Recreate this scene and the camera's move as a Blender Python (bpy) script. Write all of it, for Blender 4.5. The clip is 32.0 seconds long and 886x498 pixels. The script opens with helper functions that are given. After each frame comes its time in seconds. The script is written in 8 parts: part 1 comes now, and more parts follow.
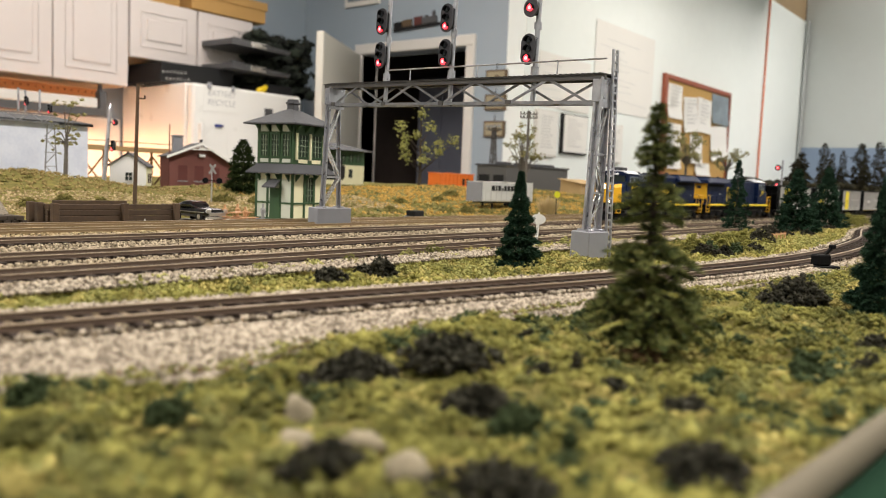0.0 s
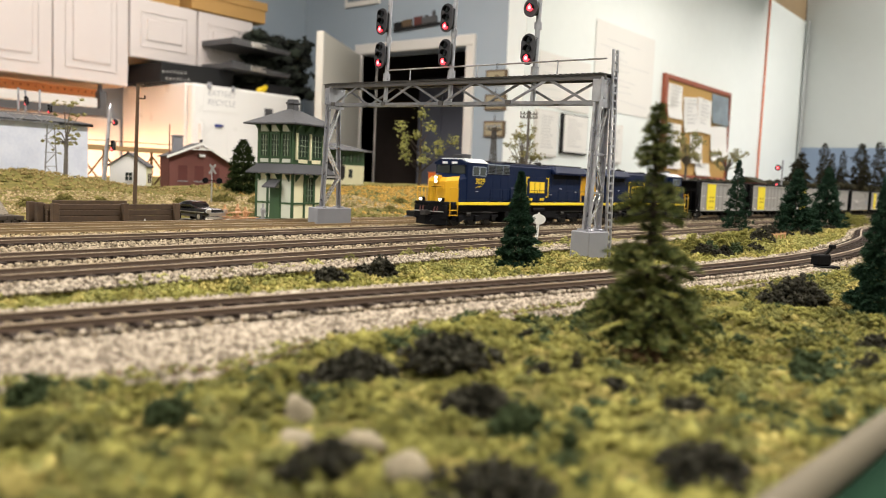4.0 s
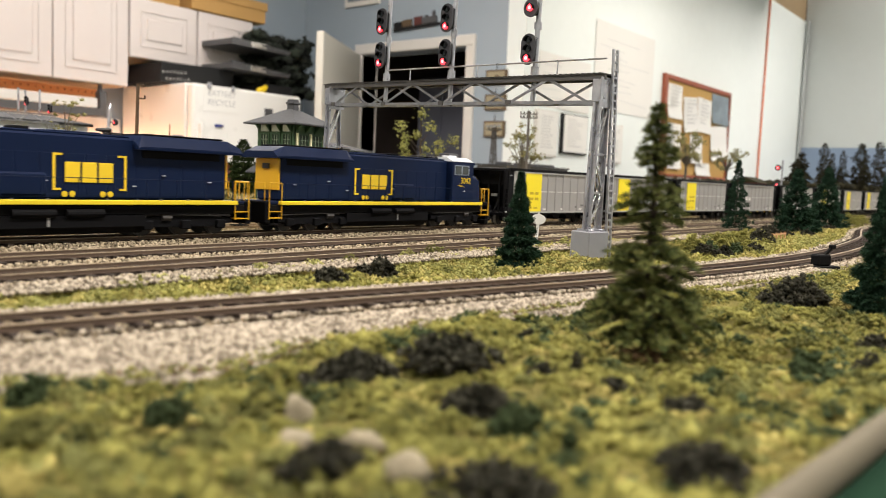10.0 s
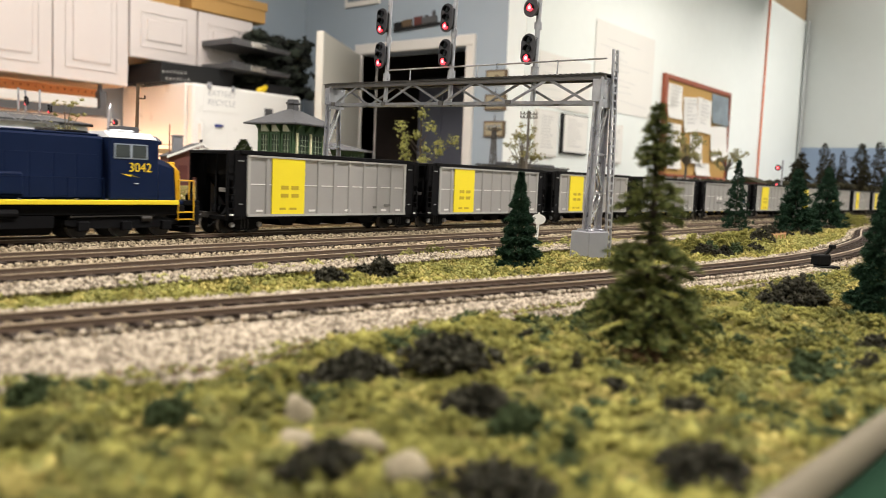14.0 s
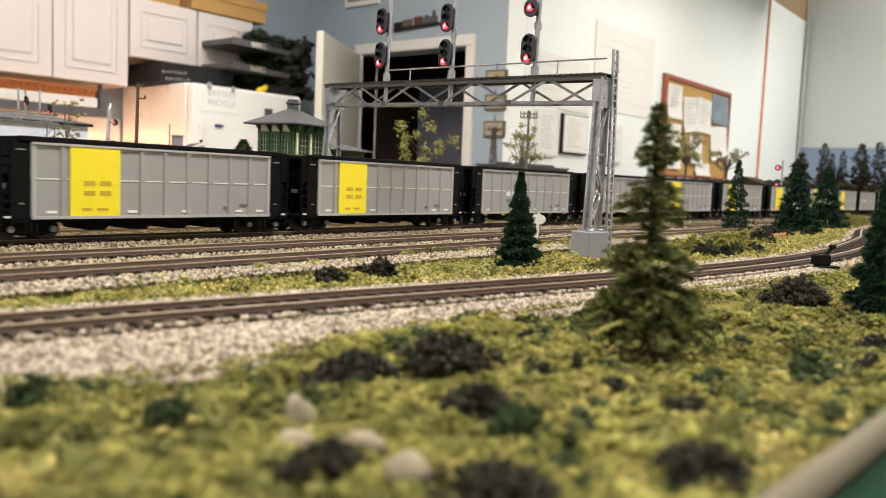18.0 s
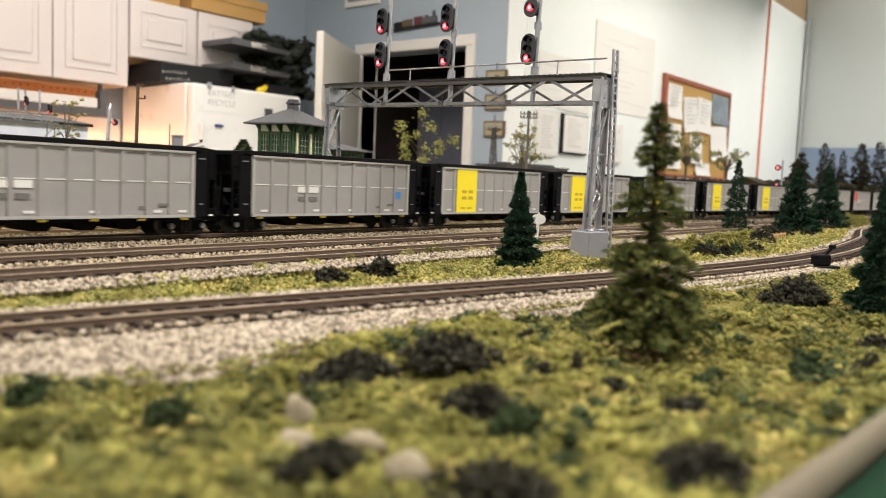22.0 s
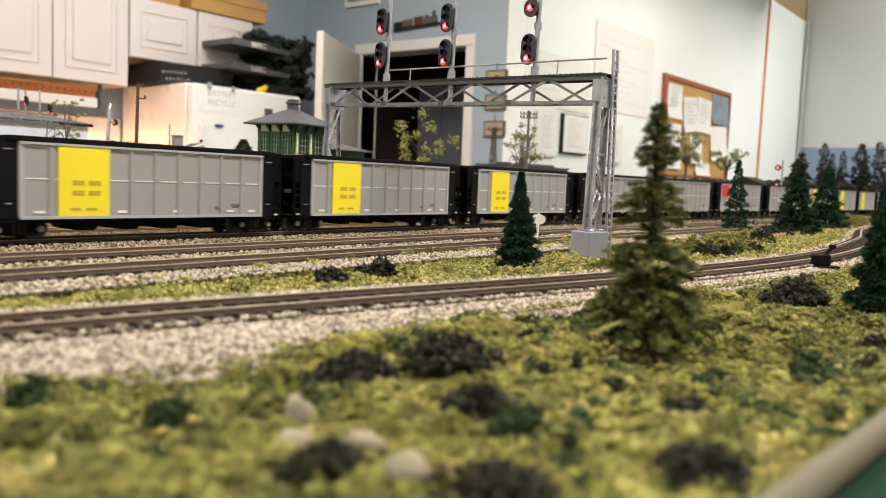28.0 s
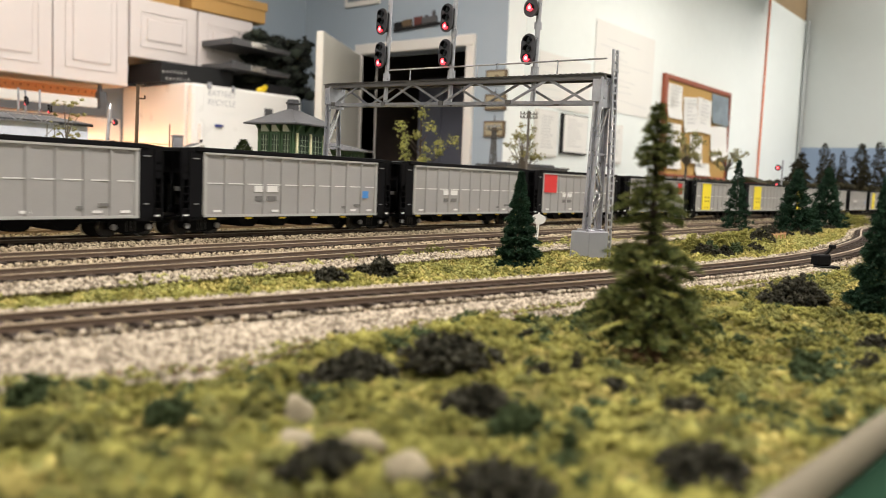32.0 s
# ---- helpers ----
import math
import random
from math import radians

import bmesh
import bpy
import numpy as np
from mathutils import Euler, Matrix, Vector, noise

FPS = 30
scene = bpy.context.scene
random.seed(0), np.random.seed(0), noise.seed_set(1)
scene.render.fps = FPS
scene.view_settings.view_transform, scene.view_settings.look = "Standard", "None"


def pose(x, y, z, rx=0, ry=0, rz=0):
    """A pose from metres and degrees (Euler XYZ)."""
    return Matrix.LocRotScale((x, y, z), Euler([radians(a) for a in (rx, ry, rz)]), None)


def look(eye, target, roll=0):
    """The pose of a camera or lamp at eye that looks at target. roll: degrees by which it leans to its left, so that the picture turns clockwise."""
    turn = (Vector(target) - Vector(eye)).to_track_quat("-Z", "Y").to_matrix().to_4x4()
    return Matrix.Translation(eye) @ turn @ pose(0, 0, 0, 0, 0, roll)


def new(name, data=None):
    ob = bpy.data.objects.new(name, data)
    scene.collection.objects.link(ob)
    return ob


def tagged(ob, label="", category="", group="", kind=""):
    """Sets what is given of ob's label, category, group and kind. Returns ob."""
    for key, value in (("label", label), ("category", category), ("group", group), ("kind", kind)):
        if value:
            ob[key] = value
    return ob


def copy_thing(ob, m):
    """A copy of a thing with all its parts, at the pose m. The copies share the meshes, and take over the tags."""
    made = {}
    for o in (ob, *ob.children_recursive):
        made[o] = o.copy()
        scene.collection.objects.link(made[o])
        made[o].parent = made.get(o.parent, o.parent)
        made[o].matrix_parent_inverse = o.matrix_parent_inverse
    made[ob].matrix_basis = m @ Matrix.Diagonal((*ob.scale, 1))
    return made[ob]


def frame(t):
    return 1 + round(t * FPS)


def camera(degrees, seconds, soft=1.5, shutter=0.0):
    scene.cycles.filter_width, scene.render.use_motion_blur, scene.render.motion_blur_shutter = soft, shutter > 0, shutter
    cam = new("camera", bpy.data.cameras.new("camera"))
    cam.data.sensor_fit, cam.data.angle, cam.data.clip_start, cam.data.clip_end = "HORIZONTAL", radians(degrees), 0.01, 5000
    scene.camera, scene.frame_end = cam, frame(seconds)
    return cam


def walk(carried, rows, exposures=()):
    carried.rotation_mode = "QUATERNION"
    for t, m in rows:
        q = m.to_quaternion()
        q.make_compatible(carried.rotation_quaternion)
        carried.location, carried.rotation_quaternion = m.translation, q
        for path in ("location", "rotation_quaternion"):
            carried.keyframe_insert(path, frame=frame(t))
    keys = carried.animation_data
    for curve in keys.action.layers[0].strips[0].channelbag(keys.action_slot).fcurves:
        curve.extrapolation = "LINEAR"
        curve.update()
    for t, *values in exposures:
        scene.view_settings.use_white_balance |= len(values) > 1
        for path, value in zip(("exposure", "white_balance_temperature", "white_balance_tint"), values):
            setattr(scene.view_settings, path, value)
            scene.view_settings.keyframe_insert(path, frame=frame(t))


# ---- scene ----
cam = camera(56.8, 32.0, soft=0.9, shutter=0.5)
EYE = (0.0, -0.4142, 0.037)
AIM = (0.78643, 0.19779, -0.04660)
PATH = [(0.0, look(EYE, AIM, 2.2976)), (32.0, look(EYE, AIM, 2.2976))]
walk(cam, PATH, exposures=[(0.0, -0.17), (1.0, -0.12), (3.0, -0.03), (7.0, 0.0), (32.0, 0.0)])
cam.data.dof.use_dof = True
cam.data.dof.focus_distance = 0.50
cam.data.dof.aperture_fstop = 17.0

# ---------------------------------------------------------------- light
FLOOR_Z, CEIL_Z = -1.22, 1.83
world = bpy.data.worlds.new("room_world")
scene.world = world
world.use_nodes = True
world.node_tree.nodes["Background"].inputs[0].default_value = (0.75, 0.8, 0.85, 1)
world.node_tree.nodes["Background"].inputs[1].default_value = 0.05

HIGH_Z = CEIL_Z + 1.25  # raised ceiling over the far end
# lamps added out of view, each placed and tuned to brighten its area
LAMPS = [(0.4, -0.95, CEIL_Z, 62), (3.0, -0.95, CEIL_Z, 52), (5.6, -0.95, CEIL_Z, 50), (-1.3, 0.8, CEIL_Z, 80), (1.9, 1.75, CEIL_Z, 52), (4.9, 0.95, CEIL_Z, 25), (7.2, 0.6, CEIL_Z, 40), (8.45, 0.3, HIGH_Z, 48), (2.3, 2.75, CEIL_Z, 9)]


def added_ceiling_lamp(x, y, z, watts):
    data = bpy.data.lights.new("added_tube_light", "AREA")
    data.shape, data.size, data.size_y = "RECTANGLE", 1.2, 0.3
    data.energy, data.color = watts, (1.0, 0.928, 0.86)
    ob = new("added_tube_light", data)
    ob.matrix_world = pose(x, y, z - 0.115)


for lamp in LAMPS:
    added_ceiling_lamp(*lamp)
# warm strip under the wall cabinets
strip = bpy.data.lights.new("strip_light", "AREA")
strip.shape, strip.size, strip.size_y, strip.energy, strip.color = "RECTANGLE", 1.2, 0.05, 24.0, (1.0, 0.44, 0.17)
new("strip_light", strip).matrix_world = pose(1.62, 3.55, 0.27)


# ---------------------------------------------------------------- materials
def mat(name, color, rough=0.7, metal=0.0, var=0.15, scale=40.0, bump=0.0, bump_scale=None, color2=None, isl=0.0, emit=0.0, detail=4.0, spec=0.5, obrand=0.0):
    m = bpy.data.materials.new(name)
    m.use_nodes = True
    nt = m.node_tree
    n, l = nt.nodes, nt.links
    bs = n["Principled BSDF"]
    bs.inputs["Roughness"].default_value = rough
    bs.inputs["Metallic"].default_value = metal
    bs.inputs["Specular IOR Level"].default_value = spec
    c = Vector(color[:3])
    c2 = Vector(color2) if color2 else c * (1 - 0.5)
    tc = n.new("ShaderNodeTexCoord")
    na = n.new("ShaderNodeTexNoise")
    na.inputs["Scale"].default_value = scale
    na.inputs["Detail"].default_value = detail
    l.new(tc.outputs["Object"], na.inputs["Vector"])
    nb = n.new("ShaderNodeTexNoise")
    nb.inputs["Scale"].default_value = scale * 9
    nb.inputs["Detail"].default_value = 2.0
    l.new(tc.outputs["Object"], nb.inputs["Vector"])
    ad = n.new("ShaderNodeMath")
    ad.operation = "MULTIPLY_ADD"
    l.new(nb.outputs["Fac"], ad.inputs[0])
    ad.inputs[1].default_value = 0.45
    l.new(na.outputs["Fac"], ad.inputs[2])
    src = ad.outputs[0]
    if isl or obrand:
        if isl:
            g = n.new("ShaderNodeNewGeometry")
            rnd, w = g.outputs["Random Per Island"], isl
        else:
            g = n.new("ShaderNodeObjectInfo")
            rnd, w = g.outputs["Random"], obrand
        a2 = n.new("ShaderNodeMath")
        a2.operation = "MULTIPLY_ADD"
        sub = n.new("ShaderNodeMath")
        sub.operation = "SUBTRACT"
        l.new(rnd, sub.inputs[0])
        sub.inputs[1].default_value = 0.5
        l.new(sub.outputs[0], a2.inputs[0])
        a2.inputs[1].default_value = w
        l.new(src, a2.inputs[2])
        src = a2.outputs[0]
    mr = n.new("ShaderNodeMapRange")
    mr.inputs["From Min"].default_value, mr.inputs["From Max"].default_value = 0.4, 1.05
    l.new(src, mr.inputs["Value"])
    mx = n.new("ShaderNodeMix")
    mx.data_type = "RGBA"
    l.new(mr.outputs["Result"], mx.inputs[0])
    k = 1.0 if color2 else var
    lo = c.lerp(c2, k) if not color2 else c2
    mx.inputs[6].default_value = (*lo, 1)
    mx.inputs[7].default_value = (*c, 1)
    l.new(mx.outputs[2], bs.inputs["Base Color"])
    rr = n.new("ShaderNodeMapRange")
    rr.inputs["To Min"].default_value, rr.inputs["To Max"].default_value = max(0.03, rough - 0.1), min(1, rough + 0.1)
    l.new(na.outputs["Fac"], rr.inputs["Value"])
    l.new(rr.outputs["Result"], bs.inputs["Roughness"])
    if bump:
        nn = nb
        if bump_scale:
            nn = n.new("ShaderNodeTexNoise")
            nn.inputs["Scale"].default_value = bump_scale
            nn.inputs["Detail"].default_value = 5.0
            l.new(tc.outputs["Object"], nn.inputs["Vector"])
        bp = n.new("ShaderNodeBump")
        bp.inputs["Strength"].default_value = 0.6
        bp.inputs["Distance"].default_value = bump
        l.new(nn.outputs["Fac"], bp.inputs["Height"])
        l.new(bp.outputs["Normal"], bs.inputs["Normal"])
    if emit:
        bs.inputs["Emission Color"].default_value = (*color[:3], 1)
        bs.inputs["Emission Strength"].default_value = emit
    return m


M = {}
M["wall"] = mat("painted_wall", (0.82, 0.87, 0.855), 0.55, var=0.12, scale=1.5, bump=0.0006, bump_scale=160)
M["wall_blue"] = mat("blue_grey_wall", (0.33, 0.39, 0.45), 0.6, var=0.12, scale=1.5, bump=0.0006, bump_scale=160)
M["wall_far"] = mat("grey_painted_wall", (0.50, 0.535, 0.525), 0.7, var=0.1, scale=1.2, bump=0.0006, bump_scale=160)
M["wall_band"] = mat("sky_blue_band", (0.20, 0.265, 0.37), 0.7, var=0.1, scale=2.0)
M["ceiling"] = mat("ceiling_panel", (0.42, 0.42, 0.40), 0.9, var=0.2, scale=4)
M["floor"] = mat("floor_vinyl", (0.22, 0.21, 0.19), 0.5, var=0.3, scale=3)
M["text_grey"] = mat("faint_print", (0.50, 0.50, 0.50), 0.8)
M["trim"] = mat("white_trim", (0.68, 0.65, 0.61), 0.45, var=0.08, scale=6)
M["doorpaint"] = mat("door_paint", (0.60, 0.58, 0.52), 0.45, var=0.1, scale=5)
# dark brown stands for the missing light in the store room
M["store_shade"] = mat("store_wall_shade", (0.10, 0.075, 0.066), 0.9, var=0.5, scale=2)
M["magnet_blue"] = mat("dark_blue_plastic", (0.03, 0.04, 0.20), 0.4)
M["tote_print"] = mat("white_print", (0.62, 0.61, 0.58), 0.6)
M["locker"] = mat("dull_locker_paint", (0.12, 0.125, 0.16), 0.6, var=0.3, scale=5)
M["cab_white"] = mat("cabinet_white", (0.63, 0.575, 0.555), 0.35, var=0.06, scale=4)
M["cab_under"] = mat("cabinet_carcass", (0.30, 0.25, 0.18), 0.6, var=0.2, scale=8)
M["enamel"] = mat("fridge_enamel", (0.78, 0.77, 0.74), 0.3, var=0.05, scale=5, bump=0.0004, bump_scale=400)
M["peg"] = mat("pegboard", (0.55, 0.27, 0.12), 0.7, var=0.2, scale=8)
M["hole"] = mat("dark_hole", (0.02, 0.013, 0.01), 0.9)
M["card"] = mat("cardboard", (0.46, 0.27, 0.09), 0.85, var=0.25, scale=9, bump=0.0005)
M["paper"] = mat("paper", (0.78, 0.77, 0.74), 0.8, var=0.06, scale=7)
M["ink"] = mat("grey_ink", (0.30, 0.30, 0.32), 0.8)
M["pencil"] = mat("faint_lettering", (0.47, 0.47, 0.48), 0.8)
M["black_foliage"] = mat("black_green_foliage", (0.016, 0.024, 0.014), 0.9, scale=20, color2=(0.004, 0.006, 0.004), isl=0.6)
M["cork"] = mat("cork", (0.52, 0.32, 0.10), 0.9, var=0.35, scale=60, bump=0.001)
M["redwood"] = mat("red_wood_frame", (0.30, 0.07, 0.03), 0.5, var=0.3, scale=12)
M["black"] = mat("black_paint", (0.005, 0.005, 0.006), 0.7, var=0.4, scale=60, spec=0.1)
M["black_soft"] = mat("black_plastic", (0.014, 0.014, 0.015), 0.65, var=0.4, scale=20, spec=0.25)
M["greymetal"] = mat("grey_metal_tray", (0.10, 0.10, 0.105), 0.4, 0.3, var=0.3, scale=14)
M["glow_warm"] = mat("warm_lamp_glow", (1.0, 0.62, 0.32), 0.5, emit=3.0)
M["glow_tube"] = mat("tube_glow", (1.0, 0.95, 0.86), 0.5, emit=4.0)
M["orange_line"] = mat("orange_cord", (0.62, 0.16, 0.06), 0.5)
M["conduit"] = mat("grey_conduit", (0.36, 0.38, 0.38), 0.4, 0.4)
# layout
M["soil"] = mat("earth_and_turf", (0.24, 0.205, 0.065), 1.0, scale=140, color2=(0.09, 0.082, 0.028), bump=0.0015, bump_scale=1500, spec=0.05)
M["dirt"] = mat("tan_dirt", (0.34, 0.26, 0.15), 1.0, scale=70, color2=(0.17, 0.12, 0.06), bump=0.0008, bump_scale=1200, spec=0.1)
M["turf"] = mat("yellow_green_foam", (0.325, 0.302, 0.086), 1.0, scale=45, color2=(0.128, 0.126, 0.036), isl=0.35, bump=0.0006, bump_scale=2500, spec=0.05)
M["turf_pale"] = mat("pale_yellow_green_foam", (0.45, 0.435, 0.16), 1.0, scale=90, color2=(0.24, 0.23, 0.08), isl=0.45, bump=0.0006, bump_scale=2500, spec=0.05)
M["litter"] = mat("brown_litter", (0.20, 0.12, 0.065), 1.0, scale=90, color2=(0.07, 0.045, 0.025), isl=0.6, spec=0.05)
M["turf_gold"] = mat("golden_foam", (0.43, 0.37, 0.125), 1.0, scale=90, color2=(0.21, 0.175, 0.055), isl=0.45, bump=0.0006, bump_scale=2500, spec=0.05)
M["turf_dark"] = mat("dark_green_foam", (0.085, 0.11, 0.05), 1.0, scale=150, color2=(0.022, 0.034, 0.016), isl=0.5, bump=0.0006, bump_scale=2500, spec=0.05)
M["bush_black"] = mat("charcoal_foam", (0.072, 0.068, 0.050), 1.0, scale=200, color2=(0.011, 0.011, 0.008), isl=0.9, bump=0.0006, bump_scale=2500, spec=0.05)
M["ballast"] = mat("ballast_stone", (0.47, 0.405, 0.315), 0.9, scale=200, color2=(0.12, 0.095, 0.07), isl=1.0, spec=0.2)
M["ballast_main"] = mat("weathered_ballast_stone", (0.42, 0.35, 0.245), 0.9, scale=200, color2=(0.10, 0.078, 0.05), isl=1.0, spec=0.2)
M["ballast_tan"] = mat("tan_siding_gravel", (0.46, 0.36, 0.21), 0.95, scale=60, color2=(0.19, 0.14, 0.07), isl=0.8, spec=0.1)
M["main_bed"] = mat("oily_ballast_bed", (0.34, 0.27, 0.18), 1.0, scale=300, color2=(0.13, 0.10, 0.064), bump=0.0012, bump_scale=1800, spec=0.1)
M["bank_gold"] = mat("orange_gold_foam", (0.62, 0.38, 0.10), 1.0, scale=50, color2=(0.33, 0.20, 0.05), isl=0.3, spec=0.05)
M["bank_straw"] = mat("straw_tan_foam", (0.37, 0.285, 0.125), 1.0, scale=50, color2=(0.18, 0.135, 0.055), isl=0.35, spec=0.05)
M["bank_olive"] = mat("bank_olive_foam", (0.26, 0.23, 0.075), 1.0, scale=50, color2=(0.10, 0.09, 0.03), isl=0.35, spec=0.05)
M["ballast_bed"] = mat("ballast_bed", (0.33, 0.29, 0.23), 1.0, scale=900, color2=(0.10, 0.08, 0.06), bump=0.0012, bump_scale=1800, spec=0.1)
M["tie"] = mat("tie_wood", (0.040, 0.027, 0.020), 0.85, var=0.6, scale=300, obrand=0.6, spec=0.2)
M["rail"] = mat("rail_side", (0.120, 0.080, 0.055), 0.75, 0.0, var=0.5, scale=120)
M["railtop"] = mat("rail_head", (0.40, 0.31, 0.21), 0.5, 0.3, var=0.3, scale=90)
M["rust"] = mat("rusty_rail", (0.27, 0.185, 0.09), 0.7, 0.1, var=0.5, scale=100)
M["fascia"] = mat("green_fascia", (0.012, 0.036, 0.020), 0.95, var=0.3, scale=10, spec=0.05)
M["cream"] = mat("cream_edge", (0.15, 0.128, 0.086), 0.8, var=0.3, scale=30)
M["trunk"] = mat("bark", (0.055, 0.04, 0.028), 0.95, var=0.5, scale=400)
M["trunk_grey"] = mat("grey_bark", (0.13, 0.115, 0.10), 0.95, var=0.5, scale=300)
M["needle"] = mat("conifer_needles", (0.200, 0.208, 0.066), 0.85, scale=150, color2=(0.028, 0.046, 0.014), isl=0.8, spec=0.15)
M["needle_blue"] = mat("blue_green_conifer", (0.032, 0.068, 0.040), 0.95, scale=150, color2=(0.006, 0.017, 0.010), isl=0.7, spec=0.1)
M["needle_brown"] = mat("brown_conifer", (0.048, 0.042, 0.022), 0.95, scale=100, color2=(0.014, 0.014, 0.009), isl=0.7, spec=0.1)
M["leaf"] = mat("pale_leaf_foam", (0.46, 0.45, 0.17), 1.0, scale=120, color2=(0.17, 0.18, 0.055), isl=0.7, spec=0.05)
M["leaf_dull"] = mat("olive_leaf_foam", (0.38, 0.355, 0.17), 1.0, scale=120, color2=(0.16, 0.15, 0.065), isl=0.7, spec=0.05)
M["tree_green"] = mat("dark_tree_foam", (0.045, 0.062, 0.020), 1.0, scale=150, color2=(0.010, 0.018, 0.006), isl=0.6, spec=0.05)
M["timber"] = mat("brown_timber", (0.085, 0.052, 0.029), 0.85, var=0.95, scale=260, obrand=0.4)
M["silver"] = mat("silver_paint", (0.56, 0.56, 0.61), 0.30, 0.8, var=0.7, scale=220, bump=0.0005, bump_scale=420)
M["concrete"] = mat("grey_concrete", (0.245, 0.25, 0.275), 0.8, var=0.25, scale=150, bump=0.0002)
M["bronze"] = mat("dark_walkway", (0.030, 0.026, 0.023), 0.6, 0.1, var=0.4, scale=200)
M["red_lamp"] = mat("red_signal_lens", (1.0, 0.035, 0.05), 0.2, emit=4.0)
M["lamp_core"] = mat("red_signal_glow", (1.0, 0.36, 0.38), 0.2, emit=2.0)
M["white_lamp"] = mat("headlight_glow", (1.0, 0.88, 0.62), 0.2, emit=6.0)
M["dark_lens"] = mat("dark_lens", (0.01, 0.012, 0.012), 0.12)
M["white_paint"] = mat("white_paint", (0.78, 0.77, 0.75), 0.5, var=0.08, scale=80)
M["white_haze"] = mat("pale_blue_white_sheet", (0.80, 0.84, 0.95), 0.6, scale=30, color2=(0.60, 0.65, 0.80))
M["roof_grey"] = mat("grey_shingle", (0.062, 0.063, 0.070), 0.8, var=0.35, scale=150, bump=0.0003)
M["tower_green"] = mat("tower_green", (0.026, 0.070, 0.024), 0.6, var=0.35, scale=120)
M["tower_cream"] = mat("tower_cream", (0.68, 0.66, 0.44), 0.6, var=0.12, scale=120)
M["glass_dark"] = mat("dark_glazing", (0.035, 0.045, 0.045), 0.12, var=0.5, scale=90)
M["brick"] = mat("red_brick", (0.17, 0.062, 0.052), 0.85, var=0.4, scale=200)
M["grey_wall"] = mat("grey_factory_wall", (0.10, 0.097, 0.097), 0.8, var=0.2, scale=40)
M["orange"] = mat("orange_paint", (0.75, 0.17, 0.02), 0.45, var=0.15, scale=100)
M["trailer"] = mat("trailer_silver", (0.66, 0.67, 0.66), 0.4, 0.3, var=0.12, scale=60)
M["yellow"] = mat("yellow_paint", (0.83, 0.60, 0.02), 0.45, var=0.1, scale=120)
M["hop_yellow"] = mat("hopper_yellow", (0.88, 0.72, 0.02), 0.5, var=0.08, scale=120)
M["gold"] = mat("loco_yellow", (0.72, 0.40, 0.012), 0.42, var=0.15, scale=150)
M["navy"] = mat("navy_paint", (0.0045, 0.012, 0.044), 0.5, var=0.3, scale=120, spec=0.12)
M["loco_white"] = mat("white_roof", (0.80, 0.81, 0.84), 0.5, var=0.06, scale=120)
M["alu"] = mat("aluminium_grey", (0.37, 0.36, 0.35), 0.5, 0.25, var=0.18, scale=120)
M["alu_light"] = mat("light_rib", (0.46, 0.455, 0.44), 0.5, 0.25, var=0.12, scale=120)
M["red"] = mat("red_paint", (0.62, 0.03, 0.03), 0.5, var=0.15, scale=120)
M["blue_mark"] = mat("blue_mark", (0.06, 0.25, 0.62), 0.5)
M["wheel"] = mat("wheel_steel", (0.035, 0.031, 0.028), 0.5, 0.3, var=0.4, scale=200)
M["tread"] = mat("worn_wheel_tread", (0.45, 0.43, 0.40), 0.35, 0.9, var=0.3, scale=300)
M["bright"] = mat("bright_steel", (0.62, 0.60, 0.57), 0.3, 0.9)
M["table"] = mat("benchwork_ply", (0.35, 0.25, 0.14), 0.8, var=0.3, scale=8)


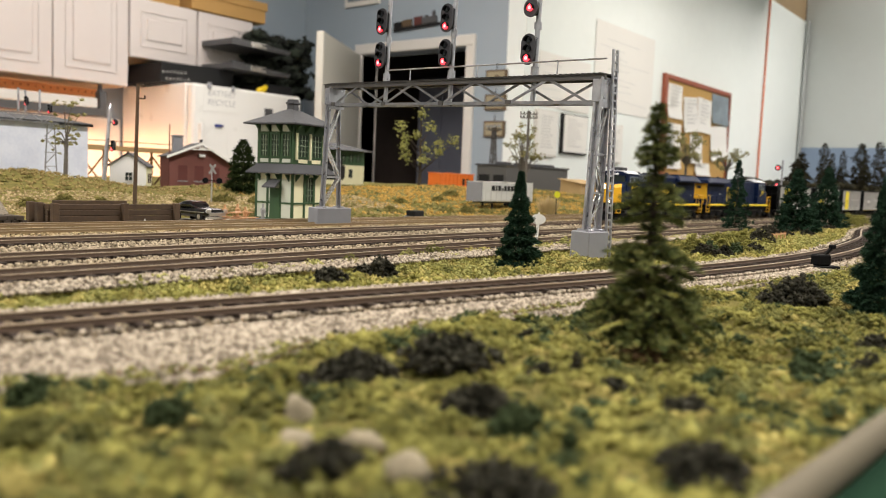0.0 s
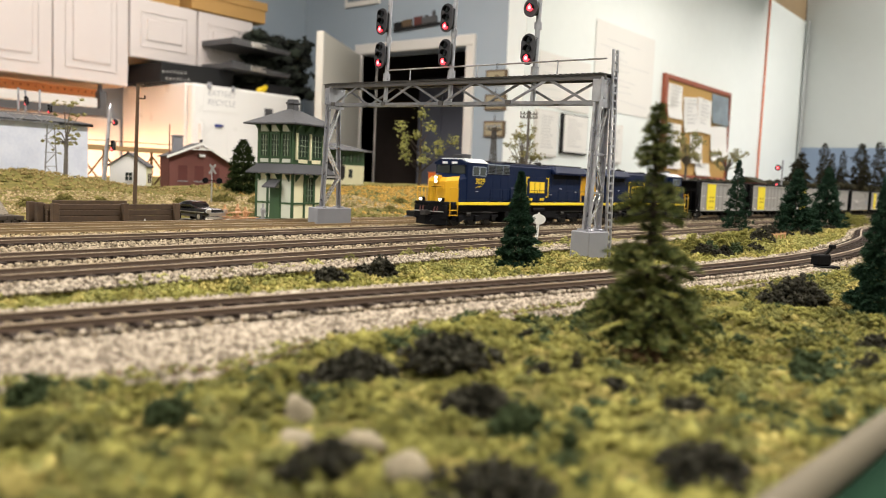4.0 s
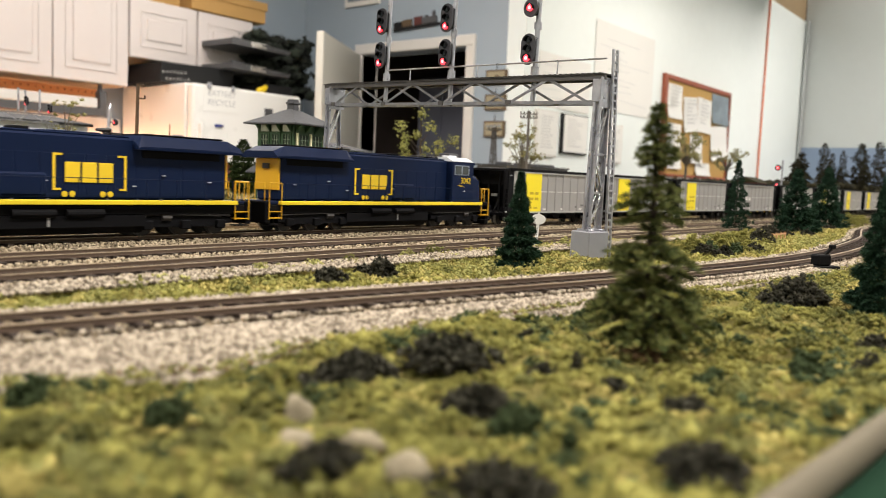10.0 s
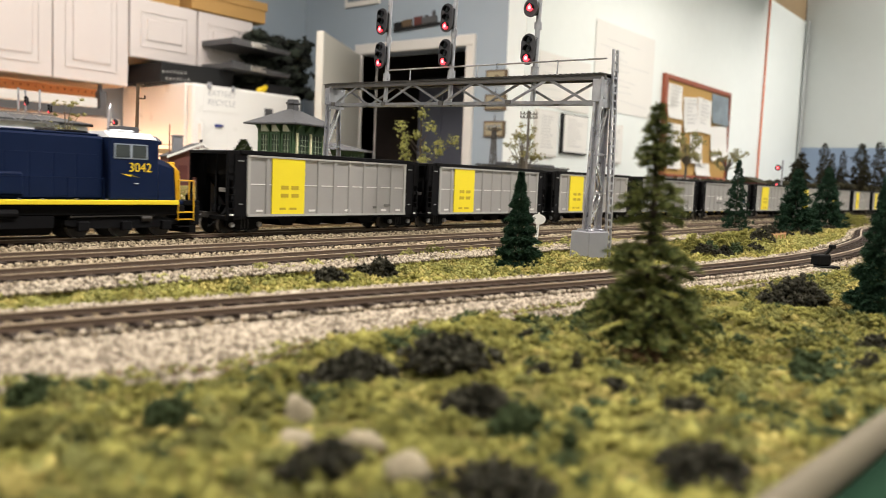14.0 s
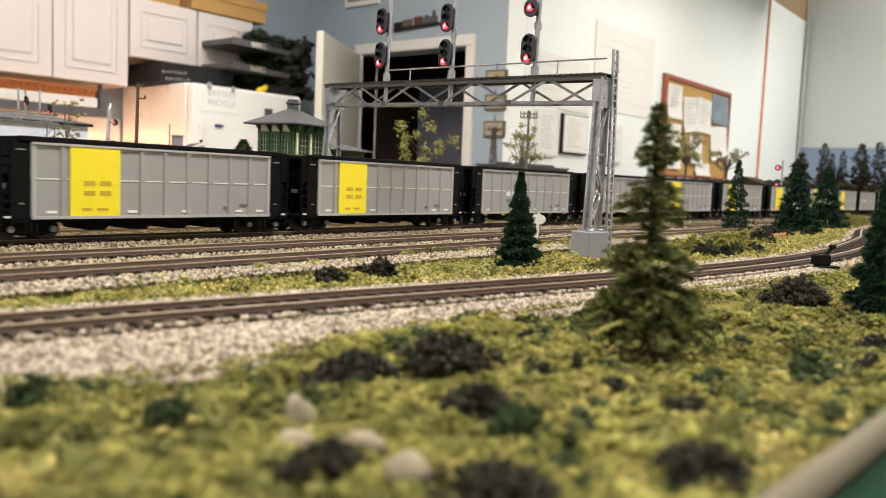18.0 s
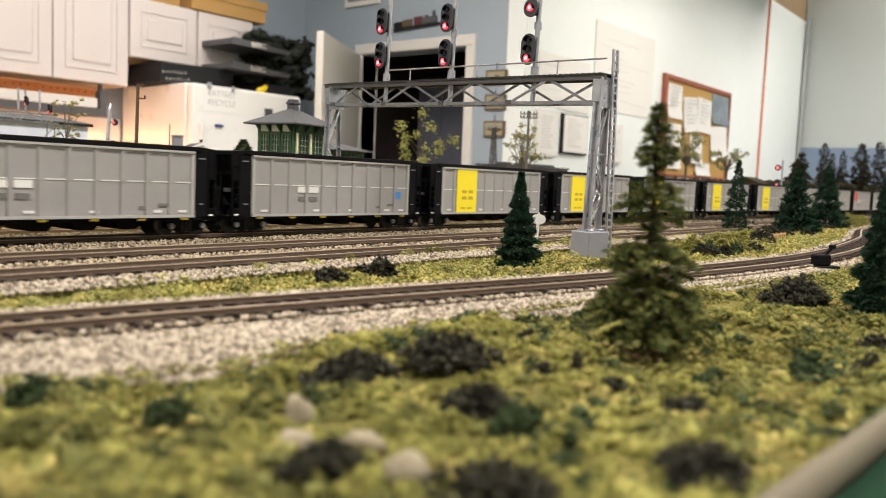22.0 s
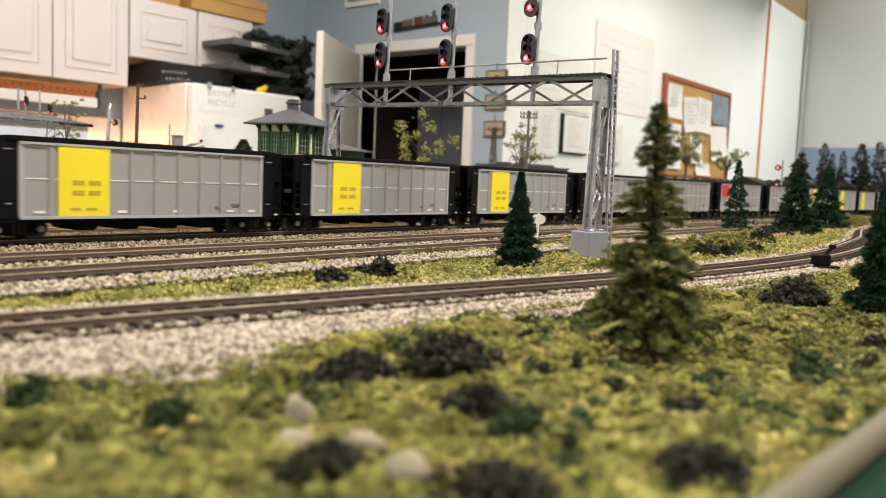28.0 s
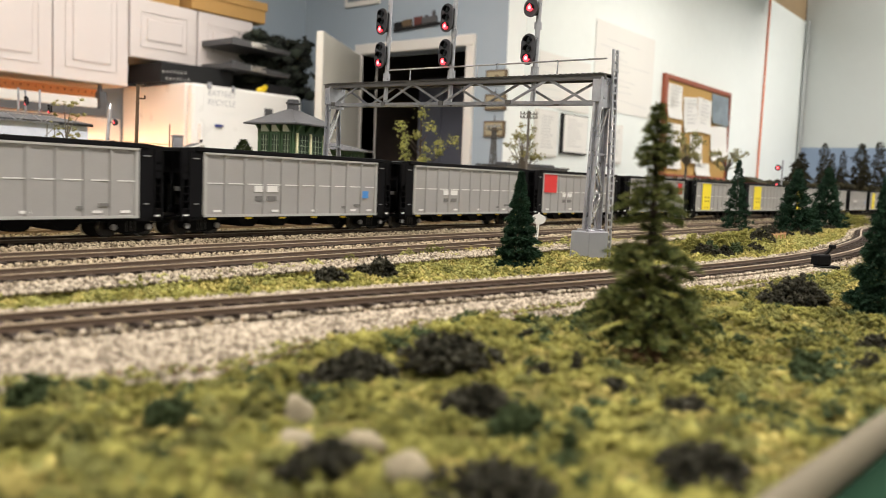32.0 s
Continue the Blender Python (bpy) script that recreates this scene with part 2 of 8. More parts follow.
# ---------------------------------------------------------------- mesh tools
class G:
    """Collects vertices and faces of one mesh."""

    def __init__(self):
        self.v, self.f = [], []

    def add(self, vs, fs):
        b = len(self.v)
        self.v.extend(vs)
        self.f.extend([tuple(i + b for i in q) for q in fs])
        return self

    def box(self, x0, y0, z0, x1, y1, z1, m=None):
        vs = [(x, y, z) for x in (x0, x1) for y in (y0, y1) for z in (z0, z1)]
        if m is not None:
            vs = [tuple(m @ Vector(p)) for p in vs]
        return self.add(vs, [(0, 1, 3, 2), (4, 6, 7, 5), (0, 4, 5, 1), (2, 3, 7, 6), (0, 2, 6, 4), (1, 5, 7, 3)])

    def cbox(self, x0, y0, z0, x1, y1, z1, c=0.0008):
        """A box with chamfered edges."""
        lo, hi = (x0, y0, z0), (x1, y1, z1)
        vs, idx = [], {}
        for a in range(3):
            for sx in (0, 1):
                for sy in (0, 1):
                    for sz in (0, 1):
                        s = (sx, sy, sz)
                        p = [hi[i] if s[i] else lo[i] for i in range(3)]
                        for i in range(3):
                            if i != a:
                                p[i] += -c if s[i] else c
                        idx[(a, s)] = len(vs)
                        vs.append(tuple(p))
        fs = []
        for a in range(3):
            o = [i for i in range(3) if i != a]
            for side in (0, 1):
                q = []
                for u, w in ((0, 0), (1, 0), (1, 1), (0, 1)):
                    s = [0, 0, 0]
                    s[a], s[o[0]], s[o[1]] = side, u, w
                    q.append(idx[(a, tuple(s))])
                fs.append(tuple(q))
        for a in range(3):
            o = [i for i in range(3) if i != a]
            for u in (0, 1):
                for w in (0, 1):
                    s0, s1 = [0, 0, 0], [0, 0, 0]
                    s0[a], s1[a] = 0, 1
                    s0[o[0]] = s1[o[0]] = u
                    s0[o[1]] = s1[o[1]] = w
                    s0, s1 = tuple(s0), tuple(s1)
                    fs.append((idx[(o[0], s0)], idx[(o[0], s1)], idx[(o[1], s1)], idx[(o[1], s0)]))
        for sx in (0, 1):
            for sy in (0, 1):
                for sz in (0, 1):
                    fs.append(tuple(idx[(a, (sx, sy, sz))] for a in range(3)))
        return self.add(vs, fs)

    def tube(self, p, q, r0, r1=None, n=8, caps=True):
        p, q = Vector(p), Vector(q)
        r1 = r0 if r1 is None else r1
        d = (q - p)
        if d.length < 1e-9:
            return self
        u = d.orthogonal().normalized()
        w = d.normalized().cross(u)
        vs = []
        for c, r in ((p, r0), (q, r1)):
            for i in range(n):
                a = 2 * math.pi * i / n
                vs.append(tuple(c + (u * math.cos(a) + w * math.sin(a)) * r))
        fs = [(i, (i + 1) % n, n + (i + 1) % n, n + i) for i in range(n)]
        if caps:
            fs += [tuple(range(n - 1, -1, -1)), tuple(range(n, 2 * n))]
        return self.add(vs, fs)

    def bar(self, p, q, w, h=None):
        """A square bar from p to q."""
        p, q = Vector(p), Vector(q)
        h = w if h is None else h
        d = (q - p).normalized()
        up = Vector((0, 0, 1)) if abs(d.z) < 0.95 else Vector((1, 0, 0))
        s = d.cross(up).normalized() * w / 2
        t = s.cross(d).normalized() * h / 2
        vs = [tuple(c + a * s + b * t) for c in (p, q) for a, b in ((-1, -1), (1, -1), (1, 1), (-1, 1))]
        return self.add(vs, [(0, 1, 5, 4), (1, 2, 6, 5), (2, 3, 7, 6), (3, 0, 4, 7), (3, 2, 1, 0), (4, 5, 6, 7)])

    def prism(self, pts, ex):
        """Polygon pts pushed along ex."""
        n = len(pts)
        ex = Vector(ex)
        vs = [tuple(p) for p in pts] + [tuple(Vector(p) + ex) for p in pts]
        fs = [tuple(range(n - 1, -1, -1)), tuple(range(n, 2 * n))] + [(i, (i + 1) % n, n + (i + 1) % n, n + i) for i in range(n)]
        return self.add(vs, fs)

    def mesh(self, name, material, smooth=False):
        me = bpy.data.meshes.new(name)
        me.from_pydata(self.v, [], self.f)
        if smooth:
            me.polygons.foreach_set("use_smooth", [True] * len(me.polygons))
        bm = bmesh.new()
        bm.from_mesh(me)
        bmesh.ops.recalc_face_normals(bm, faces=bm.faces)
        bm.to_mesh(me)
        bm.free()
        me.materials.append(material)
        return me


def part(name, g, material, parent, label="", smooth=False):
    ob = new(name, g if isinstance(g, bpy.types.Mesh) else g.mesh(name, material, smooth))
    ob.parent = parent
    if label:
        tagged(ob, label)
    return ob


def thing(name, m, label, category, group="", kind=""):
    ob = new(name)
    ob.empty_display_size = 0.01
    ob.matrix_world = m
    return tagged(ob, label, category, group, kind)


def solid(name, g, material, label, category="", group="", kind="", m=None, smooth=False):
    ob = new(name, g.mesh(name, material, smooth))
    if m is not None:
        ob.matrix_world = m
    return tagged(ob, label, category, group, kind)


ICO_V = None


def ico():
    global ICO_V
    if ICO_V is None:
        out = []
        for sub in (1, 2):
            bm = bmesh.new()
            bmesh.ops.create_icosphere(bm, subdivisions=sub, radius=1)
            bm.verts.ensure_lookup_table()
            out.append((np.array([v.co[:] for v in bm.verts]), np.array([[v.index for v in f.verts] for f in bm.faces])))
            bm.free()
        ICO_V = out
    return ICO_V


def clumps(name, centers, radii, material, squash=0.75, jitter=0.35, coarse=False, seed=1, fluff=0, fsize=0.6):
    """One mesh of many rough lumps, with loose flakes on their skins."""
    rng = np.random.RandomState(seed)
    bv, bf = (OCT_V, OCT_F) if coarse else ico()[0]
    n, k = len(centers), len(bv)
    c = np.asarray(centers, float)
    r = np.asarray(radii, float)
    rad = 1 + jitter * rng.uniform(-1, 1, (n, k, 1))
    sc = np.stack([rng.uniform(0.8, 1.25, n), rng.uniform(0.8, 1.25, n), np.full(n, squash) * rng.uniform(0.8, 1.2, n)], -1)
    ang = rng.uniform(0, 6.283, n)
    ca, sa = np.cos(ang)[:, None], np.sin(ang)[:, None]
    p = bv[None] * rad * sc[:, None] * r[:, None, None]
    x = p[..., 0] * ca - p[..., 1] * sa
    y = p[..., 0] * sa + p[..., 1] * ca
    v = (np.stack([x, y, p[..., 2]], -1) + c[:, None]).reshape(-1, 3)
    f = (bf[None] + (np.arange(n) * k)[:, None, None]).reshape(-1, 3)
    if fluff:
        m = n * fluff
        d = rng.normal(size=(n, fluff, 3))
        d[..., 2] = np.abs(d[..., 2]) * 1.1 - 0.25
        d /= np.linalg.norm(d, axis=2)[..., None]
        o = (c[:, None] + d * np.array([1.05, 1.05, squash * 1.1]) * r[:, None, None] * rng.uniform(0.75, 1.25, (n, fluff, 1))).reshape(-1, 3)
        s = np.repeat(r, fluff)[:, None] * fsize * rng.uniform(0.5, 1.2, (m, 1))
        a = rng.normal(size=(m, 3))
        b = rng.normal(size=(m, 3))
        a /= np.linalg.norm(a, axis=1)[:, None]
        b /= np.linalg.norm(b, axis=1)[:, None]
        w = np.stack([o + a * s, o + b * s, o - (a + b) * s * 0.6], 1).reshape(-1, 3)
        f = np.concatenate([f, np.arange(m * 3).reshape(-1, 3) + len(v)])
        v = np.concatenate([v, w])
    return raw_mesh(name, v, f, material)


OCT_V = np.array([(1, 0, 0), (-1, 0, 0), (0, 1, 0), (0, -1, 0), (0, 0, 1), (0, 0, -1)], float)
OCT_F = np.array([(0, 2, 4), (2, 1, 4), (1, 3, 4), (3, 0, 4), (2, 0, 5), (1, 2, 5), (3, 1, 5), (0, 3, 5)])


def stones(name, centers, radii, material, seed):
    """One mesh of many small angular stones."""
    rng = np.random.RandomState(seed)
    n = len(centers)
    c, r = np.asarray(centers, float), np.asarray(radii, float)
    q = rng.normal(size=(n, 4))
    q /= np.linalg.norm(q, axis=1)[:, None]
    w, x, y, z = q.T
    R = np.stack([1 - 2 * (y * y + z * z), 2 * (x * y - z * w), 2 * (x * z + y * w), 2 * (x * y + z * w), 1 - 2 * (x * x + z * z), 2 * (y * z - x * w), 2 * (x * z - y * w), 2 * (y * z + x * w), 1 - 2 * (x * x + y * y)], -1).reshape(n, 3, 3)
    p = OCT_V[None] * rng.uniform(0.65, 1.35, (n, 6, 1)) * r[:, None, None]
    v = np.einsum("nij,nkj->nki", R, p) + c[:, None]
    f = OCT_F[None] + (np.arange(n) * 6)[:, None, None]
    return raw_mesh(name, v.reshape(-1, 3), f.reshape(-1, 3), material)


def raw_mesh(name, v, f, material, smooth=False):
    me = bpy.data.meshes.new(name)
    v = np.asarray(v, np.float32)
    f = np.asarray(f, np.int32)
    k = f.shape[1]
    me.vertices.add(len(v))
    me.vertices.foreach_set("co", v.ravel())
    me.loops.add(f.size)
    me.loops.foreach_set("vertex_index", f.ravel())
    me.polygons.add(len(f))
    me.polygons.foreach_set("loop_start", np.arange(0, f.size, k, dtype=np.int32))
    me.polygons.foreach_set("loop_total", np.full(len(f), k, np.int32))
    if smooth:
        me.polygons.foreach_set("use_smooth", np.ones(len(f), bool))
    me.update(calc_edges=True)
    me.validate()
    me.materials.append(material)
    return me


_texts = {}


def text_mesh(body, size, material):
    cu = bpy.data.curves.new("lettering", "FONT")
    cu.body, cu.size, cu.extrude = body, size, size * 0.01
    cu.align_x, cu.align_y = "CENTER", "CENTER"
    ob = bpy.data.objects.new("lettering", cu)
    scene.collection.objects.link(ob)
    me = bpy.data.meshes.new_from_object(ob.evaluated_get(bpy.context.evaluated_depsgraph_get()))
    bpy.data.objects.remove(ob)
    me.materials.clear()
    me.materials.append(material)
    return me


# ---------------------------------------------------------------- plan of the tracks
def bend(x):
    """Sideways offset of the main tracks, a gentle double curve past x = 0.75."""
    if x < 0.75:
        return 0.0
    if x < 1.33:
        return -0.055 * (x - 0.75) ** 2
    if x < 1.68:
        u = x - 1.33
        return -0.0185 - 0.0638 * u + 0.0854 * u * u
    return -0.0304 - 0.0040 * (x - 1.68)


def bend_angle(x):
    return math.atan((bend(x + 0.004) - bend(x - 0.004)) / 0.008)


NEAR = [(-0.6, -0.135), (-0.3, -0.158), (-0.1, -0.184), (0.0875, -0.2136), (0.18, -0.232), (0.30, -0.2565), (0.40, -0.2725), (0.50, -0.2815), (0.60, -0.282),
        (0.70, -0.275), (0.85, -0.258), (1.1, -0.215), (1.5, -0.20), (2.5, -0.24), (5.0, -0.52)]


def near_y(x):
    """Middle of the branch line in front."""
    for (xa, ya), (xb, yb) in zip(NEAR, NEAR[1:]):
        if x <= xb:
            i = NEAR.index((xa, ya))
            p0 = NEAR[max(i - 1, 0)]
            p3 = NEAR[min(i + 2, len(NEAR) - 1)]
            s1 = (yb - p0[1]) / (xb - p0[0])
            s2 = (p3[1] - ya) / (p3[0] - xa)
            t, h = (x - xa) / (xb - xa), xb - xa
            return (2 * t**3 - 3 * t**2 + 1) * ya + (t**3 - 2 * t**2 + t) * h * s1 + (3 * t**2 - 2 * t**3) * yb + (t**3 - t**2) * h * s2
    return NEAR[-1][1]


SHOULDER = [(0.0, 0.045), (0.07, 0.044), (0.085, 0.051), (0.105, 0.052), (0.12, 0.046), (0.14, 0.040), (0.19, 0.031), (0.24, 0.027), (0.28, 0.024), (0.36, 0.022), (0.50, 0.026), (0.80, 0.026), (9.0, 0.026)]


def shoulder(x):
    """Width of the branch line's ballast towards the front."""
    for (xa, wa), (xb, wb) in zip(SHOULDER, SHOULDER[1:]):
        if x <= xb:
            return wa + (wb - wa) * max(0.0, x - xa) / (xb - xa)
    return 0.026


EDGE0, EDGE_SLOPE = -0.3790, -0.065


def edge_y(x):
    """Front edge of the layout."""
    return EDGE0 + EDGE_SLOPE * x


# ---------------------------------------------------------------- room
WALL_Y, DOOR_X, FAR_X, BACK_Y = 2.03, 3.795, 9.156, 3.78
LEFT_X, FRONT_Y = -2.6, -3.2


def room():
    solid("floor", G().box(LEFT_X, FRONT_Y, FLOOR_Z - 0.1, FAR_X + 0.1, BACK_Y + 0.1, FLOOR_Z), M["floor"], "dark vinyl floor of the club room", "floor", kind="structure")
    solid("ceiling", G().box(LEFT_X, FRONT_Y, CEIL_Z, 7.85, BACK_Y + 0.1, CEIL_Z + 0.1).box(7.85, FRONT_Y, HIGH_Z, FAR_X + 0.1, WALL_Y + 0.12, HIGH_Z + 0.1).box(7.75, FRONT_Y, CEIL_Z + 0.10, 7.85, WALL_Y + 0.12, HIGH_Z + 0.1), M["ceiling"], "grey panelled ceiling", "ceiling", kind="structure")
    solid("wall_north", G().box(DOOR_X, WALL_Y, FLOOR_Z, FAR_X + 0.1, WALL_Y + 0.12, CEIL_Z), M["wall"], "pale painted wall with papers pinned to it", "wall", kind="structure")
    # wall with the doorway, opening from y 2.42 to 3.235
    g = G().box(DOOR_X, WALL_Y + 0.12, FLOOR_Z, DOOR_X + 0.12, 2.42, CEIL_Z)
    g.box(DOOR_X, 3.235, FLOOR_Z, DOOR_X + 0.12, BACK_Y, CEIL_Z).box(DOOR_X, 2.42, 0.80, DOOR_X + 0.12, 3.235, CEIL_Z)
    solid("wall_door", g, M["wall_blue"], "blue grey wall with an open doorway", "wall", kind="structure")
    solid("wall_kitchen", G().box(LEFT_X, BACK_Y, FLOOR_Z, DOOR_X + 2.4, BACK_Y + 0.1, CEIL_Z), M["wall_blue"], "blue grey wall behind the cabinets", "wall", kind="structure")
    solid("wall_far", G().box(FAR_X, FRONT_Y, FLOOR_Z, FAR_X + 0.1, WALL_Y, HIGH_Z), M["wall_far"], "plain grey end wall", "wall", kind="structure")
    solid("wall_upper", G().box(7.85, WALL_Y + 0.01, CEIL_Z, FAR_X, WALL_Y + 0.12, HIGH_Z), M["table"], "brown boarded strip above the pale wall", "wall", kind="structure")
    solid("wall_band", G().box(FAR_X - 0.012, FRONT_Y, FLOOR_Z, FAR_X - 0.004, WALL_Y - 0.002, 0.53), M["wall_band"], "sky blue painted backdrop strip", "backdrop", kind="structure")
    solid("wall_south", G().box(LEFT_X, FRONT_Y - 0.1, FLOOR_Z, FAR_X + 0.1, FRONT_Y, HIGH_Z), M["wall"], "plain pale wall", "wall", kind="structure")
    solid("wall_west", G().box(LEFT_X - 0.1, FRONT_Y, FLOOR_Z, LEFT_X, BACK_Y + 0.1, CEIL_Z), M["wall"], "plain pale wall", "wall", kind="structure")
    # store room beyond the doorway, its darkness put into the wall colour
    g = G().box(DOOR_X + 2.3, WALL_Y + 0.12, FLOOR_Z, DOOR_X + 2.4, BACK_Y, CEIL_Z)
    solid("wall_store", g, M["store_shade"], "dark wall of the unlit store room", "wall", kind="structure")
    # added lining over the paler walls and ceiling, in the same shade colour
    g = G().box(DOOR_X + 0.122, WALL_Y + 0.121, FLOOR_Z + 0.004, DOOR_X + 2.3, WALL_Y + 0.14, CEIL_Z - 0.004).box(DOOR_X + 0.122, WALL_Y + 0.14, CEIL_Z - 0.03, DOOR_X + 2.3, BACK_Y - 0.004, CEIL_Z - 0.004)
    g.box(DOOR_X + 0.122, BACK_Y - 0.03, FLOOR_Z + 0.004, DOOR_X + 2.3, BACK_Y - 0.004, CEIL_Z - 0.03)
    solid("wall_store_shade_lining", g, M["store_shade"], "dark lining of the unlit store room", "wall", kind="structure")
    # locker added in place of a half lit grey blue panel
    k = thing("storage_locker", pose(DOOR_X + 0.62, 2.86, FLOOR_Z + 0.002), "dark blue grey locker in the unlit store room", "locker")
    part("body", G().cbox(0.0, 0.0, 0.0, 0.4, 0.42, 1.95, 0.006), M["locker"], k)
    for y0 in (0.006, 0.213):
        d = part("door", G().cbox(-0.016, y0, 0.03, -0.001, y0 + 0.201, 1.92, 0.003), M["locker"], k)
        part("handle", G().cbox(-0.03, y0 + 0.15, 0.95, -0.0165, y0 + 0.17, 1.10, 0.002), M["greymetal"], d)
    # door casing
    d = thing("door_casing", pose(DOOR_X, 0, 0), "cream painted door casing round the dark opening", "door frame", kind="structure")
    part("jamb", G().cbox(-0.02, 2.36, FLOOR_Z, 0.14, 2.42, 0.80, 0.005), M["trim"], d)
    part("jamb", G().cbox(-0.02, 3.235, FLOOR_Z, 0.14, 3.295, 0.80, 0.005), M["trim"], d)
    part("head", G().cbox(-0.02, 2.36, 0.8005, 0.14, 3.295, 0.865, 0.005), M["trim"], d)
    # open door leaf, swung into the room along the kitchen side
    leaf = thing("door_leaf", pose(3.72, 3.215, FLOOR_Z + 0.001, rz=-150), "plain cream door standing open into the room", "door")
    part("slab", G().cbox(0, -0.02, 0, 0.80, 0.02, 2.01, 0.003), M["doorpaint"], leaf)
    part("knob", G().tube((0.74, -0.03, 0.95), (0.74, -0.08, 0.95), 0.026, n=12), M["bright"], leaf, "brass door knob")
    # added lighting fixtures on the ceiling, one for each unseen lamp
    for x, y, z, w in LAMPS:
        f = thing("ceiling_light", pose(x, y, z), "white ceiling fixture with two fluorescent tubes", "ceiling light", "ceiling lights")
        part("housing", G().cbox(-0.62, -0.17, -0.06, 0.62, 0.17, -0.001, 0.01), M["white_paint"], f)
        for s in (-0.08, 0.08):
            part("tube", G().tube((-0.6, s, -0.085), (0.6, s, -0.085), 0.019, n=10), M["glow_tube"], f, "glowing fluorescent tube")


def cabinets():
    """White wall cabinets over the counter."""
    fy = 3.45
    def unit(x0, x1, z0, z1, label):
        c = thing("wall_cabinet", pose(x0, fy, z0), label, "cabinet", "wall cabinets")
        w, h = x1 - x0, z1 - z0
        part("body", G().box(0.004, 0.02, 0.0, w - 0.004, BACK_Y - fy - 0.003, h), M["cab_under"], c)
        part("side", G().box(0.0, 0.021, 0.0005, 0.004, BACK_Y - fy - 0.003, h), M["cab_white"], c)
        part("side", G().box(w - 0.004, 0.021, 0.0005, w, BACK_Y - fy - 0.003, h), M["cab_white"], c)
        dr = part("door", G().cbox(0.003, 0.0, 0.003, w - 0.003, 0.0195, h - 0.003, 0.003), M["cab_white"], c)
        m = 0.06
        part("moulding", G().box(m, -0.0045, m, w - m, 0.001, m + 0.008).box(m, -0.0045, h - m - 0.008, w - m, 0.001, h - m).box(m, -0.0045, m + 0.008, m + 0.008, 0.001, h - m - 0.008).box(w - m - 0.008, -0.0045, m + 0.008, w - m, 0.001, h - m - 0.008), M["cab_white"], dr)
        part("panel", G().cbox(m + 0.035, -0.006, m + 0.035, w - m - 0.035, 0.002, h - m - 0.035, 0.006), M["cab_white"], dr)
    xs = [0.79, 1.17, 1.55, 1.93, 2.318]
    for a, b in zip(xs, xs[1:]):
        unit(a, b, 0.443, 1.18, "white thermofoil wall cabinet with a raised panel door")
    for a, b in ((2.322, 2.722), (2.726, 3.10)):
        unit(a, b, 0.597, 0.90, "short white wall cabinet above the refrigerator")
    # cardboard boxes on the short cabinets
    b = thing("cardboard_box", pose(2.68, 3.50, 0.9005), "flat brown cardboard carton lying on the cabinets", "box")
    part("tray", G().cbox(0, -0.06, 0.0, 0.50, 0.2, 0.115, 0.003), M["card"], b)
    part("flap", G().box(-0.01, -0.066, 0.075, 0.51, 0.206, 0.12), M["card"], b)
    b = thing("cardboard_box", pose(2.33, 3.52, 0.9005), "brown cardboard carton in shadow on the cabinets", "box")
    part("body", G().cbox(0, 0, 0, 0.33, 0.2, 0.2, 0.003), M["card"], b)
    # pegboard, splash panel and lamp housing under the cabinets
    p = thing("pegboard", pose(0.6, BACK_Y - 0.02, 0.30), "orange brown pegboard under the wall cabinets", "pegboard")
    part("board", G().box(0, 0, 0, 1.72, 0.012, 0.142), M["peg"], p)
    g = G()
    for i in range(46):
        for j in range(4):
            x, z = 0.03 + i * 0.037, 0.02 + j * 0.035
            g.tube((x, -0.0012, z), (x, 0.001, z), 0.0045, n=6)
    tagged(part("holes", g, M["hole"], p), kind="stuff")
    solid("splash_panel", G().box(0.3, BACK_Y - 0.012, -0.32, 2.46, BACK_Y - 0.004, 0.296), M["white_paint"], "white splash panel glowing in warm lamp light", "wall panel", kind="structure")
    s = thing("lamp_housing", pose(0.6, 3.47, 0.282), "long white and grey lamp housing under the cabinets", "lamp")
    part("top_housing", G().cbox(0, 0, 0.042, 1.565, 0.2, 0.090, 0.004), M["trim"], s)
    part("valance", G().cbox(-0.01, -0.012, 0.0, 1.575, 0.0, 0.041, 0.002), M["greymetal"], s)
    part("hanger", G().box(0.1, 0.12, 0.0901, 0.13, 0.14, 0.1605), M["trim"], s)
    part("end_bracket", G().cbox(1.577, 0.0, 0.0, 1.615, 0.05, 0.125, 0.004).box(1.585, 0.02, 0.125, 1.60, 0.04, 0.1605), M["greymetal"], s, "grey end bracket")
    c = thing("kitchen_counter", pose(0.0, 3.2, FLOOR_Z), "pale kitchen counter beneath the pegboard", "counter")
    part("carcass", G().box(0, 0.03, 0, 2.42, 0.575, 0.86), M["cab_white"], c)
    part("worktop", G().cbox(-0.01, 0, 0.8605, 2.43, 0.575, 0.9, 0.004), M["white_paint"], c)


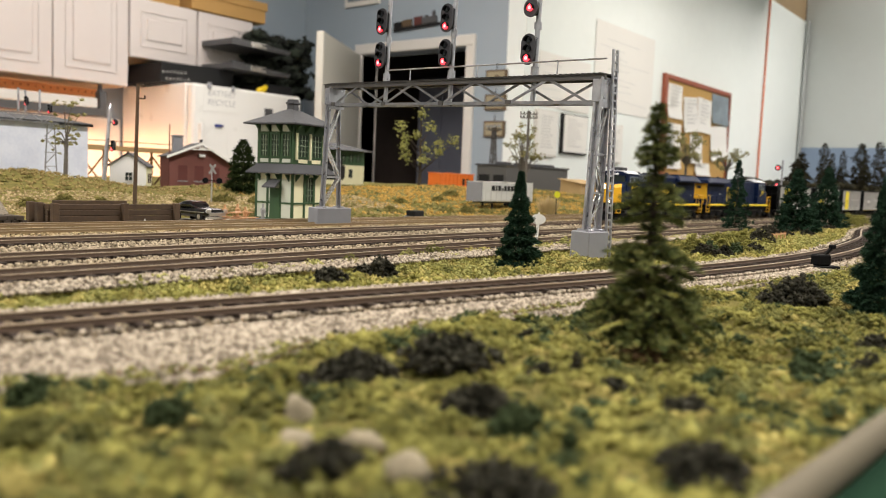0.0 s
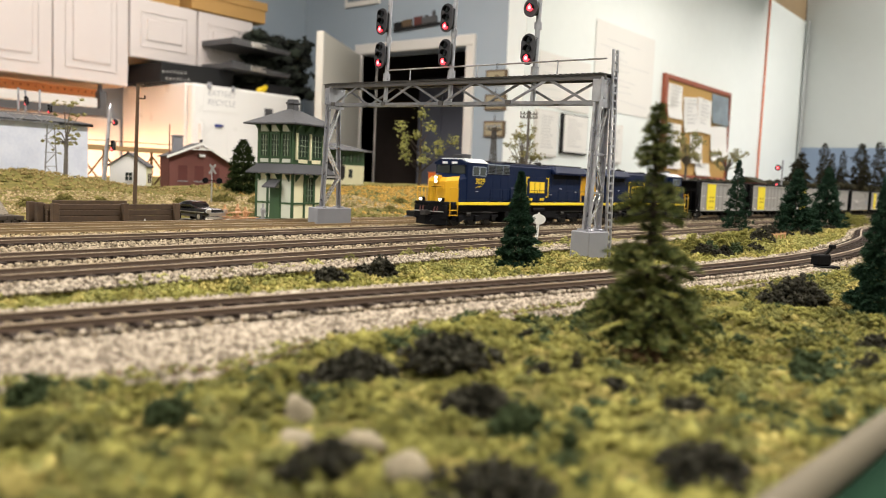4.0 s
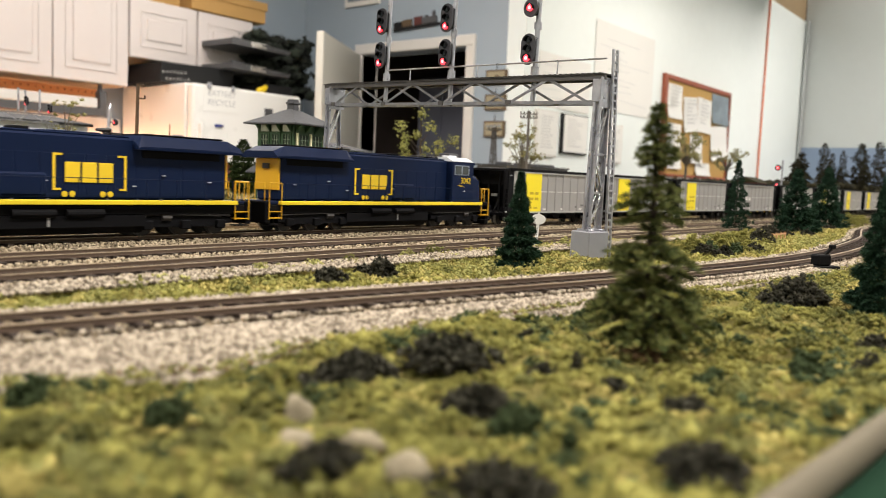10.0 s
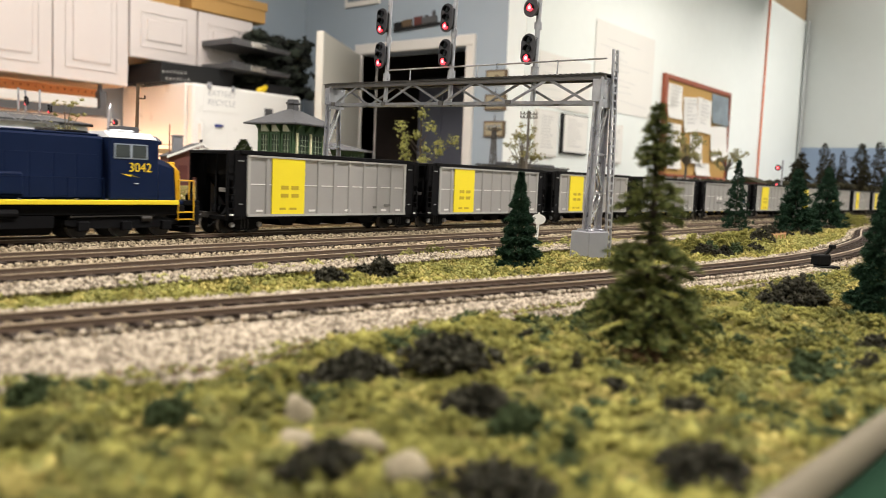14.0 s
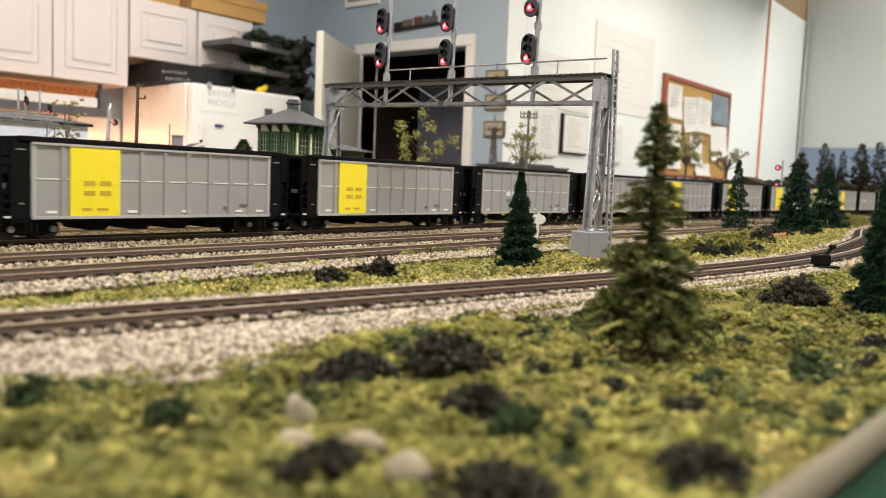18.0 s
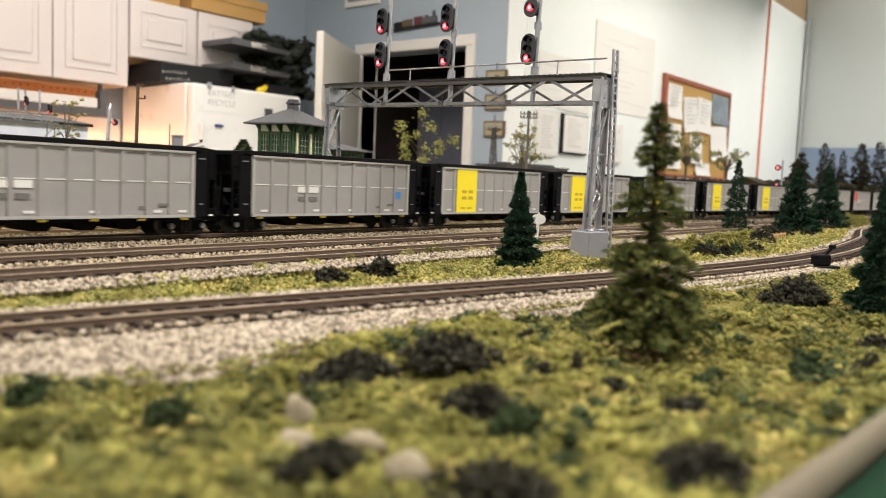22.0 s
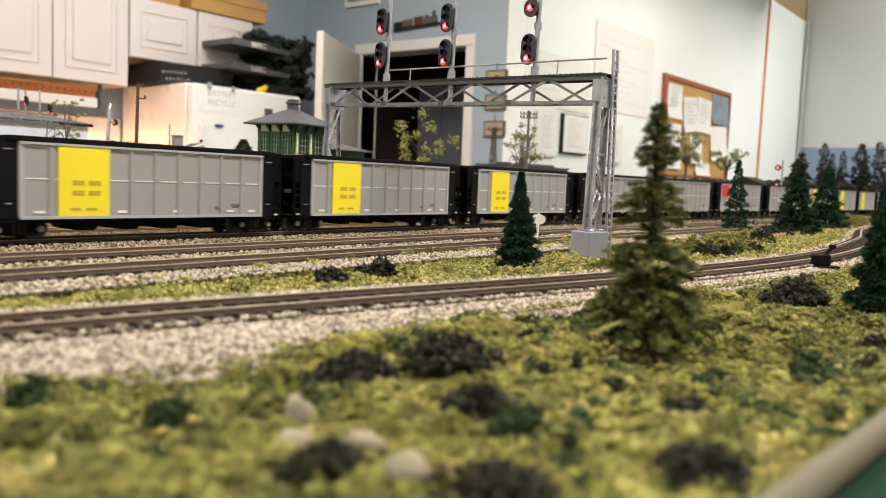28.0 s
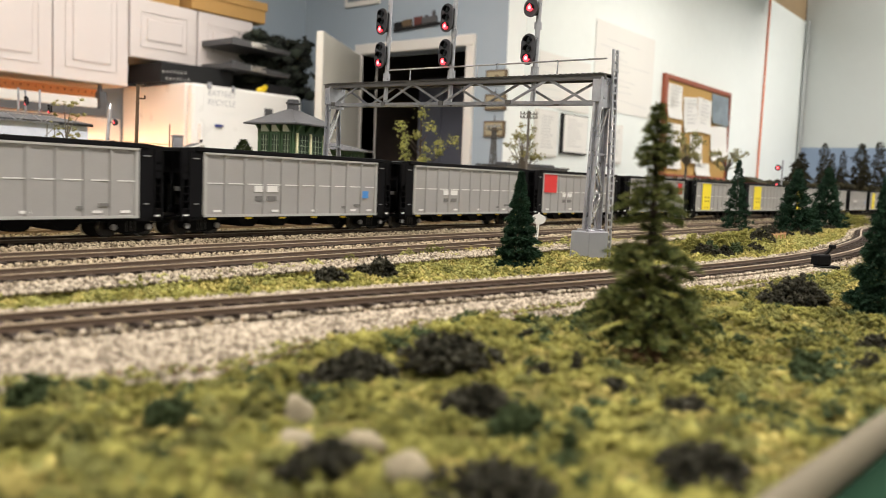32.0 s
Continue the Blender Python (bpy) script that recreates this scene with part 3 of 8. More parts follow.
def fridge():
    f = thing("refrigerator", pose(2.468, 3.12, FLOOR_Z), "white refrigerator with a paper notice and magnets", "refrigerator")
    w, top = 0.72, 0.474 - FLOOR_Z
    part("cabinet", G().cbox(0, 0.06, 0.03, w, 0.64, top, 0.008), M["enamel"], f)
    d = part("freezer_door", G().cbox(0.002, 0.0, top - 0.5, w - 0.002, 0.055, top - 0.003, 0.012), M["enamel"], f)
    part("handle", G().cbox(0.03, -0.03, top - 0.46, 0.05, 0.004, top - 0.2, 0.004), M["enamel"], d)
    d = part("main_door", G().cbox(0.002, 0.0, 0.06, w - 0.002, 0.055, top - 0.51, 0.012), M["enamel"], f)
    part("handle", G().cbox(0.03, -0.03, top - 1.0, 0.05, 0.004, top - 0.56, 0.004), M["enamel"], d)
    for x in (0.05, w - 0.05):
        for y in (0.1, 0.58):
            part("foot", G().tube((x, y, 0), (x, y, 0.031), 0.02, n=8), M["black_soft"], f)
    n = thing("paper_notice", pose(2.50, 3.118, 0.338), "white paper notice about battery recycling on the refrigerator", "notice")
    part("sheet", G().box(0.03, 0, 0, 0.255, 0.0015, 0.132), M["paper"], n)
    for txt, z in (("BATTERY", 0.092), ("RECYCLE", 0.046)):
        t = part("lettering", text_mesh(txt, 0.042, M["pencil"]), None, n, "hand drawn grey letters")
        t.matrix_basis = pose(0.142, -0.0006, z, rx=90)
    for x, z, sx, sz, k, nm in ((2.60, 0.262, 0.05, 0.014, "magnet_blue", "fridge_magnet"), (2.92, 0.325, 0.05, 0.06, "greymetal", "clip_magnet"), (2.76, 0.03, 0.09, 0.05, "black_soft", "photo_card"), (2.55, 0.452, 0.022, 0.03, "ink", "clip_magnet"), (2.70, 0.448, 0.016, 0.03, "ink", "clip_magnet")):
        solid(nm, G().cbox(x, 3.108, z, x + sx, 3.119, z + sz, 0.002), M[k], "small %s stuck on the refrigerator door" % ("dark blue magnet" if k == "magnet_blue" else "dark card or clip"), "magnet")
    n = thing("paper_calendar", pose(2.68, 3.118, 0.08), "large blank white sheet on the refrigerator", "paper")
    part("sheet", G().box(0, 0, 0, 0.2, 0.0012, 0.17), M["paper"], n)
    o = thing("yellow_toy", pose(2.965, 3.20, 0.4745), "small yellow toy on top of the refrigerator", "toy")
    part("body", loft([(-0.03, 0.010, 0.004, 0.020), (-0.018, 0.016, 0.0, 0.030), (0.005, 0.017, 0.0, 0.034), (0.022, 0.014, 0.012, 0.048), (0.034, 0.008, 0.022, 0.044)]), M["yellow"], o, "", True)
    part("foot", G().cbox(-0.02, -0.02, 0.0, 0.015, 0.02, 0.004, 0.001), M["yellow"], o)
    # trays and dark things on top of and beside it
    b = thing("lettered_tote", pose(2.43, 3.30, 0.4745), "black plastic tote with two rows of white letters", "tote box")
    part("tub", G().prism([(-0.028, 0, 0.0), (0.40, 0, 0.0), (0.43, 0, 0.115), (-0.02, 0, 0.10)], (0, 0.3, 0)), M["black_soft"], b)
    for word, x0, zz in (("BATTERY", -0.012, 0.052), ("RECYCLE", 0.008, 0.020)):
        for i, ch in enumerate(word):
            t = part("letter", text_mesh(ch, 0.020, M["tote_print"]), None, b, "white letter")
            t.matrix_basis = pose(x0 + 0.0215 * i, -0.0012, zz + 0.0010 * i, rx=90)
    for k, (z, x0) in enumerate(((0.710, 2.75), (0.585, 2.75))):
        t = thing("letter_tray", pose(x0, 3.185, z), "grey metal letter tray with a bright clip", "tray", "letter trays")
        part("pan", G().prism([(0.0, 0, 0.03), (0.0, 0, 0.0), (0.38, -0.02, -0.012), (0.38, -0.02, 0.0)], (0, 0.26, 0)), M["greymetal"], t)
        part("rim", G().bar((0, 0, 0.03), (0.38, -0.02, 0.002), 0.008, 0.012), M["greymetal"], t)
        part("clip", G().cbox(0.12, -0.014, -0.002, 0.22, 0.0, 0.026, 0.002), M["bright"], t, "bright metal clip")
        part("bracket", G().box(0.13, 0.255, -0.004, 0.30, 0.2645, 0.05), M["greymetal"], t)
    # dark foliage heap
    rng = random.Random(4)
    c = [(3.00 + 0.42 * rng.random(), 3.3 + 0.25 * rng.random(), 0.50 + 0.31 * rng.random()) for i in range(300)]
    h = thing("artificial_plant", pose(0, 0, 0), "heap of dark artificial foliage on the refrigerator", "plant")
    part("foliage", clumps("foliage", c, [rng.uniform(0.025, 0.05) for _ in c], M["black_foliage"], seed=9, fluff=14, jitter=0.5), None, h)
    part("basket", G().cbox(3.0, 3.2, 0.4745, 3.185, 3.6, 0.53, 0.006), M["black_soft"], h)


M["photo"] = mat("faded_landscape_photo", (0.30, 0.36, 0.42), 0.4, scale=9, color2=(0.06, 0.09, 0.10))
M["plaque"] = mat("dark_wood_frame", (0.13, 0.085, 0.045), 0.5, var=0.4, scale=40)
M["plaque_field"] = mat("tan_card", (0.36, 0.31, 0.20), 0.6, var=0.4, scale=25)


def wall_papers():
    y = WALL_Y - 0.006
    b = thing("bulletin_board", pose(5.60, WALL_Y - 0.001, 0.13), "cork bulletin board with a red frame and pinned papers", "bulletin board")
    W, H = 1.365, 0.730
    part("cork_panel", G().box(0.02, -0.014, 0.02, W - 0.015, -0.002, H - 0.02), M["cork"], b)
    for q in ((0, -0.03, 0, 0.055, -0.001, H), (W - 0.015, -0.03, 0, W, -0.001, H), (0.055, -0.03, H - 0.035, W - 0.015, -0.001, H), (0.055, -0.03, 0, W - 0.015, -0.001, 0.02)):
        part("frame_rail", G().cbox(*q, 0.003), M["redwood"], b, "red stained wood")
    sheets = ((0.07, 0.425, 0.27, 0.245, "paper", 0, 6), (0.10, 0.06, 0.26, 0.33, "paper", 0, 4), (0.38, 0.345, 0.27, 0.265, "paper", -4, 7), (0.65, 0.36, 0.29, 0.265, "paper", 2, 7),
              (0.945, 0.450, 0.385, 0.235, "photo", 0, 0), (0.965, 0.165, 0.37, 0.275, "paper", -6, 0), (0.53, 0.115, 0.25, 0.215, "paper", 0, 4), (0.665, 0.024, 0.30, 0.10, "paper", 0, 2))
    for i, (x, z, w, h, k, tilt, lines) in enumerate(sheets):
        lift = 0.0165 + 0.0012 * i
        # the sheets curl a little off the board at their lower edge
        sh = part("pinned_sheet", G().prism([(-w / 2, -lift, h / 2), (-w / 2, -lift - 0.004, -h * 0.1), (-w / 2, -lift - 0.016, -h / 2), (-w / 2, -lift - 0.0152, -h / 2), (-w / 2, -lift - 0.0032, -h * 0.1), (-w / 2, -lift + 0.0008, h / 2)], (w, 0, 0)), M[k], b, "pinned paper sheet" if k == "paper" else "pinned dark photograph")
        sh.matrix_basis = pose(x + w / 2, 0, z + h / 2, ry=tilt)
        rr = random.Random(i)
        for n in range(lines):
            zz = h * (0.40 - 0.75 * n / 7)
            part("text_bar", G().box(-w * 0.38, -lift - 0.0185, zz, -w * 0.38 + w * rr.uniform(0.35, 0.75), -lift - 0.0175, zz + 0.006), M["text_grey"], sh)
    for i, (x0, x1, z0, z1) in enumerate(((3.93, 4.137, 0.206, 0.446), (4.216, 4.497, 0.232, 0.447), (4.78, 4.98, 0.2, 0.43))):
        p = thing("framed_sheet", pose(x0, y, z0), "white printed sheet in a thin dark frame", "framed print", "framed prints")
        w, h = x1 - x0, z1 - z0
        part("frame", G().box(-0.012, -0.012, -0.012, w + 0.008, 0.004, h + 0.008), M["black_soft"] if i == 1 else M["trim"], p)
        part("sheet", G().box(0.004, -0.014, 0.0, w + 0.002, -0.0122, h + 0.002), M["paper"], p)
        rr = random.Random(i)
        for j in range(11):
            zz = h * (0.88 - 0.072 * j)
            part("text_bar", G().box(w * 0.15, -0.0148, zz, w * (0.5 + 0.35 * rr.random()), -0.0141, zz + 0.004), M["text_grey"], p)
    p = thing("wall_drawing", pose(4.575, y, 0.52), "large faded white track drawing on the wall", "drawing")
    part("sheet", G().box(0, 0, 0, 0.86, 0.003, 0.54), M["paper"], p)
    rr = random.Random(2)
    faint = mat("faint_pencil", (0.64, 0.645, 0.645), 0.8)
    for j in range(9):
        z = 0.08 + 0.045 * j
        x = 0.06 + 0.25 * rr.random()
        part("pencil_line", G().bar((x, -0.0012, z), (x + 0.2 + 0.3 * rr.random(), -0.0012, z + 0.02 * rr.uniform(-1, 1)), 0.0008, 0.004), faint, p)
    p = thing("wall_drawing", pose(3.93, y, 0.475), "white sheet with faint grey pencil lines pinned to the wall", "drawing")
    part("sheet", G().box(0, 0, 0, 0.60, 0.003, 0.30), M["paper"], p)
    for j in range(5):
        part("pencil_line", G().bar((0.05, -0.0012, 0.05 + 0.045 * j), (0.20 + 0.3 * rr.random(), -0.0012, 0.06 + 0.045 * j), 0.0008, 0.004), faint, p)
    # cord and conduit
    solid("orange_conduit", G().tube((7.85, WALL_Y - 0.012, -0.3), (7.875, WALL_Y - 0.012, CEIL_Z - 0.003), 0.009, n=8), M["orange_line"], "thin orange conduit running up the wall", "conduit")
    solid("conduit", G().tube((FAR_X - 0.04, WALL_Y - 0.03, FLOOR_Z + 0.002), (FAR_X - 0.04, WALL_Y - 0.03, CEIL_Z - 0.003), 0.02, n=10), M["conduit"], "grey conduit in the corner of the room", "conduit")
    # pictures on the door wall
    x = DOOR_X - 0.004
    for z0, z1, lab in ((0.575, 0.657, "small tan wall plaque in a dark wooden frame"), (0.436, 0.523, "tan wall plaque in a dark wooden frame"), (0.287, 0.376, "tan wall plaque with dark bars in a wooden frame")):
        p = thing("wall_plaque", pose(x, 2.135, z0), lab, "plaque", "wall plaques")
        part("frame", G().cbox(-0.012, 0, 0, 0.003, 0.14, z1 - z0, 0.002), M["plaque"], p)
        part("field", G().box(-0.014, 0.012, 0.01, -0.0122, 0.128, z1 - z0 - 0.01), M["plaque_field"], p)
        part("dark_bar", G().box(-0.0155, 0.035, 0.024, -0.0142, 0.085, 0.040).box(-0.0155, 0.05, 0.040, -0.0142, 0.075, 0.052), M["plaque"], p)
        part("hook", G().bar((-0.006, 0.072, z1 - z0), (-0.001, 0.072, z1 - z0 + 0.030), 0.003), M["black_soft"], p)
    p = thing("engine_cutout", pose(x, 2.63, 0.935, rx=-2.5), "dark wall cutout of a steam engine and tender", "wall decoration")
    part("silhouette", G().box(-0.008, 0.0, 0.0, 0.002, 0.35, 0.020).prism([(-0.008, -0.03, 0.0), (-0.008, 0.0, 0.0), (-0.008, 0.0, 0.020)], (0.01, 0, 0)), M["black_soft"], p)
    part("boiler", G().box(-0.010, 0.015, 0.021, 0.002, 0.125, 0.058).box(-0.010, 0.030, 0.058, 0.002, 0.045, 0.088).box(-0.010, 0.085, 0.058, 0.002, 0.100, 0.070), M["greymetal"], p, "grey boiler with a stack")
    part("cab", G().box(-0.010, 0.126, 0.021, 0.002, 0.185, 0.068), M["brick_dark"], p, "red brown cab")
    part("tender_panel", G().box(-0.010, 0.205, 0.021, 0.002, 0.275, 0.062), M["plaque"], p, "tan tender panel")
    part("tail", G().box(-0.010, 0.285, 0.021, 0.002, 0.345, 0.055), M["black_soft"], p)
    p = thing("wall_picture", pose(x, 3.10, 1.105), "white framed picture above the doorway", "picture")
    part("frame", G().cbox(-0.012, 0, 0, 0.003, 0.30, 0.25, 0.002), M["trim"], p)
    part("picture", G().box(-0.014, 0.03, 0.03, -0.0122, 0.27, 0.22), M["photo"], p)


# ---------------------------------------------------------------- ground
def smooth(a, b, t):
    t = min(1.0, max(0.0, (t - a) / (b - a)))
    return t * t * (3 - 2 * t)


def bump(x, y, cx, cy, sx, sy):
    return math.exp(-((x - cx) / sx) ** 2 - ((y - cy) / sy) ** 2)


def ground_z(x, y):
    z = -0.0058
    n1 = noise.noise((x * 14, y * 14, 0.3))
    n2 = noise.noise((x * 45, y * 45, 1.7))
    ny = near_y(x)
    by = bend(x)
    # track beds
    bed = 1 - smooth(0.018, 0.03, y - ny) if y > ny else 1 - smooth(0.018, shoulder(x) + 0.004, ny - y)
    main = smooth(by - 0.158, by - 0.146, y) * (1 - smooth(by + 0.10, by + 0.13, y))
    flat = max(bed, main)
    fore = 1 - smooth(ny - shoulder(x) - 0.012, ny - shoulder(x) + 0.004, y)
    yard = smooth(0.36, 0.40, x) * (1 - smooth(0.60, 0.64, x)) * smooth(0.12, 0.13, y) * (1 - smooth(0.215, 0.235, y))
    z += (0.0016 * n1 + 0.0012 * n2) * (1 - max(flat, yard)) - 0.001 * yard
    z += fore * (0.0030 * n1 + 0.0036 * n2 + 0.0016 * noise.noise((x * 130, y * 130, 5.0)) - 0.0008)
    back = smooth(0.17, 0.5, y) * (1 - yard)
    z += 0.012 * back + 0.004 * n1 * back
    z += 0.022 * bump(x, y, 0.40, 0.46, 0.12, 0.12)
    z += 0.014 * bump(x, y, 1.02, 0.42, 0.34, 0.17)
    z += 0.007 * bump(x, y, 0.66, 0.42, 0.10, 0.10)
    z += 0.012 * smooth(0.7, 1.4, x) * smooth(0.16, 0.3, y)
    z += flat * 0.0020
    return z


def ground():
    xs = np.concatenate([np.arange(-2.4, -0.2, 0.1), np.arange(-0.2, 0.9, 0.006), np.arange(0.9, 2.0, 0.02), np.arange(2.0, 6.01, 0.2)])
    rows = np.concatenate([np.linspace(0, 0.35, 60), np.linspace(0.36, 0.8, 50), np.linspace(0.82, 1.9, 30)])
    v, f = [], []
    for x in xs:
        e = edge_y(x)
        for d in rows:
            y = e + d
            v.append((x, y, ground_z(x, y)))
    n = len(rows)
    for i in range(len(xs) - 1):
        for j in range(n - 1):
            a = i * n + j
            f.append((a, a + n, a + n + 1, a + 1))
    tagged(new("ground", raw_mesh("ground", v, f, M["soil"], True)), "sculpted layout ground of earth and turf", "ground", kind="structure")
    # benchwork and fascia
    x0, x1 = -2.4, 6.0
    pts = [(x0, edge_y(x0) + 0.004, -0.16), (x1, edge_y(x1) + 0.004, -0.16), (x1, edge_y(x1) + 1.89, -0.16), (x0, edge_y(x0) + 1.89, -0.16)]
    solid("benchwork", G().prism(pts, (0, 0, 0.14)), M["table"], "plywood benchwork under the model railway", "benchwork", kind="structure")
    pts = [(x0, edge_y(x0) - 0.014, -0.30), (x1, edge_y(x1) - 0.014, -0.30), (x1, edge_y(x1) - 0.0016, -0.30), (x0, edge_y(x0) - 0.0016, -0.30)]
    solid("fascia", G().prism(pts, (0, 0, 0.2930)), M["fascia"], "dark green fascia along the layout's front", "fascia", kind="structure")
    g, n = G(), 14
    for x in (x0, x1):
        for k in range(n):
            a = math.pi * 2 * k / n
            g.v.append((x, edge_y(x) + 0.0006 + 0.0025 * math.cos(a), -0.0050 + 0.0034 * math.sin(a)))
    g.f = [(k, (k + 1) % n, n + (k + 1) % n, n + k) for k in range(n)] + [tuple(range(n - 1, -1, -1)), tuple(range(n, 2 * n))]
    solid("edge_strip", g, M["cream"], "worn cream edge bead of the scenery base", "edge strip", kind="structure", smooth=True)
    for x in (-2.0, 0.4, 2.6, 5.0):
        for d in (0.25, 1.5):
            y = edge_y(x) + d
            solid("bench_leg", G().cbox(x - 0.04, y - 0.04, FLOOR_Z, x + 0.04, y + 0.04, -0.1605, 0.004), M["table"], "square timber leg under the benchwork", "bench leg", "bench legs")


def strip_mesh(name, fn, x0, x1, step, w0, w1, z, material):
    """A ribbon that follows a line."""
    g = G()
    n = int((x1 - x0) / step)
    for i in range(n + 1):
        x = x0 + (x1 - x0) * i / n
        d = (fn(x + 0.002) - fn(x - 0.002)) / 0.004
        L = math.hypot(1, d)
        nx, ny = -d / L, 1 / L
        for w, zz in ((w0, z[0]), (w1, z[0]), (w1, z[1]), (w0, z[1])):
            g.v.append((x + nx * w, fn(x) + ny * w, zz))
    for i in range(n):
        a = i * 4
        for k in range(4):
            g.f.append((a + k, a + (k + 1) % 4, a + 4 + (k + 1) % 4, a + 4 + k))
    return g


def track(label, fn, x0, x1, near0, near1, rusty=False, ztop=0.0, single=True):
    """Rails on ties; the ties between near0 and near1 are single pieces."""
    t = thing("track", pose(0, 0, ztop), label, "railway track", "tracks")
    for s in (-1, 1):
        r = part("rail", strip_mesh("rail", fn, x0, x1, 0.02, s * 0.0083 - 0.0004, s * 0.0083 + 0.0004, (-0.00145, -0.0003), None), M["rust"] if rusty else M["rail"], t)
        part("rail_head", strip_mesh("rail_head", fn, x0, x1, 0.02, s * 0.0083 - 0.00055, s * 0.0083 + 0.00055, (-0.00029, 0.0), None), M["railtop"], r)
        part("rail_foot", strip_mesh("rail_foot", fn, x0, x1, 0.02, s * 0.0083 - 0.0011, s * 0.0083 + 0.0011, (-0.0017, -0.00146), None), M["rust"] if rusty else M["rail"], r)
    tie = G().box(-0.0012, -0.0150, -0.0036, 0.0012, 0.0150, -0.0017).mesh("tie", M["tie"])
    rest = G()
    low = -0.0008 if rusty else 0.0
    n = int((x1 - x0) / 0.0070)
    rr = random.Random(3)
    for i in range(n):
        x = x0 + i * 0.0070 + rr.uniform(-0.0003, 0.0003)
        a = math.atan((fn(x + 0.002) - fn(x - 0.002)) / 0.004)
        m = Matrix.Translation((x, fn(x) + rr.uniform(-0.0003, 0.0003), low + rr.uniform(-0.00015, 0.00015))) @ Matrix.Rotation(a + rr.uniform(-0.02, 0.02), 4, "Z")
        if near0 < x < near1 and single:
            o = new("tie", tie)
            o.parent = t
            o.matrix_basis = m
        else:
            rest.box(-0.0014, -0.0150, -0.0036, 0.0014, 0.0150, -0.0017, m)
    if rest.v:
        me = bpy.data.meshes.new("far_ties")
        me.from_pydata(rest.v, [], rest.f)
        me.materials.append(M["tie"])
        tagged(part("far_ties", me, None, t), kind="stuff")
    return t


MAINS = [(0.0, False), (-0.0725, False), (-0.126, False), (0.056, True), (0.10, True)]


def tracks():
    track("branch line with weathered rails on dark ties", near_y, -0.5, 4.0, 0.02, 0.75)
    for off, rusty in MAINS:
        track("main line of weathered rails on dark ties" if not rusty else "old siding with rust brown rails", lambda x, o=off: o + bend(x), -2.2, 5.5, 0.08, 1.2 if off < -0.01 else 0.9, rusty, 0.0, off < 0.01)


def ballast():
    """Loose stones between and beside the tracks, in three weathered colours."""
    rng = np.random.RandomState(5)
    piles = {"ballast": ([], []), "ballast_main": ([], []), "ballast_tan": ([], [])}

    def scatter(kind, n, x0, x1, d0, d1, fn, size, power=1.3, lines=(0.0,), start=-2.2, top=-0.0023):
        c, r = piles[kind]
        x = x0 + (x1 - x0) * rng.rand(n) ** power
        u = rng.rand(n)
        s = size * rng.uniform(0.55, 1.35, n)
        for xi, ui, si in zip(x, u, s):
            lo = d0(xi) if callable(d0) else d0
            di = lo + (d1 - lo) * ui
            y = fn(xi) + di
            z = max(ground_z(xi, y), top) if di > -0.016 or start < -1 else ground_z(xi, y)
            if min(abs(di - o) for o in lines) < 0.0155:
                ph = ((xi - start) / 0.0070 + 0.5) % 1.0 - 0.5
                if abs(ph) < 0.24 and rng.rand() < 0.85:
                    continue
                z, si = -0.0033, si * 0.62
            c.append((xi, y, z + si * 0.1))
            r.append(si)

    front = lambda x: -shoulder(x) - 0.003 * noise.noise((x * 60, 1, 1)) - 0.004
    scatter("ballast", 30000, 0.03, 0.5, front, -0.013, near_y, 0.00090, 1.5, start=-0.5)
    scatter("ballast_main", 8000, 0.04, 0.7, -0.0128, 0.0150, near_y, 0.0008, 1.4, start=-0.5)
    scatter("ballast", 3500, 0.06, 0.5, 0.0150, 0.026, near_y, 0.0008, 1.3, start=-0.5)
    scatter("ballast", 6000, 0.45, 1.4, -0.030, 0.022, near_y, 0.0011, 1.2, start=-0.5)
    mains = (0.0, -0.0725, -0.126)
    scatter("ballast", 9000, 0.08, 0.7, -0.165, -0.140, bend, 0.0008, 1.2, mains)
    scatter("ballast_main", 24000, 0.08, 0.7, -0.150, -0.017, bend, 0.0008, 1.2, mains)
    scatter("ballast_main", 9000, 0.5, 1.6, -0.150, 0.03, bend, 0.0012, 1.2, mains)
    scatter("ballast_main", 4000, 0.12, 1.2, 0.016, 0.040, bend, 0.0008, 1.2, mains)
    scatter("ballast_tan", 16000, 0.12, 1.2, 0.030, 0.122, bend, 0.0009, 1.2, (9.0,))
    c, r = piles["ballast_tan"]
    for i in range(6000):
        x, y = 0.25 + 0.55 * rng.rand(), 0.265 + 0.10 * rng.rand()
        c.append((x, y, ground_z(x, y)))
        r.append(rng.uniform(0.0006, 0.0016))
    labels = {"ballast": "loose tan and white ballast stones along the branch line", "ballast_main": "weathered tan ballast stones along the main lines", "ballast_tan": "brown tan gravel over the old sidings"}
    for i, (k, (c, r)) in enumerate(piles.items()):
        tagged(new("ballast_stones", stones("ballast_stones", c, r, M[k], 6 + i)), labels[k], "ballast", kind="stuff")
    g = strip_mesh("ballast_bed", near_y, -0.5, 4.0, 0.02, -0.0165, 0.0165, (-0.012, -0.0034), None)
    solid("near_ballast_bed", g, M["main_bed"], "brown weathered ballast bed of the branch line", "ballast", kind="structure")
    g = strip_mesh("ballast_bed", bend, -2.2, 5.5, 0.05, -0.146, 0.125, (-0.012, -0.0034), None)
    solid("main_ballast_bed", g, M["main_bed"], "dark ballast bed of the main lines", "ballast", kind="structure")


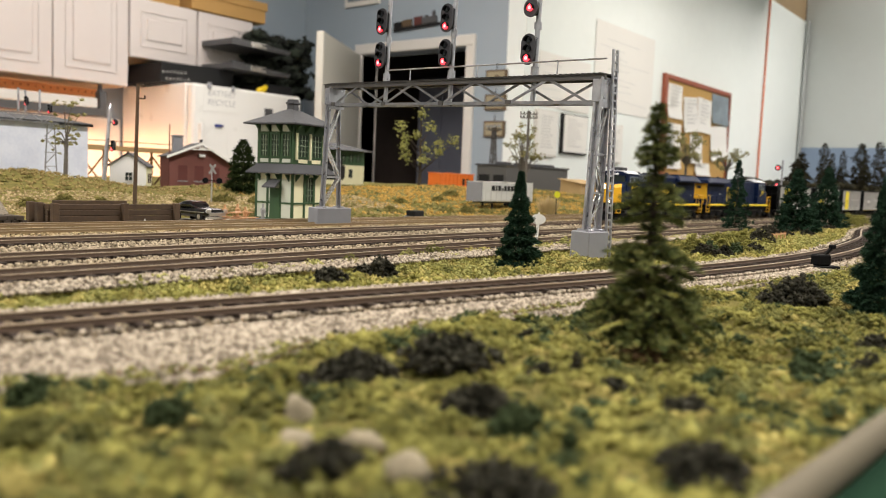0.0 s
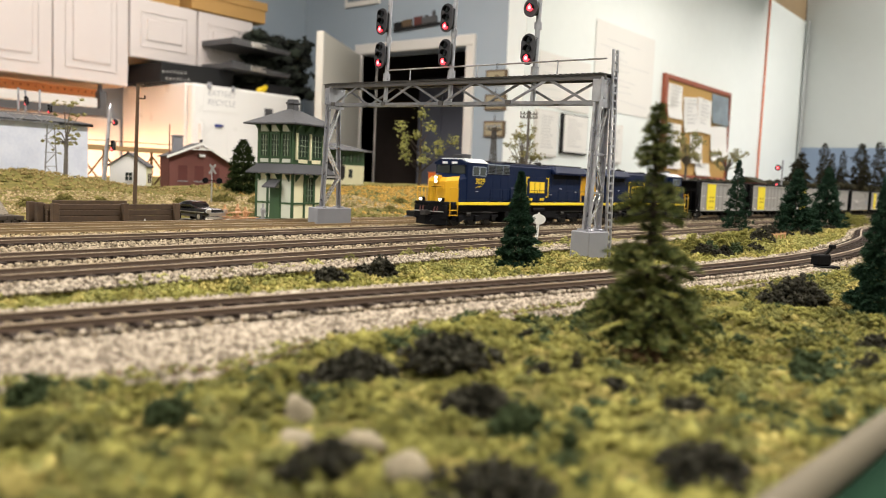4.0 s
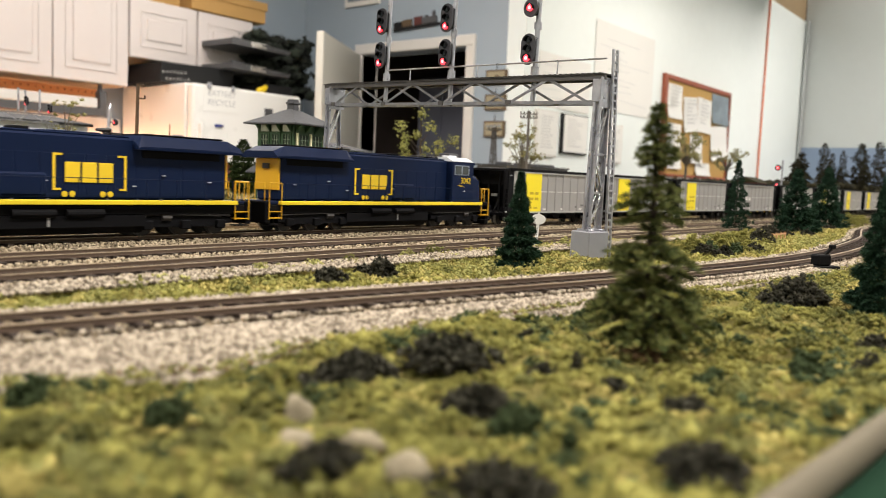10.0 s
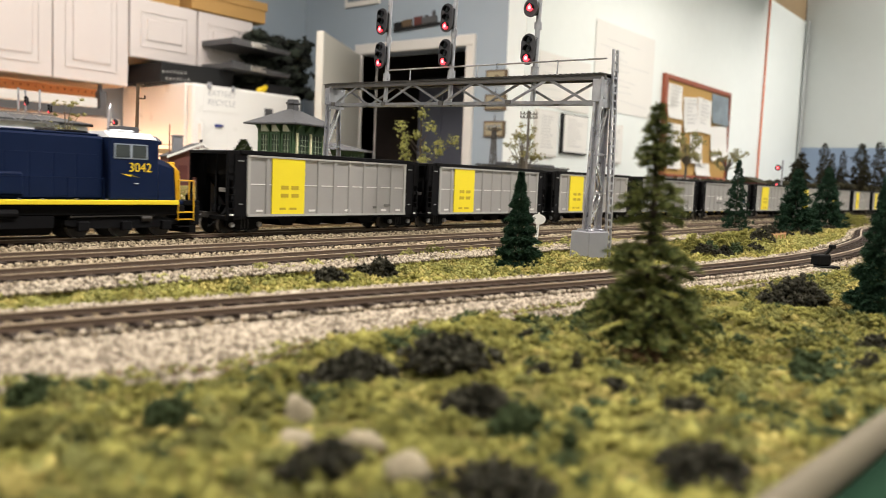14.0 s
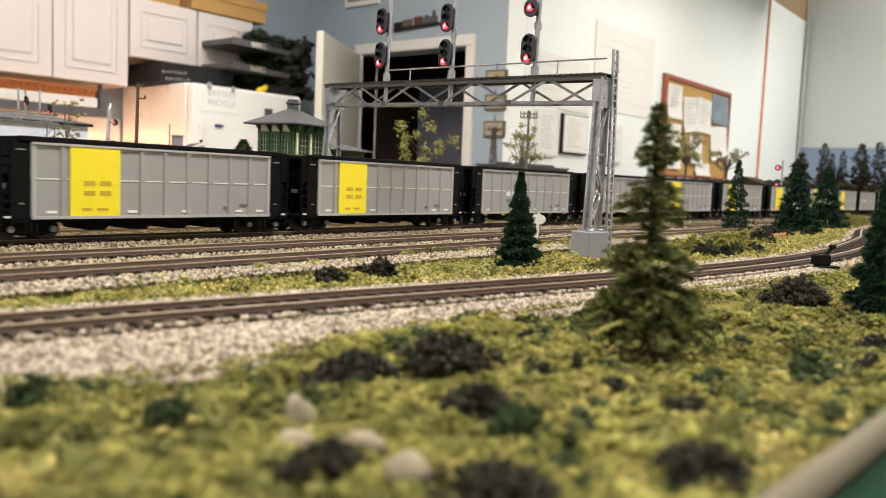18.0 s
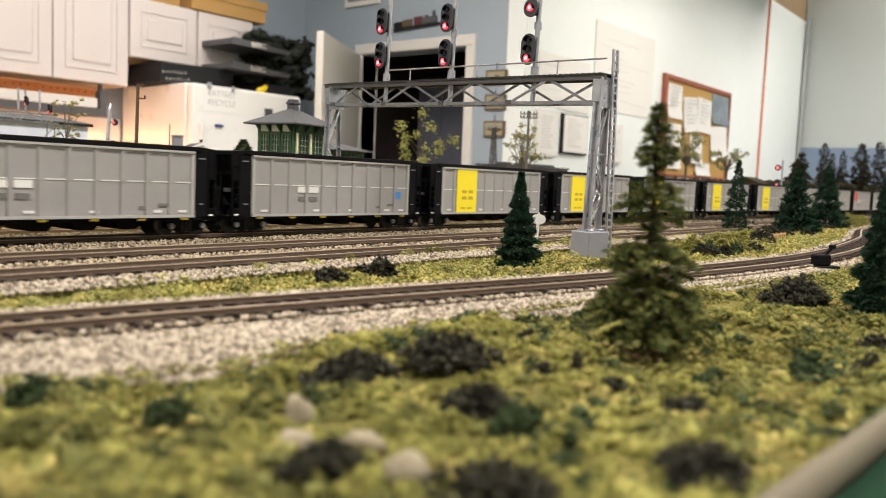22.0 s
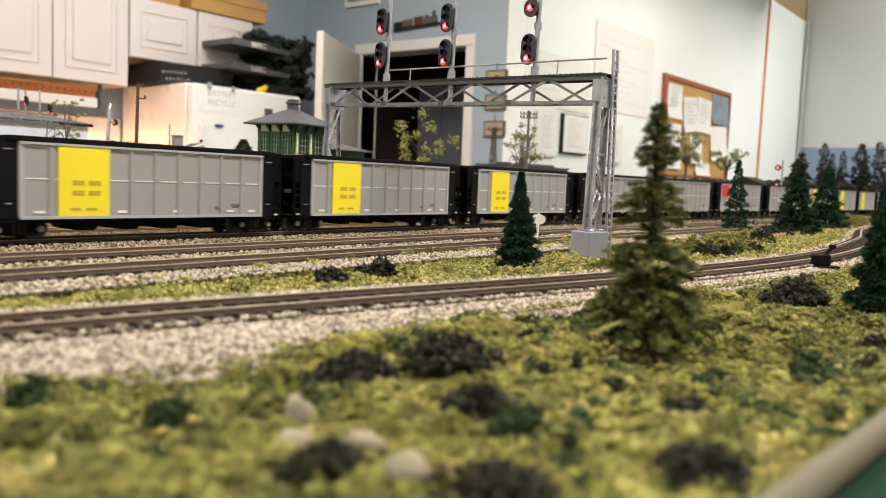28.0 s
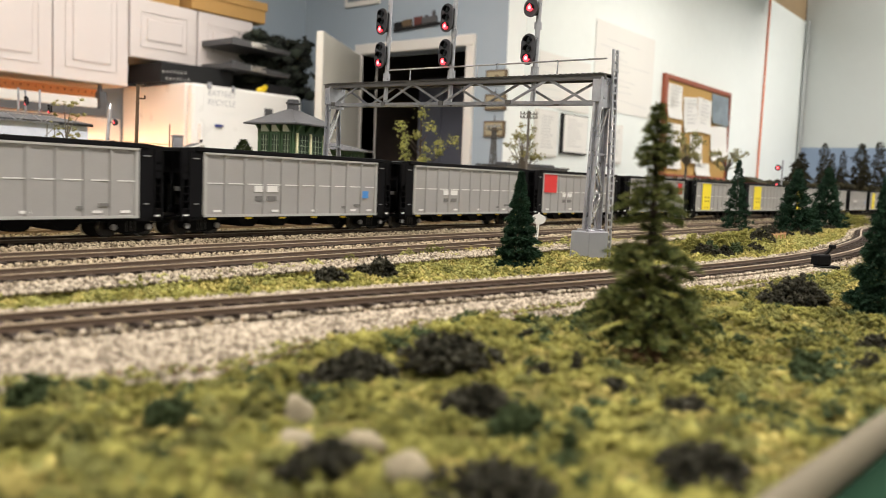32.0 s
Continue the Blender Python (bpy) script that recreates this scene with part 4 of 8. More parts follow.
# ---------------------------------------------------------------- the train
def wheelset(parent, x, r=0.0055, half=0.0083):
    w = part("wheelset", G().tube((0, -half - 0.001, 0), (0, half + 0.001, 0), 0.0012, n=8), M["wheel"], parent)
    w.matrix_basis = pose(x, 0, r)
    for s in (-1, 1):
        part("wheel", G().tube((0, s * half - 0.0013, 0), (0, s * half + 0.0013, 0), r, n=20).tube((0, s * half - s * 0.0021, 0), (0, s * half - s * 0.0013, 0), r + 0.0007, n=20), M["wheel"], w)
        part("tread", G().tube((0, s * half - 0.0012, 0), (0, s * half + 0.00135, 0), r * 1.004, n=20, caps=False), M["tread"], w, "worn bright tread")
    return w


def hopper_truck(parent, x):
    t = part("truck", G().cbox(-0.004, -0.011, 0.0045, 0.004, 0.011, 0.0085, 0.0005), M["black"], parent, "black cast truck")
    t.matrix_basis = pose(x, 0, 0)
    for s in (-1, 1):
        y = s * 0.0122
        g = G().prism([(-0.0135, y, 0.0045), (-0.0135, y, 0.0078), (-0.006, y, 0.0102), (0.006, y, 0.0102), (0.0135, y, 0.0078), (0.0135, y, 0.0045), (0.0055, y, 0.0022), (-0.0055, y, 0.0022)], (0, s * 0.002, 0))
        part("side_frame", g, M["black"], t)
        for xx in (-0.0102, 0.0102):
            part("bearing_cap", G().tube((xx, y + s * 0.001, 0.0055), (xx, y + s * 0.0036, 0.0055), 0.0016, n=8), M["step"], t, "grey bearing cap")
        g = G()
        for xx in (-0.0025, 0.0, 0.0025):
            g.tube((xx, y + s * 0.0012, 0.003), (xx, y + s * 0.0012, 0.0085), 0.0010, n=6)
        part("spring_nest", g, M["wheel"], t)
    for xx in (-0.0102, 0.0102):
        wheelset(t, xx, 0.0055)
    return t


def coupler(parent, x, s):
    c = part("coupler", G().box(min(x - s * 0.012, x), -0.0018, 0.0095, max(x - s * 0.012, x), 0.0018, 0.0125).cbox(min(x, x - s * 0.004), -0.003, 0.009, max(x, x - s * 0.004), 0.003, 0.013, 0.0004), M["bronze"], parent, "dark knuckle coupler")
    part("air_hose", G().tube((x - s * 0.010, -0.005, 0.009), (x - s * 0.003, -0.005, 0.004), 0.0006, n=6), M["black"], parent)
    return c


LP, HP, ZB = 0.1446, 0.0368, 0.0107
HW = 0.0186


def hopper(kind):
    """A grey coal hopper; kind: yellow, plain, blue or red."""
    lab = {"yellow": "grey ribbed coal hopper with a yellow panel", "plain": "grey ribbed coal hopper with white marks", "blue": "grey ribbed coal hopper with white marks and a blue square", "red": "grey ribbed coal hopper with a red corner panel", "red_end": "grey ribbed coal hopper with a small red end mark"}[kind]
    h = thing("coal_hopper", pose(0, 0, 0), lab, "hopper car", "coal hoppers")
    a = LP / 2
    zt = ZB + HP
    # black inner tub with sloped ends
    g = G().prism([(-a - 0.004, -HW + 0.0016, zt), (-a - 0.004, -HW + 0.0016, zt - 0.012), (-a + 0.012, -HW + 0.0016, ZB + 0.004), (-a + 0.012, -HW + 0.0016, ZB), (a - 0.012, -HW + 0.0016, ZB), (a - 0.012, -HW + 0.0016, ZB + 0.004), (a + 0.004, -HW + 0.0016, zt - 0.012), (a + 0.004, -HW + 0.0016, zt)], (0, 2 * HW - 0.0032, 0))
    part("tub", g, M["black"], h, "black sloped end tub")
    nb = 10
    for s in (-1, 1):
        y0, y1 = (-HW + 0.0004, -HW + 0.0016) if s < 0 else (HW - 0.0016, HW - 0.0004)
        sd = part("side_sheet", G().box(-a, y0, ZB, a, y1, zt), M["alu"], h)
        yo = -HW - 0.0004 if s < 0 else HW - 0.0005
        for i in range(nb + 1):
            x = -a + 0.0009 + (LP - 0.0018) * i / nb
            part("rib", G().prism([(x - 0.0010, yo if s < 0 else yo + 0.0009, ZB + 0.001), (x + 0.0010, yo if s < 0 else yo + 0.0009, ZB + 0.001), (x + 0.0014, -HW + 0.00041 if s < 0 else HW - 0.00041, ZB + 0.001), (x - 0.0014, -HW + 0.00041 if s < 0 else HW - 0.00041, ZB + 0.001)], (0, 0, HP - 0.002)), M["alu_light"] if i in (0, nb) else M["alu"], sd)
        yb = sorted((s * (HW - 0.0002), s * (HW + 0.0009)))
        part("top_flange", G().box(-a, yb[0], zt - 0.0012, a, yb[1], zt - 0.0001), M["alu_light"], sd)
        part("bottom_flange", G().box(-a, yb[0], ZB - 0.0002, a, yb[1], ZB + 0.0012), M["alu_light"], sd)
        g = G()
        for i in range(nb):
            x0 = -a + LP * i / nb + 0.0026
            g.box(x0, min(s * (HW - 0.0003), s * (HW - 0.0001)), zt - 0.0178, x0 + LP / nb - 0.0034, max(s * (HW - 0.0003), s * (HW - 0.0001)), zt - 0.0172)
        part("weld_line", g, M["white_paint"], sd, "thin pale line")
        ym = sorted((s * (HW - 0.0003), s * (HW + 0.00015)))
        fl = 1 if s < 0 else -1  # lettering reads from either side
        def mark(nm, x0, x1, z0, z1, m, extra=0.0):
            q = sorted((fl * x0, fl * x1))
            yy = sorted((s * (HW - 0.0003), s * (HW + 0.00012 + extra)))
            return part(nm, G().box(q[0], yy[0], z0, q[1], yy[1], z1), M[m], sd)
        if kind == "yellow":
            x0 = -a + 0.0186
            yp = sorted((s * (HW - 0.0003), s * (HW + 0.00055)))
            q = sorted((fl * x0, fl * (x0 + 0.0266)))
            yl = part("yellow_panel", G().box(q[0], yp[0], ZB + 0.001, q[1], yp[1], zt - 0.0005), M["hop_yellow"], sd, "bright yellow panel")
            for r_, (zz, hh, ws) in enumerate(((0.0165, 0.0024, ((0.007, 0.006), (0.0155, 0.006))), (0.0115, 0.0024, ((0.007, 0.006), (0.0155, 0.006))), (0.0038, 0.0014, ((0.006, 0.005), (0.014, 0.006))))):
                for dx, wd in ws:
                    qq = sorted((fl * (x0 + dx), fl * (x0 + dx + wd)))
                    y2 = sorted((s * (HW + 0.0004), s * (HW + 0.0007)))
                    part("mark", G().box(qq[0], y2[0], ZB + zz, qq[1], y2[1], ZB + zz + hh), M["mark_yellow"], yl)
        else:
            mark("white_mark", -0.036, -0.0275, ZB + 0.0148, ZB + 0.0185, "white_paint")
            mark("white_mark", -0.0265, -0.0180, ZB + 0.0148, ZB + 0.0185, "white_paint")
            mark("dark_mark", -0.035, -0.0285, ZB + 0.0095, ZB + 0.0122, "alu_dark")
            mark("dark_mark", -0.0260, -0.0190, ZB + 0.0095, ZB + 0.0122, "alu_dark")
        if kind == "blue":
            mark("blue_square", 0.0575, 0.0635, ZB + 0.0115, ZB + 0.0165, "blue_mark", 0.0003)
        if kind == "red_end":
            mark("red_panel", a - 0.017, a - 0.007, zt - 0.016, zt - 0.003, "red", 0.0004)
        if kind == "red":
            mark("red_panel", -a + 0.001, -a + 0.024, zt - 0.018, zt - 0.001, "red", 0.0004)
        for dx in (0.0068, 0.0500, 0.0828, 0.1190, 0.1345):
            mark("white_stencil", -a + dx, -a + dx + 0.0052, ZB + 0.0026, ZB + 0.0039, "white_paint")
        for dx, wd, zz in ((0.0385, 0.005, 0.0045), (0.050, 0.008, 0.006)):
            mark("small_lettering", dx, dx + wd, ZB + zz, ZB + zz + 0.0016, "alu_dark")
        # side sill with steps and reflectors
        yb = sorted((s * (HW - 0.004), s * (HW - 0.0006)))
        sl = part("side_sill", G().box(-a - 0.006, yb[0], ZB - 0.0018, a + 0.006, yb[1], ZB - 0.0003), M["black"], h)
        for i in range(0 if kind == "yellow" else 6):
            x = -a + 0.006 + i * (LP - 0.012) / 5
            yy = sorted((s * (HW - 0.0007), s * (HW + 0.0002)))
            part("reflector", G().box(x - 0.0022, yy[0], ZB - 0.0016, x + 0.0022, yy[1], ZB - 0.0006), M["yellow"], sl, "small yellow reflector")
        # heavy top chord
        yc = sorted((s * (HW - 0.0026), s * (HW + 0.0006)))
        part("top_chord", G().cbox(-a - 0.0055, yc[0], zt + 0.0001, a + 0.0055, yc[1], zt + 0.0026, 0.0004), M["black"], h)
    # load of coal
    rng = np.random.RandomState(3)
    nx, ny = 30, 8
    v, f = [], []
    for i in range(nx + 1):
        for j in range(ny + 1):
            u, w = i / nx, j / ny
            z = zt + 0.0006 + 0.0022 * (math.sin(math.pi * w) ** 0.6) * (math.sin(math.pi * u) ** 0.3) + rng.uniform(-0.0006, 0.0006)
            v.append((-a + 0.002 + (LP - 0.004) * u, (-HW + 0.0024) + (2 * HW - 0.0048) * w, z))
    for i in range(nx):
        for j in range(ny):
            k = i * (ny + 1) + j
            f.append((k, k + ny + 1, k + ny + 2, k + 1))
    part("coal_load", raw_mesh("coal_load", v, f, M["black"]), None, h, "black heaped load")
    for e in (-1, 1):
        x = e * (a + 0.004)
        # end posts, platform, ladders
        q = sorted((x, e * (a + 0.0015)))
        part("end_chord", G().box(q[0], -HW + 0.001, zt - 0.002, q[1] + 0.0, HW - 0.001, zt + 0.002), M["black"], h)
        for yy in (-1, 1):
            ya, yb = sorted((yy * (HW - 0.0012), yy * (HW - 0.0003)))
            g = G()
            for l0, l1, z0, z1 in ((0.0001, 0.0098, ZB, zt), (0.0098, 0.0134, ZB + 0.022, zt), (0.0098, 0.0134, ZB, ZB + 0.005), (0.0134, 0.0150, ZB, zt)):
                u = sorted((e * (a + l0), e * (a + l1)))
                g.box(u[0], ya, z0, u[1], yb, z1)
            es = part("end_sheet", g, M["black"], h, "black end side sheet")
            yo = sorted((yy * (HW - 0.0004), yy * (HW + 0.0001)))
            for l0, l1, z0, z1 in ((0.0030, 0.0072, zt - 0.0042, zt - 0.0036), (0.0035, 0.0060, ZB + 0.0070, ZB + 0.0076), (0.0100, 0.0128, ZB + 0.0005, ZB + 0.0014)):
                u = sorted((e * (a + l0), e * (a + l1)))
                part("stencil", G().box(u[0], yo[0], z0, u[1], yo[1], z1), M["step"] if z0 > ZB + 0.002 else M["white_paint"], es)
        u = sorted((e * (a + 0.0057), e * (a + 0.0152)))
        part("end_top", G().prism([(u[0], -HW + 0.0002, zt), (u[1], -HW + 0.0002, zt), (u[1], -HW + 0.0002, zt + (0.0016 if e > 0 else 0.0024)), (u[0], -HW + 0.0002, zt + (0.0024 if e > 0 else 0.0016))], (0, 2 * HW - 0.0004, 0)), M["black"], h)
        q = sorted((e * (a + 0.002), e * 0.0872))
        part("end_platform", G().box(q[0] - (0.02 if e > 0 else 0), -HW + 0.001, ZB - 0.002, q[1] + (0.02 if e < 0 else 0), HW - 0.001, ZB), M["black"], h)
        for yy in (-HW + 0.0012, -0.006, 0.006, HW - 0.0012):
            part("end_post", G().bar((e * (a + 0.004), yy, ZB), (e * (a + 0.004), yy, zt), 0.0016), M["black"], h)
        part("slope_brace", G().bar((e * (a + 0.003), 0, ZB), (e * (a - 0.008), 0, ZB + 0.016), 0.002), M["black"], h)
        for yy in (-HW + 0.0005, HW - 0.0005):
            ld = part("ladder", G().bar((e * (a + 0.0142), yy * 1.03, ZB - 0.003), (e * (a + 0.0142), yy * 1.03, zt), 0.0005).bar((e * (a + 0.0095), yy * 1.03, ZB - 0.003), (e * (a + 0.0095), yy * 1.03, zt), 0.0005), M["black"], h)
            for i in range(8):
                part("rung", G().bar((e * (a + 0.0095), yy * 1.03, ZB + i * 0.0043), (e * (a + 0.0142), yy * 1.03, ZB + i * 0.0043), 0.0005), M["black"], ld)
        part("end_label", G().box(min(x, x + e * 0.0012), -0.004, ZB + 0.014, max(x, x + e * 0.0012), 0.002, ZB + 0.0165), M["alu_dark"], h, "pale stencil bar")
        part("brake_cylinder", G().tube((e * (a + 0.001), 0.003, ZB + 0.003), (e * (a + 0.001), 0.011, ZB + 0.003), 0.003, n=10), M["black"], h)
        coupler(h, e * 0.0927, e)
        hopper_truck(h, e * 0.0705)
    # discharge chutes and centre sill
    part("center_sill", G().box(-0.083, -0.003, 0.0085, 0.083, 0.003, 0.0108), M["black"], h)
    for i in range(4):
        x = -0.036 + i * 0.024
        part("chute", G().prism([(x - 0.010, -0.0135, ZB - 0.0002), (x + 0.010, -0.0135, ZB - 0.0002), (x + 0.004, -0.0135, 0.0042), (x - 0.004, -0.0135, 0.0042)], (0, 0.027, 0)), M["black"], h)
    return h


def diesel(number, blanks):
    """A six axle road engine, nose towards -x, 0.25 long."""
    L = thing("diesel_locomotive", pose(0, 0, 0), "navy blue diesel locomotive with yellow nose and stripe", "locomotive", "locomotives")
    o = -0.125
    def bx(nm, l0, l1, y, z0, z1, m, lab="", c=0.0006, y0=None):
        return part(nm, G().cbox(o + l0, -y if y0 is None else y0, z0, o + l1, y, z1, c), M[m], L, lab)
    bx("frame", 0.000, 0.231, 0.0155, 0.0118, 0.0174, "black", "black underframe")
    for s in (-1, 1):
        yy = sorted((s * 0.0150, s * 0.0183))
        part("sill_stripe", G().cbox(o + 0.0057, yy[0], 0.01745, o + 0.2232, yy[1], 0.0199, 0.0003), M["yellow_stripe"], L, "yellow side sill stripe")
    bx("deck", 0.000, 0.231, 0.0150, 0.01742, 0.0197, "navy")
    # long hood in sections
    bx("engine_hood", 0.0465, 0.2192, 0.0115, 0.0198, 0.0525, "navy", "navy long hood", 0.0012)
    bx("hood_roof", 0.0480, 0.1580, 0.0100, 0.0525, 0.0537, "navy", "", 0.0008)
    ring = [(-0.0170, 0.0468), (-0.0172, 0.0485), (-0.0135, 0.0545), (0.0135, 0.0545), (0.0172, 0.0485), (0.0170, 0.0468)]
    g = G()
    for l, k in ((0.1585, 0.55), (0.1625, 1.0), (0.2180, 1.0), (0.2268, 0.55)):
        g.v += [(o + l, y, 0.0468 + (z - 0.0468) * k) for y, z in ring]
    g.f = [(a * 6 + i, a * 6 + (i + 1) % 6, a * 6 + 6 + (i + 1) % 6, a * 6 + 6 + i) for a in range(3) for i in range(6)] + [(0, 1, 2, 3, 4, 5), (23, 22, 21, 20, 19, 18)]
    part("radiator_wing", g, M["navy"], L, "flared radiator section")
    bx("radiator_top", 0.165, 0.216, 0.0125, 0.0546, 0.0556, "black")
    bx("blower_housing", 0.088, 0.112, 0.0128, 0.0215, 0.033, "navy", "", 0.001)
    for s in (-1, 1):
        if s < 0:
            g = G()
            for i in range(3):
                x0 = o + 0.0535 + i * 0.0115
                yy = sorted((s * 0.0114, s * 0.0120))
                g.box(x0, yy[0], 0.0440, x0 + 0.0101, yy[1], 0.0524)
            part("vent_frame", g, M["vent"], L, "pale louvred vents")
            for i in range(3):
                x0 = o + 0.0535 + i * 0.0115
                g2 = G()
                for j in range(6):
                    yy = sorted((s * 0.01195, s * 0.0124))
                    g2.box(x0 + 0.0006, yy[0], 0.0447 + j * 0.0012, x0 + 0.0095, yy[1], 0.0453 + j * 0.0012)
                part("louvre", g2, M["black"], L)
        yy = sorted((s * 0.0113, s * 0.0119))
        part("radiator_grille", G().box(o + 0.164, yy[0], 0.0425, o + 0.214, yy[1], 0.0466), M["black"], L)
        # hood doors
        for i in range(9):
            x0 = o + 0.0500 + i * 0.0118
            yy = sorted((s * 0.0113, s * 0.01162))
            part("hood_door", G().cbox(x0, yy[0], 0.0218, x0 + 0.0109, yy[1], 0.0430, 0.0001), M["navy"], L)
        for i in range(4):
            x0 = o + 0.1605 + i * 0.0145
            yy = sorted((s * 0.0113, s * 0.01162))
            part("hood_door", G().cbox(x0, yy[0], 0.0218, x0 + 0.0132, yy[1], 0.0425, 0.0001), M["navy"], L)
        # emblem of plain shapes: brackets, three blocks and dots
        ys = sorted((s * 0.0116, s * 0.0121))
        e0, e1 = (o + 0.1150, o + 0.1546) if s < 0 else (o + 0.1124, o + 0.1521)
        em = part("emblem", G().box(e0, ys[0], 0.0245, e0 + 0.0013, ys[1], 0.0430).box(e0 + 0.0013, ys[0], 0.0419, e0 + 0.0048, ys[1], 0.0430).box(e0 + 0.0013, ys[0], 0.0245, e0 + 0.004, ys[1], 0.0256), M["mark_gold"], L, "yellow bracket emblem")
        part("emblem_bracket", G().box(e1 - 0.0013, ys[0], 0.0245, e1, ys[1], 0.0430).box(e1 - 0.0048, ys[0], 0.0419, e1 - 0.0013, ys[1], 0.0430).box(e1 - 0.004, ys[0], 0.0245, e1 - 0.0013, ys[1], 0.0256), M["mark_gold"], em)
        for i in range(3):
            x0 = e0 + 0.0062 + i * 0.0090
            part("emblem_block", G().cbox(x0, ys[0], 0.0285, x0 + 0.0079, ys[1], 0.0388, 0.0002), M["mark_gold"], em)
        for i, dx in enumerate((0.0060, 0.0100, 0.0265, 0.0305)):
            part("emblem_dot", G().tube((e0 + dx, ys[0], 0.0226), (e0 + dx, ys[1], 0.0226), 0.0016, n=10), M["mark_gold"], em)
        # cab side number, cab window
        t = part("cab_number", text_mesh(number, 0.0068, M["mark_gold"]), None, L, "yellow cab number")
        t.matrix_basis = pose(o + (0.0354 if s < 0 else 0.0290), s * 0.0170, 0.0370, rx=90, rz=0 if s < 0 else 180)
        ys = sorted((s * 0.0167, s * 0.0170))
        part("cab_flash", G().prism([(o + 0.029, ys[0], 0.0318), (o + 0.035, ys[0], 0.0333), (o + 0.0345, ys[0], 0.0322), (o + 0.040, ys[0], 0.0338), (o + 0.034, ys[0], 0.0326), (o + 0.0345, ys[0], 0.0334)], (0, ys[1] - ys[0], 0)), M["mark_gold"], L)
        w = part("cab_window", G().box(o + 0.0246, ys[0], 0.0415, o + 0.0440, ys[1], 0.0494), M["vent"], L, "cab side window")
        for x0 in (0.0256, 0.0351):
            yy = sorted((s * 0.0169, s * 0.0172))
            part("pane", G().box(o + x0, yy[0], 0.0422, o + x0 + 0.0079, yy[1], 0.0488), M["glass_dark"], w)
    bx("cab", 0.0175, 0.0464, 0.0167, 0.0199, 0.0525, "navy", "navy cab", 0.0008)
    # white cab roof, bevelled
    g = G().prism([(o + 0.0195, -0.0169, 0.0522), (o + 0.0195, -0.0169, 0.0526), (o + 0.0195, -0.0105, 0.0556), (o + 0.0195, 0.0105, 0.0556), (o + 0.0195, 0.0169, 0.0526), (o + 0.0195, 0.0169, 0.0522)], (0.0270, 0, 0))
    part("cab_roof", g, M["loco_white"], L, "white cab roof")
    part("windshield", G().box(o + 0.0169, -0.0145, 0.0430, o + 0.0176, -0.001, 0.0500).box(o + 0.0169, 0.001, 0.0430, o + 0.0176, 0.0145, 0.0500), M["glass_dark"], L, "dark windshield panes")
    part("cab_brow", G().prism([(o + 0.0155, -0.0160, 0.0500), (o + 0.0155, -0.0160, 0.0518), (o + 0.0155, -0.0100, 0.0546), (o + 0.0155, 0.0100, 0.0546), (o + 0.0155, 0.0160, 0.0518), (o + 0.0155, 0.0160, 0.0500)], (0.0039, 0, 0)), M["navy"], L)
    # yellow nose: chamfered in plan, sloped on top
    g = G()
    plan = [(0.0175, -0.0163), (0.0068, -0.0158), (-0.0012, -0.0085), (-0.0012, 0.0085), (0.0068, 0.0158), (0.0175, 0.0163)]
    tops = [0.0430, 0.0408, 0.0395, 0.0395, 0.0408, 0.0430]
    n = len(plan)
    g.v = [(o + x, y, 0.0199) for x, y in plan] + [(o + x + (0.0 if i in (0, 5) else 0.0012), y * 0.97, z - 0.0035) for i, ((x, y), z) in enumerate(zip(plan, tops))] + [(o + x + (0.0 if i in (0, 5) else 0.0045), y * 0.86, z) for i, ((x, y), z) in enumerate(zip(plan, tops))]
    g.f = [(i, i + 1, n + i + 1, n + i) for i in range(n - 1)] + [(n + i, n + i + 1, 2 * n + i + 1, 2 * n + i) for i in range(n - 1)] + [tuple(range(2 * n, 3 * n)), tuple(range(n - 1, -1, -1)), (0, n, 2 * n, 3 * n - 1, 2 * n - 1, n - 1)]
    part("nose", g, M["navy"], L, "navy wide nose")
    fr = G()
    for lift, sc, up in ((0.0, 1.0, 0), (0.0009, 0.985, 1), (0.0042, 0.87, 2)):
        for i in range(1, 5):
            x, y = plan[i]
            fr.v.append((o + x + lift - 0.0003, y * sc * 1.012, (0.0199, tops[i] - 0.0034, tops[i] + 0.0002)[up]))
    fr.f = [(a * 4 + i, a * 4 + i + 1, a * 4 + 5 + i, a * 4 + 4 + i) for a in range(2) for i in range(3)]
    part("nose_front", fr, M["gold"], L, "yellow nose front")
    part("nose_door", G().cbox(o - 0.0020, 0.0010, 0.0205, o - 0.0010, 0.0075, 0.0335, 0.0002), M["gold"], L)
    part("nose_panel", G().cbox(o - 0.0019, -0.0075, 0.0270, o - 0.0010, -0.0005, 0.0330, 0.0002), M["gold"], L)
    part("nose_line", G().box(o - 0.0023, -0.0050, 0.0315, o - 0.0016, 0.0050, 0.0319), M["black"], L)
    hl = part("headlight", G().cbox(o - 0.0022, -0.0022, 0.0340, o + 0.0030, 0.0022, 0.0412, 0.0005), M["gold"], L, "lit headlight box")
    for zz in (0.0361, 0.0391):
        part("lens", G().tube((o - 0.0028, 0, zz), (o - 0.0020, 0, zz), 0.0012, n=10), M["white_lamp"] if blanks else M["dark_lens"], hl)
    part("front_deck", G().cbox(o - 0.0095, -0.0155, 0.0172, o + 0.0010, 0.0155, 0.0198, 0.0003), M["black"], L)
    pl = part("pilot", G().cbox(o - 0.0095, -0.0160, 0.0060, o - 0.0050, 0.0160, 0.0171, 0.0006), M["black"], L, "black pilot with plow")
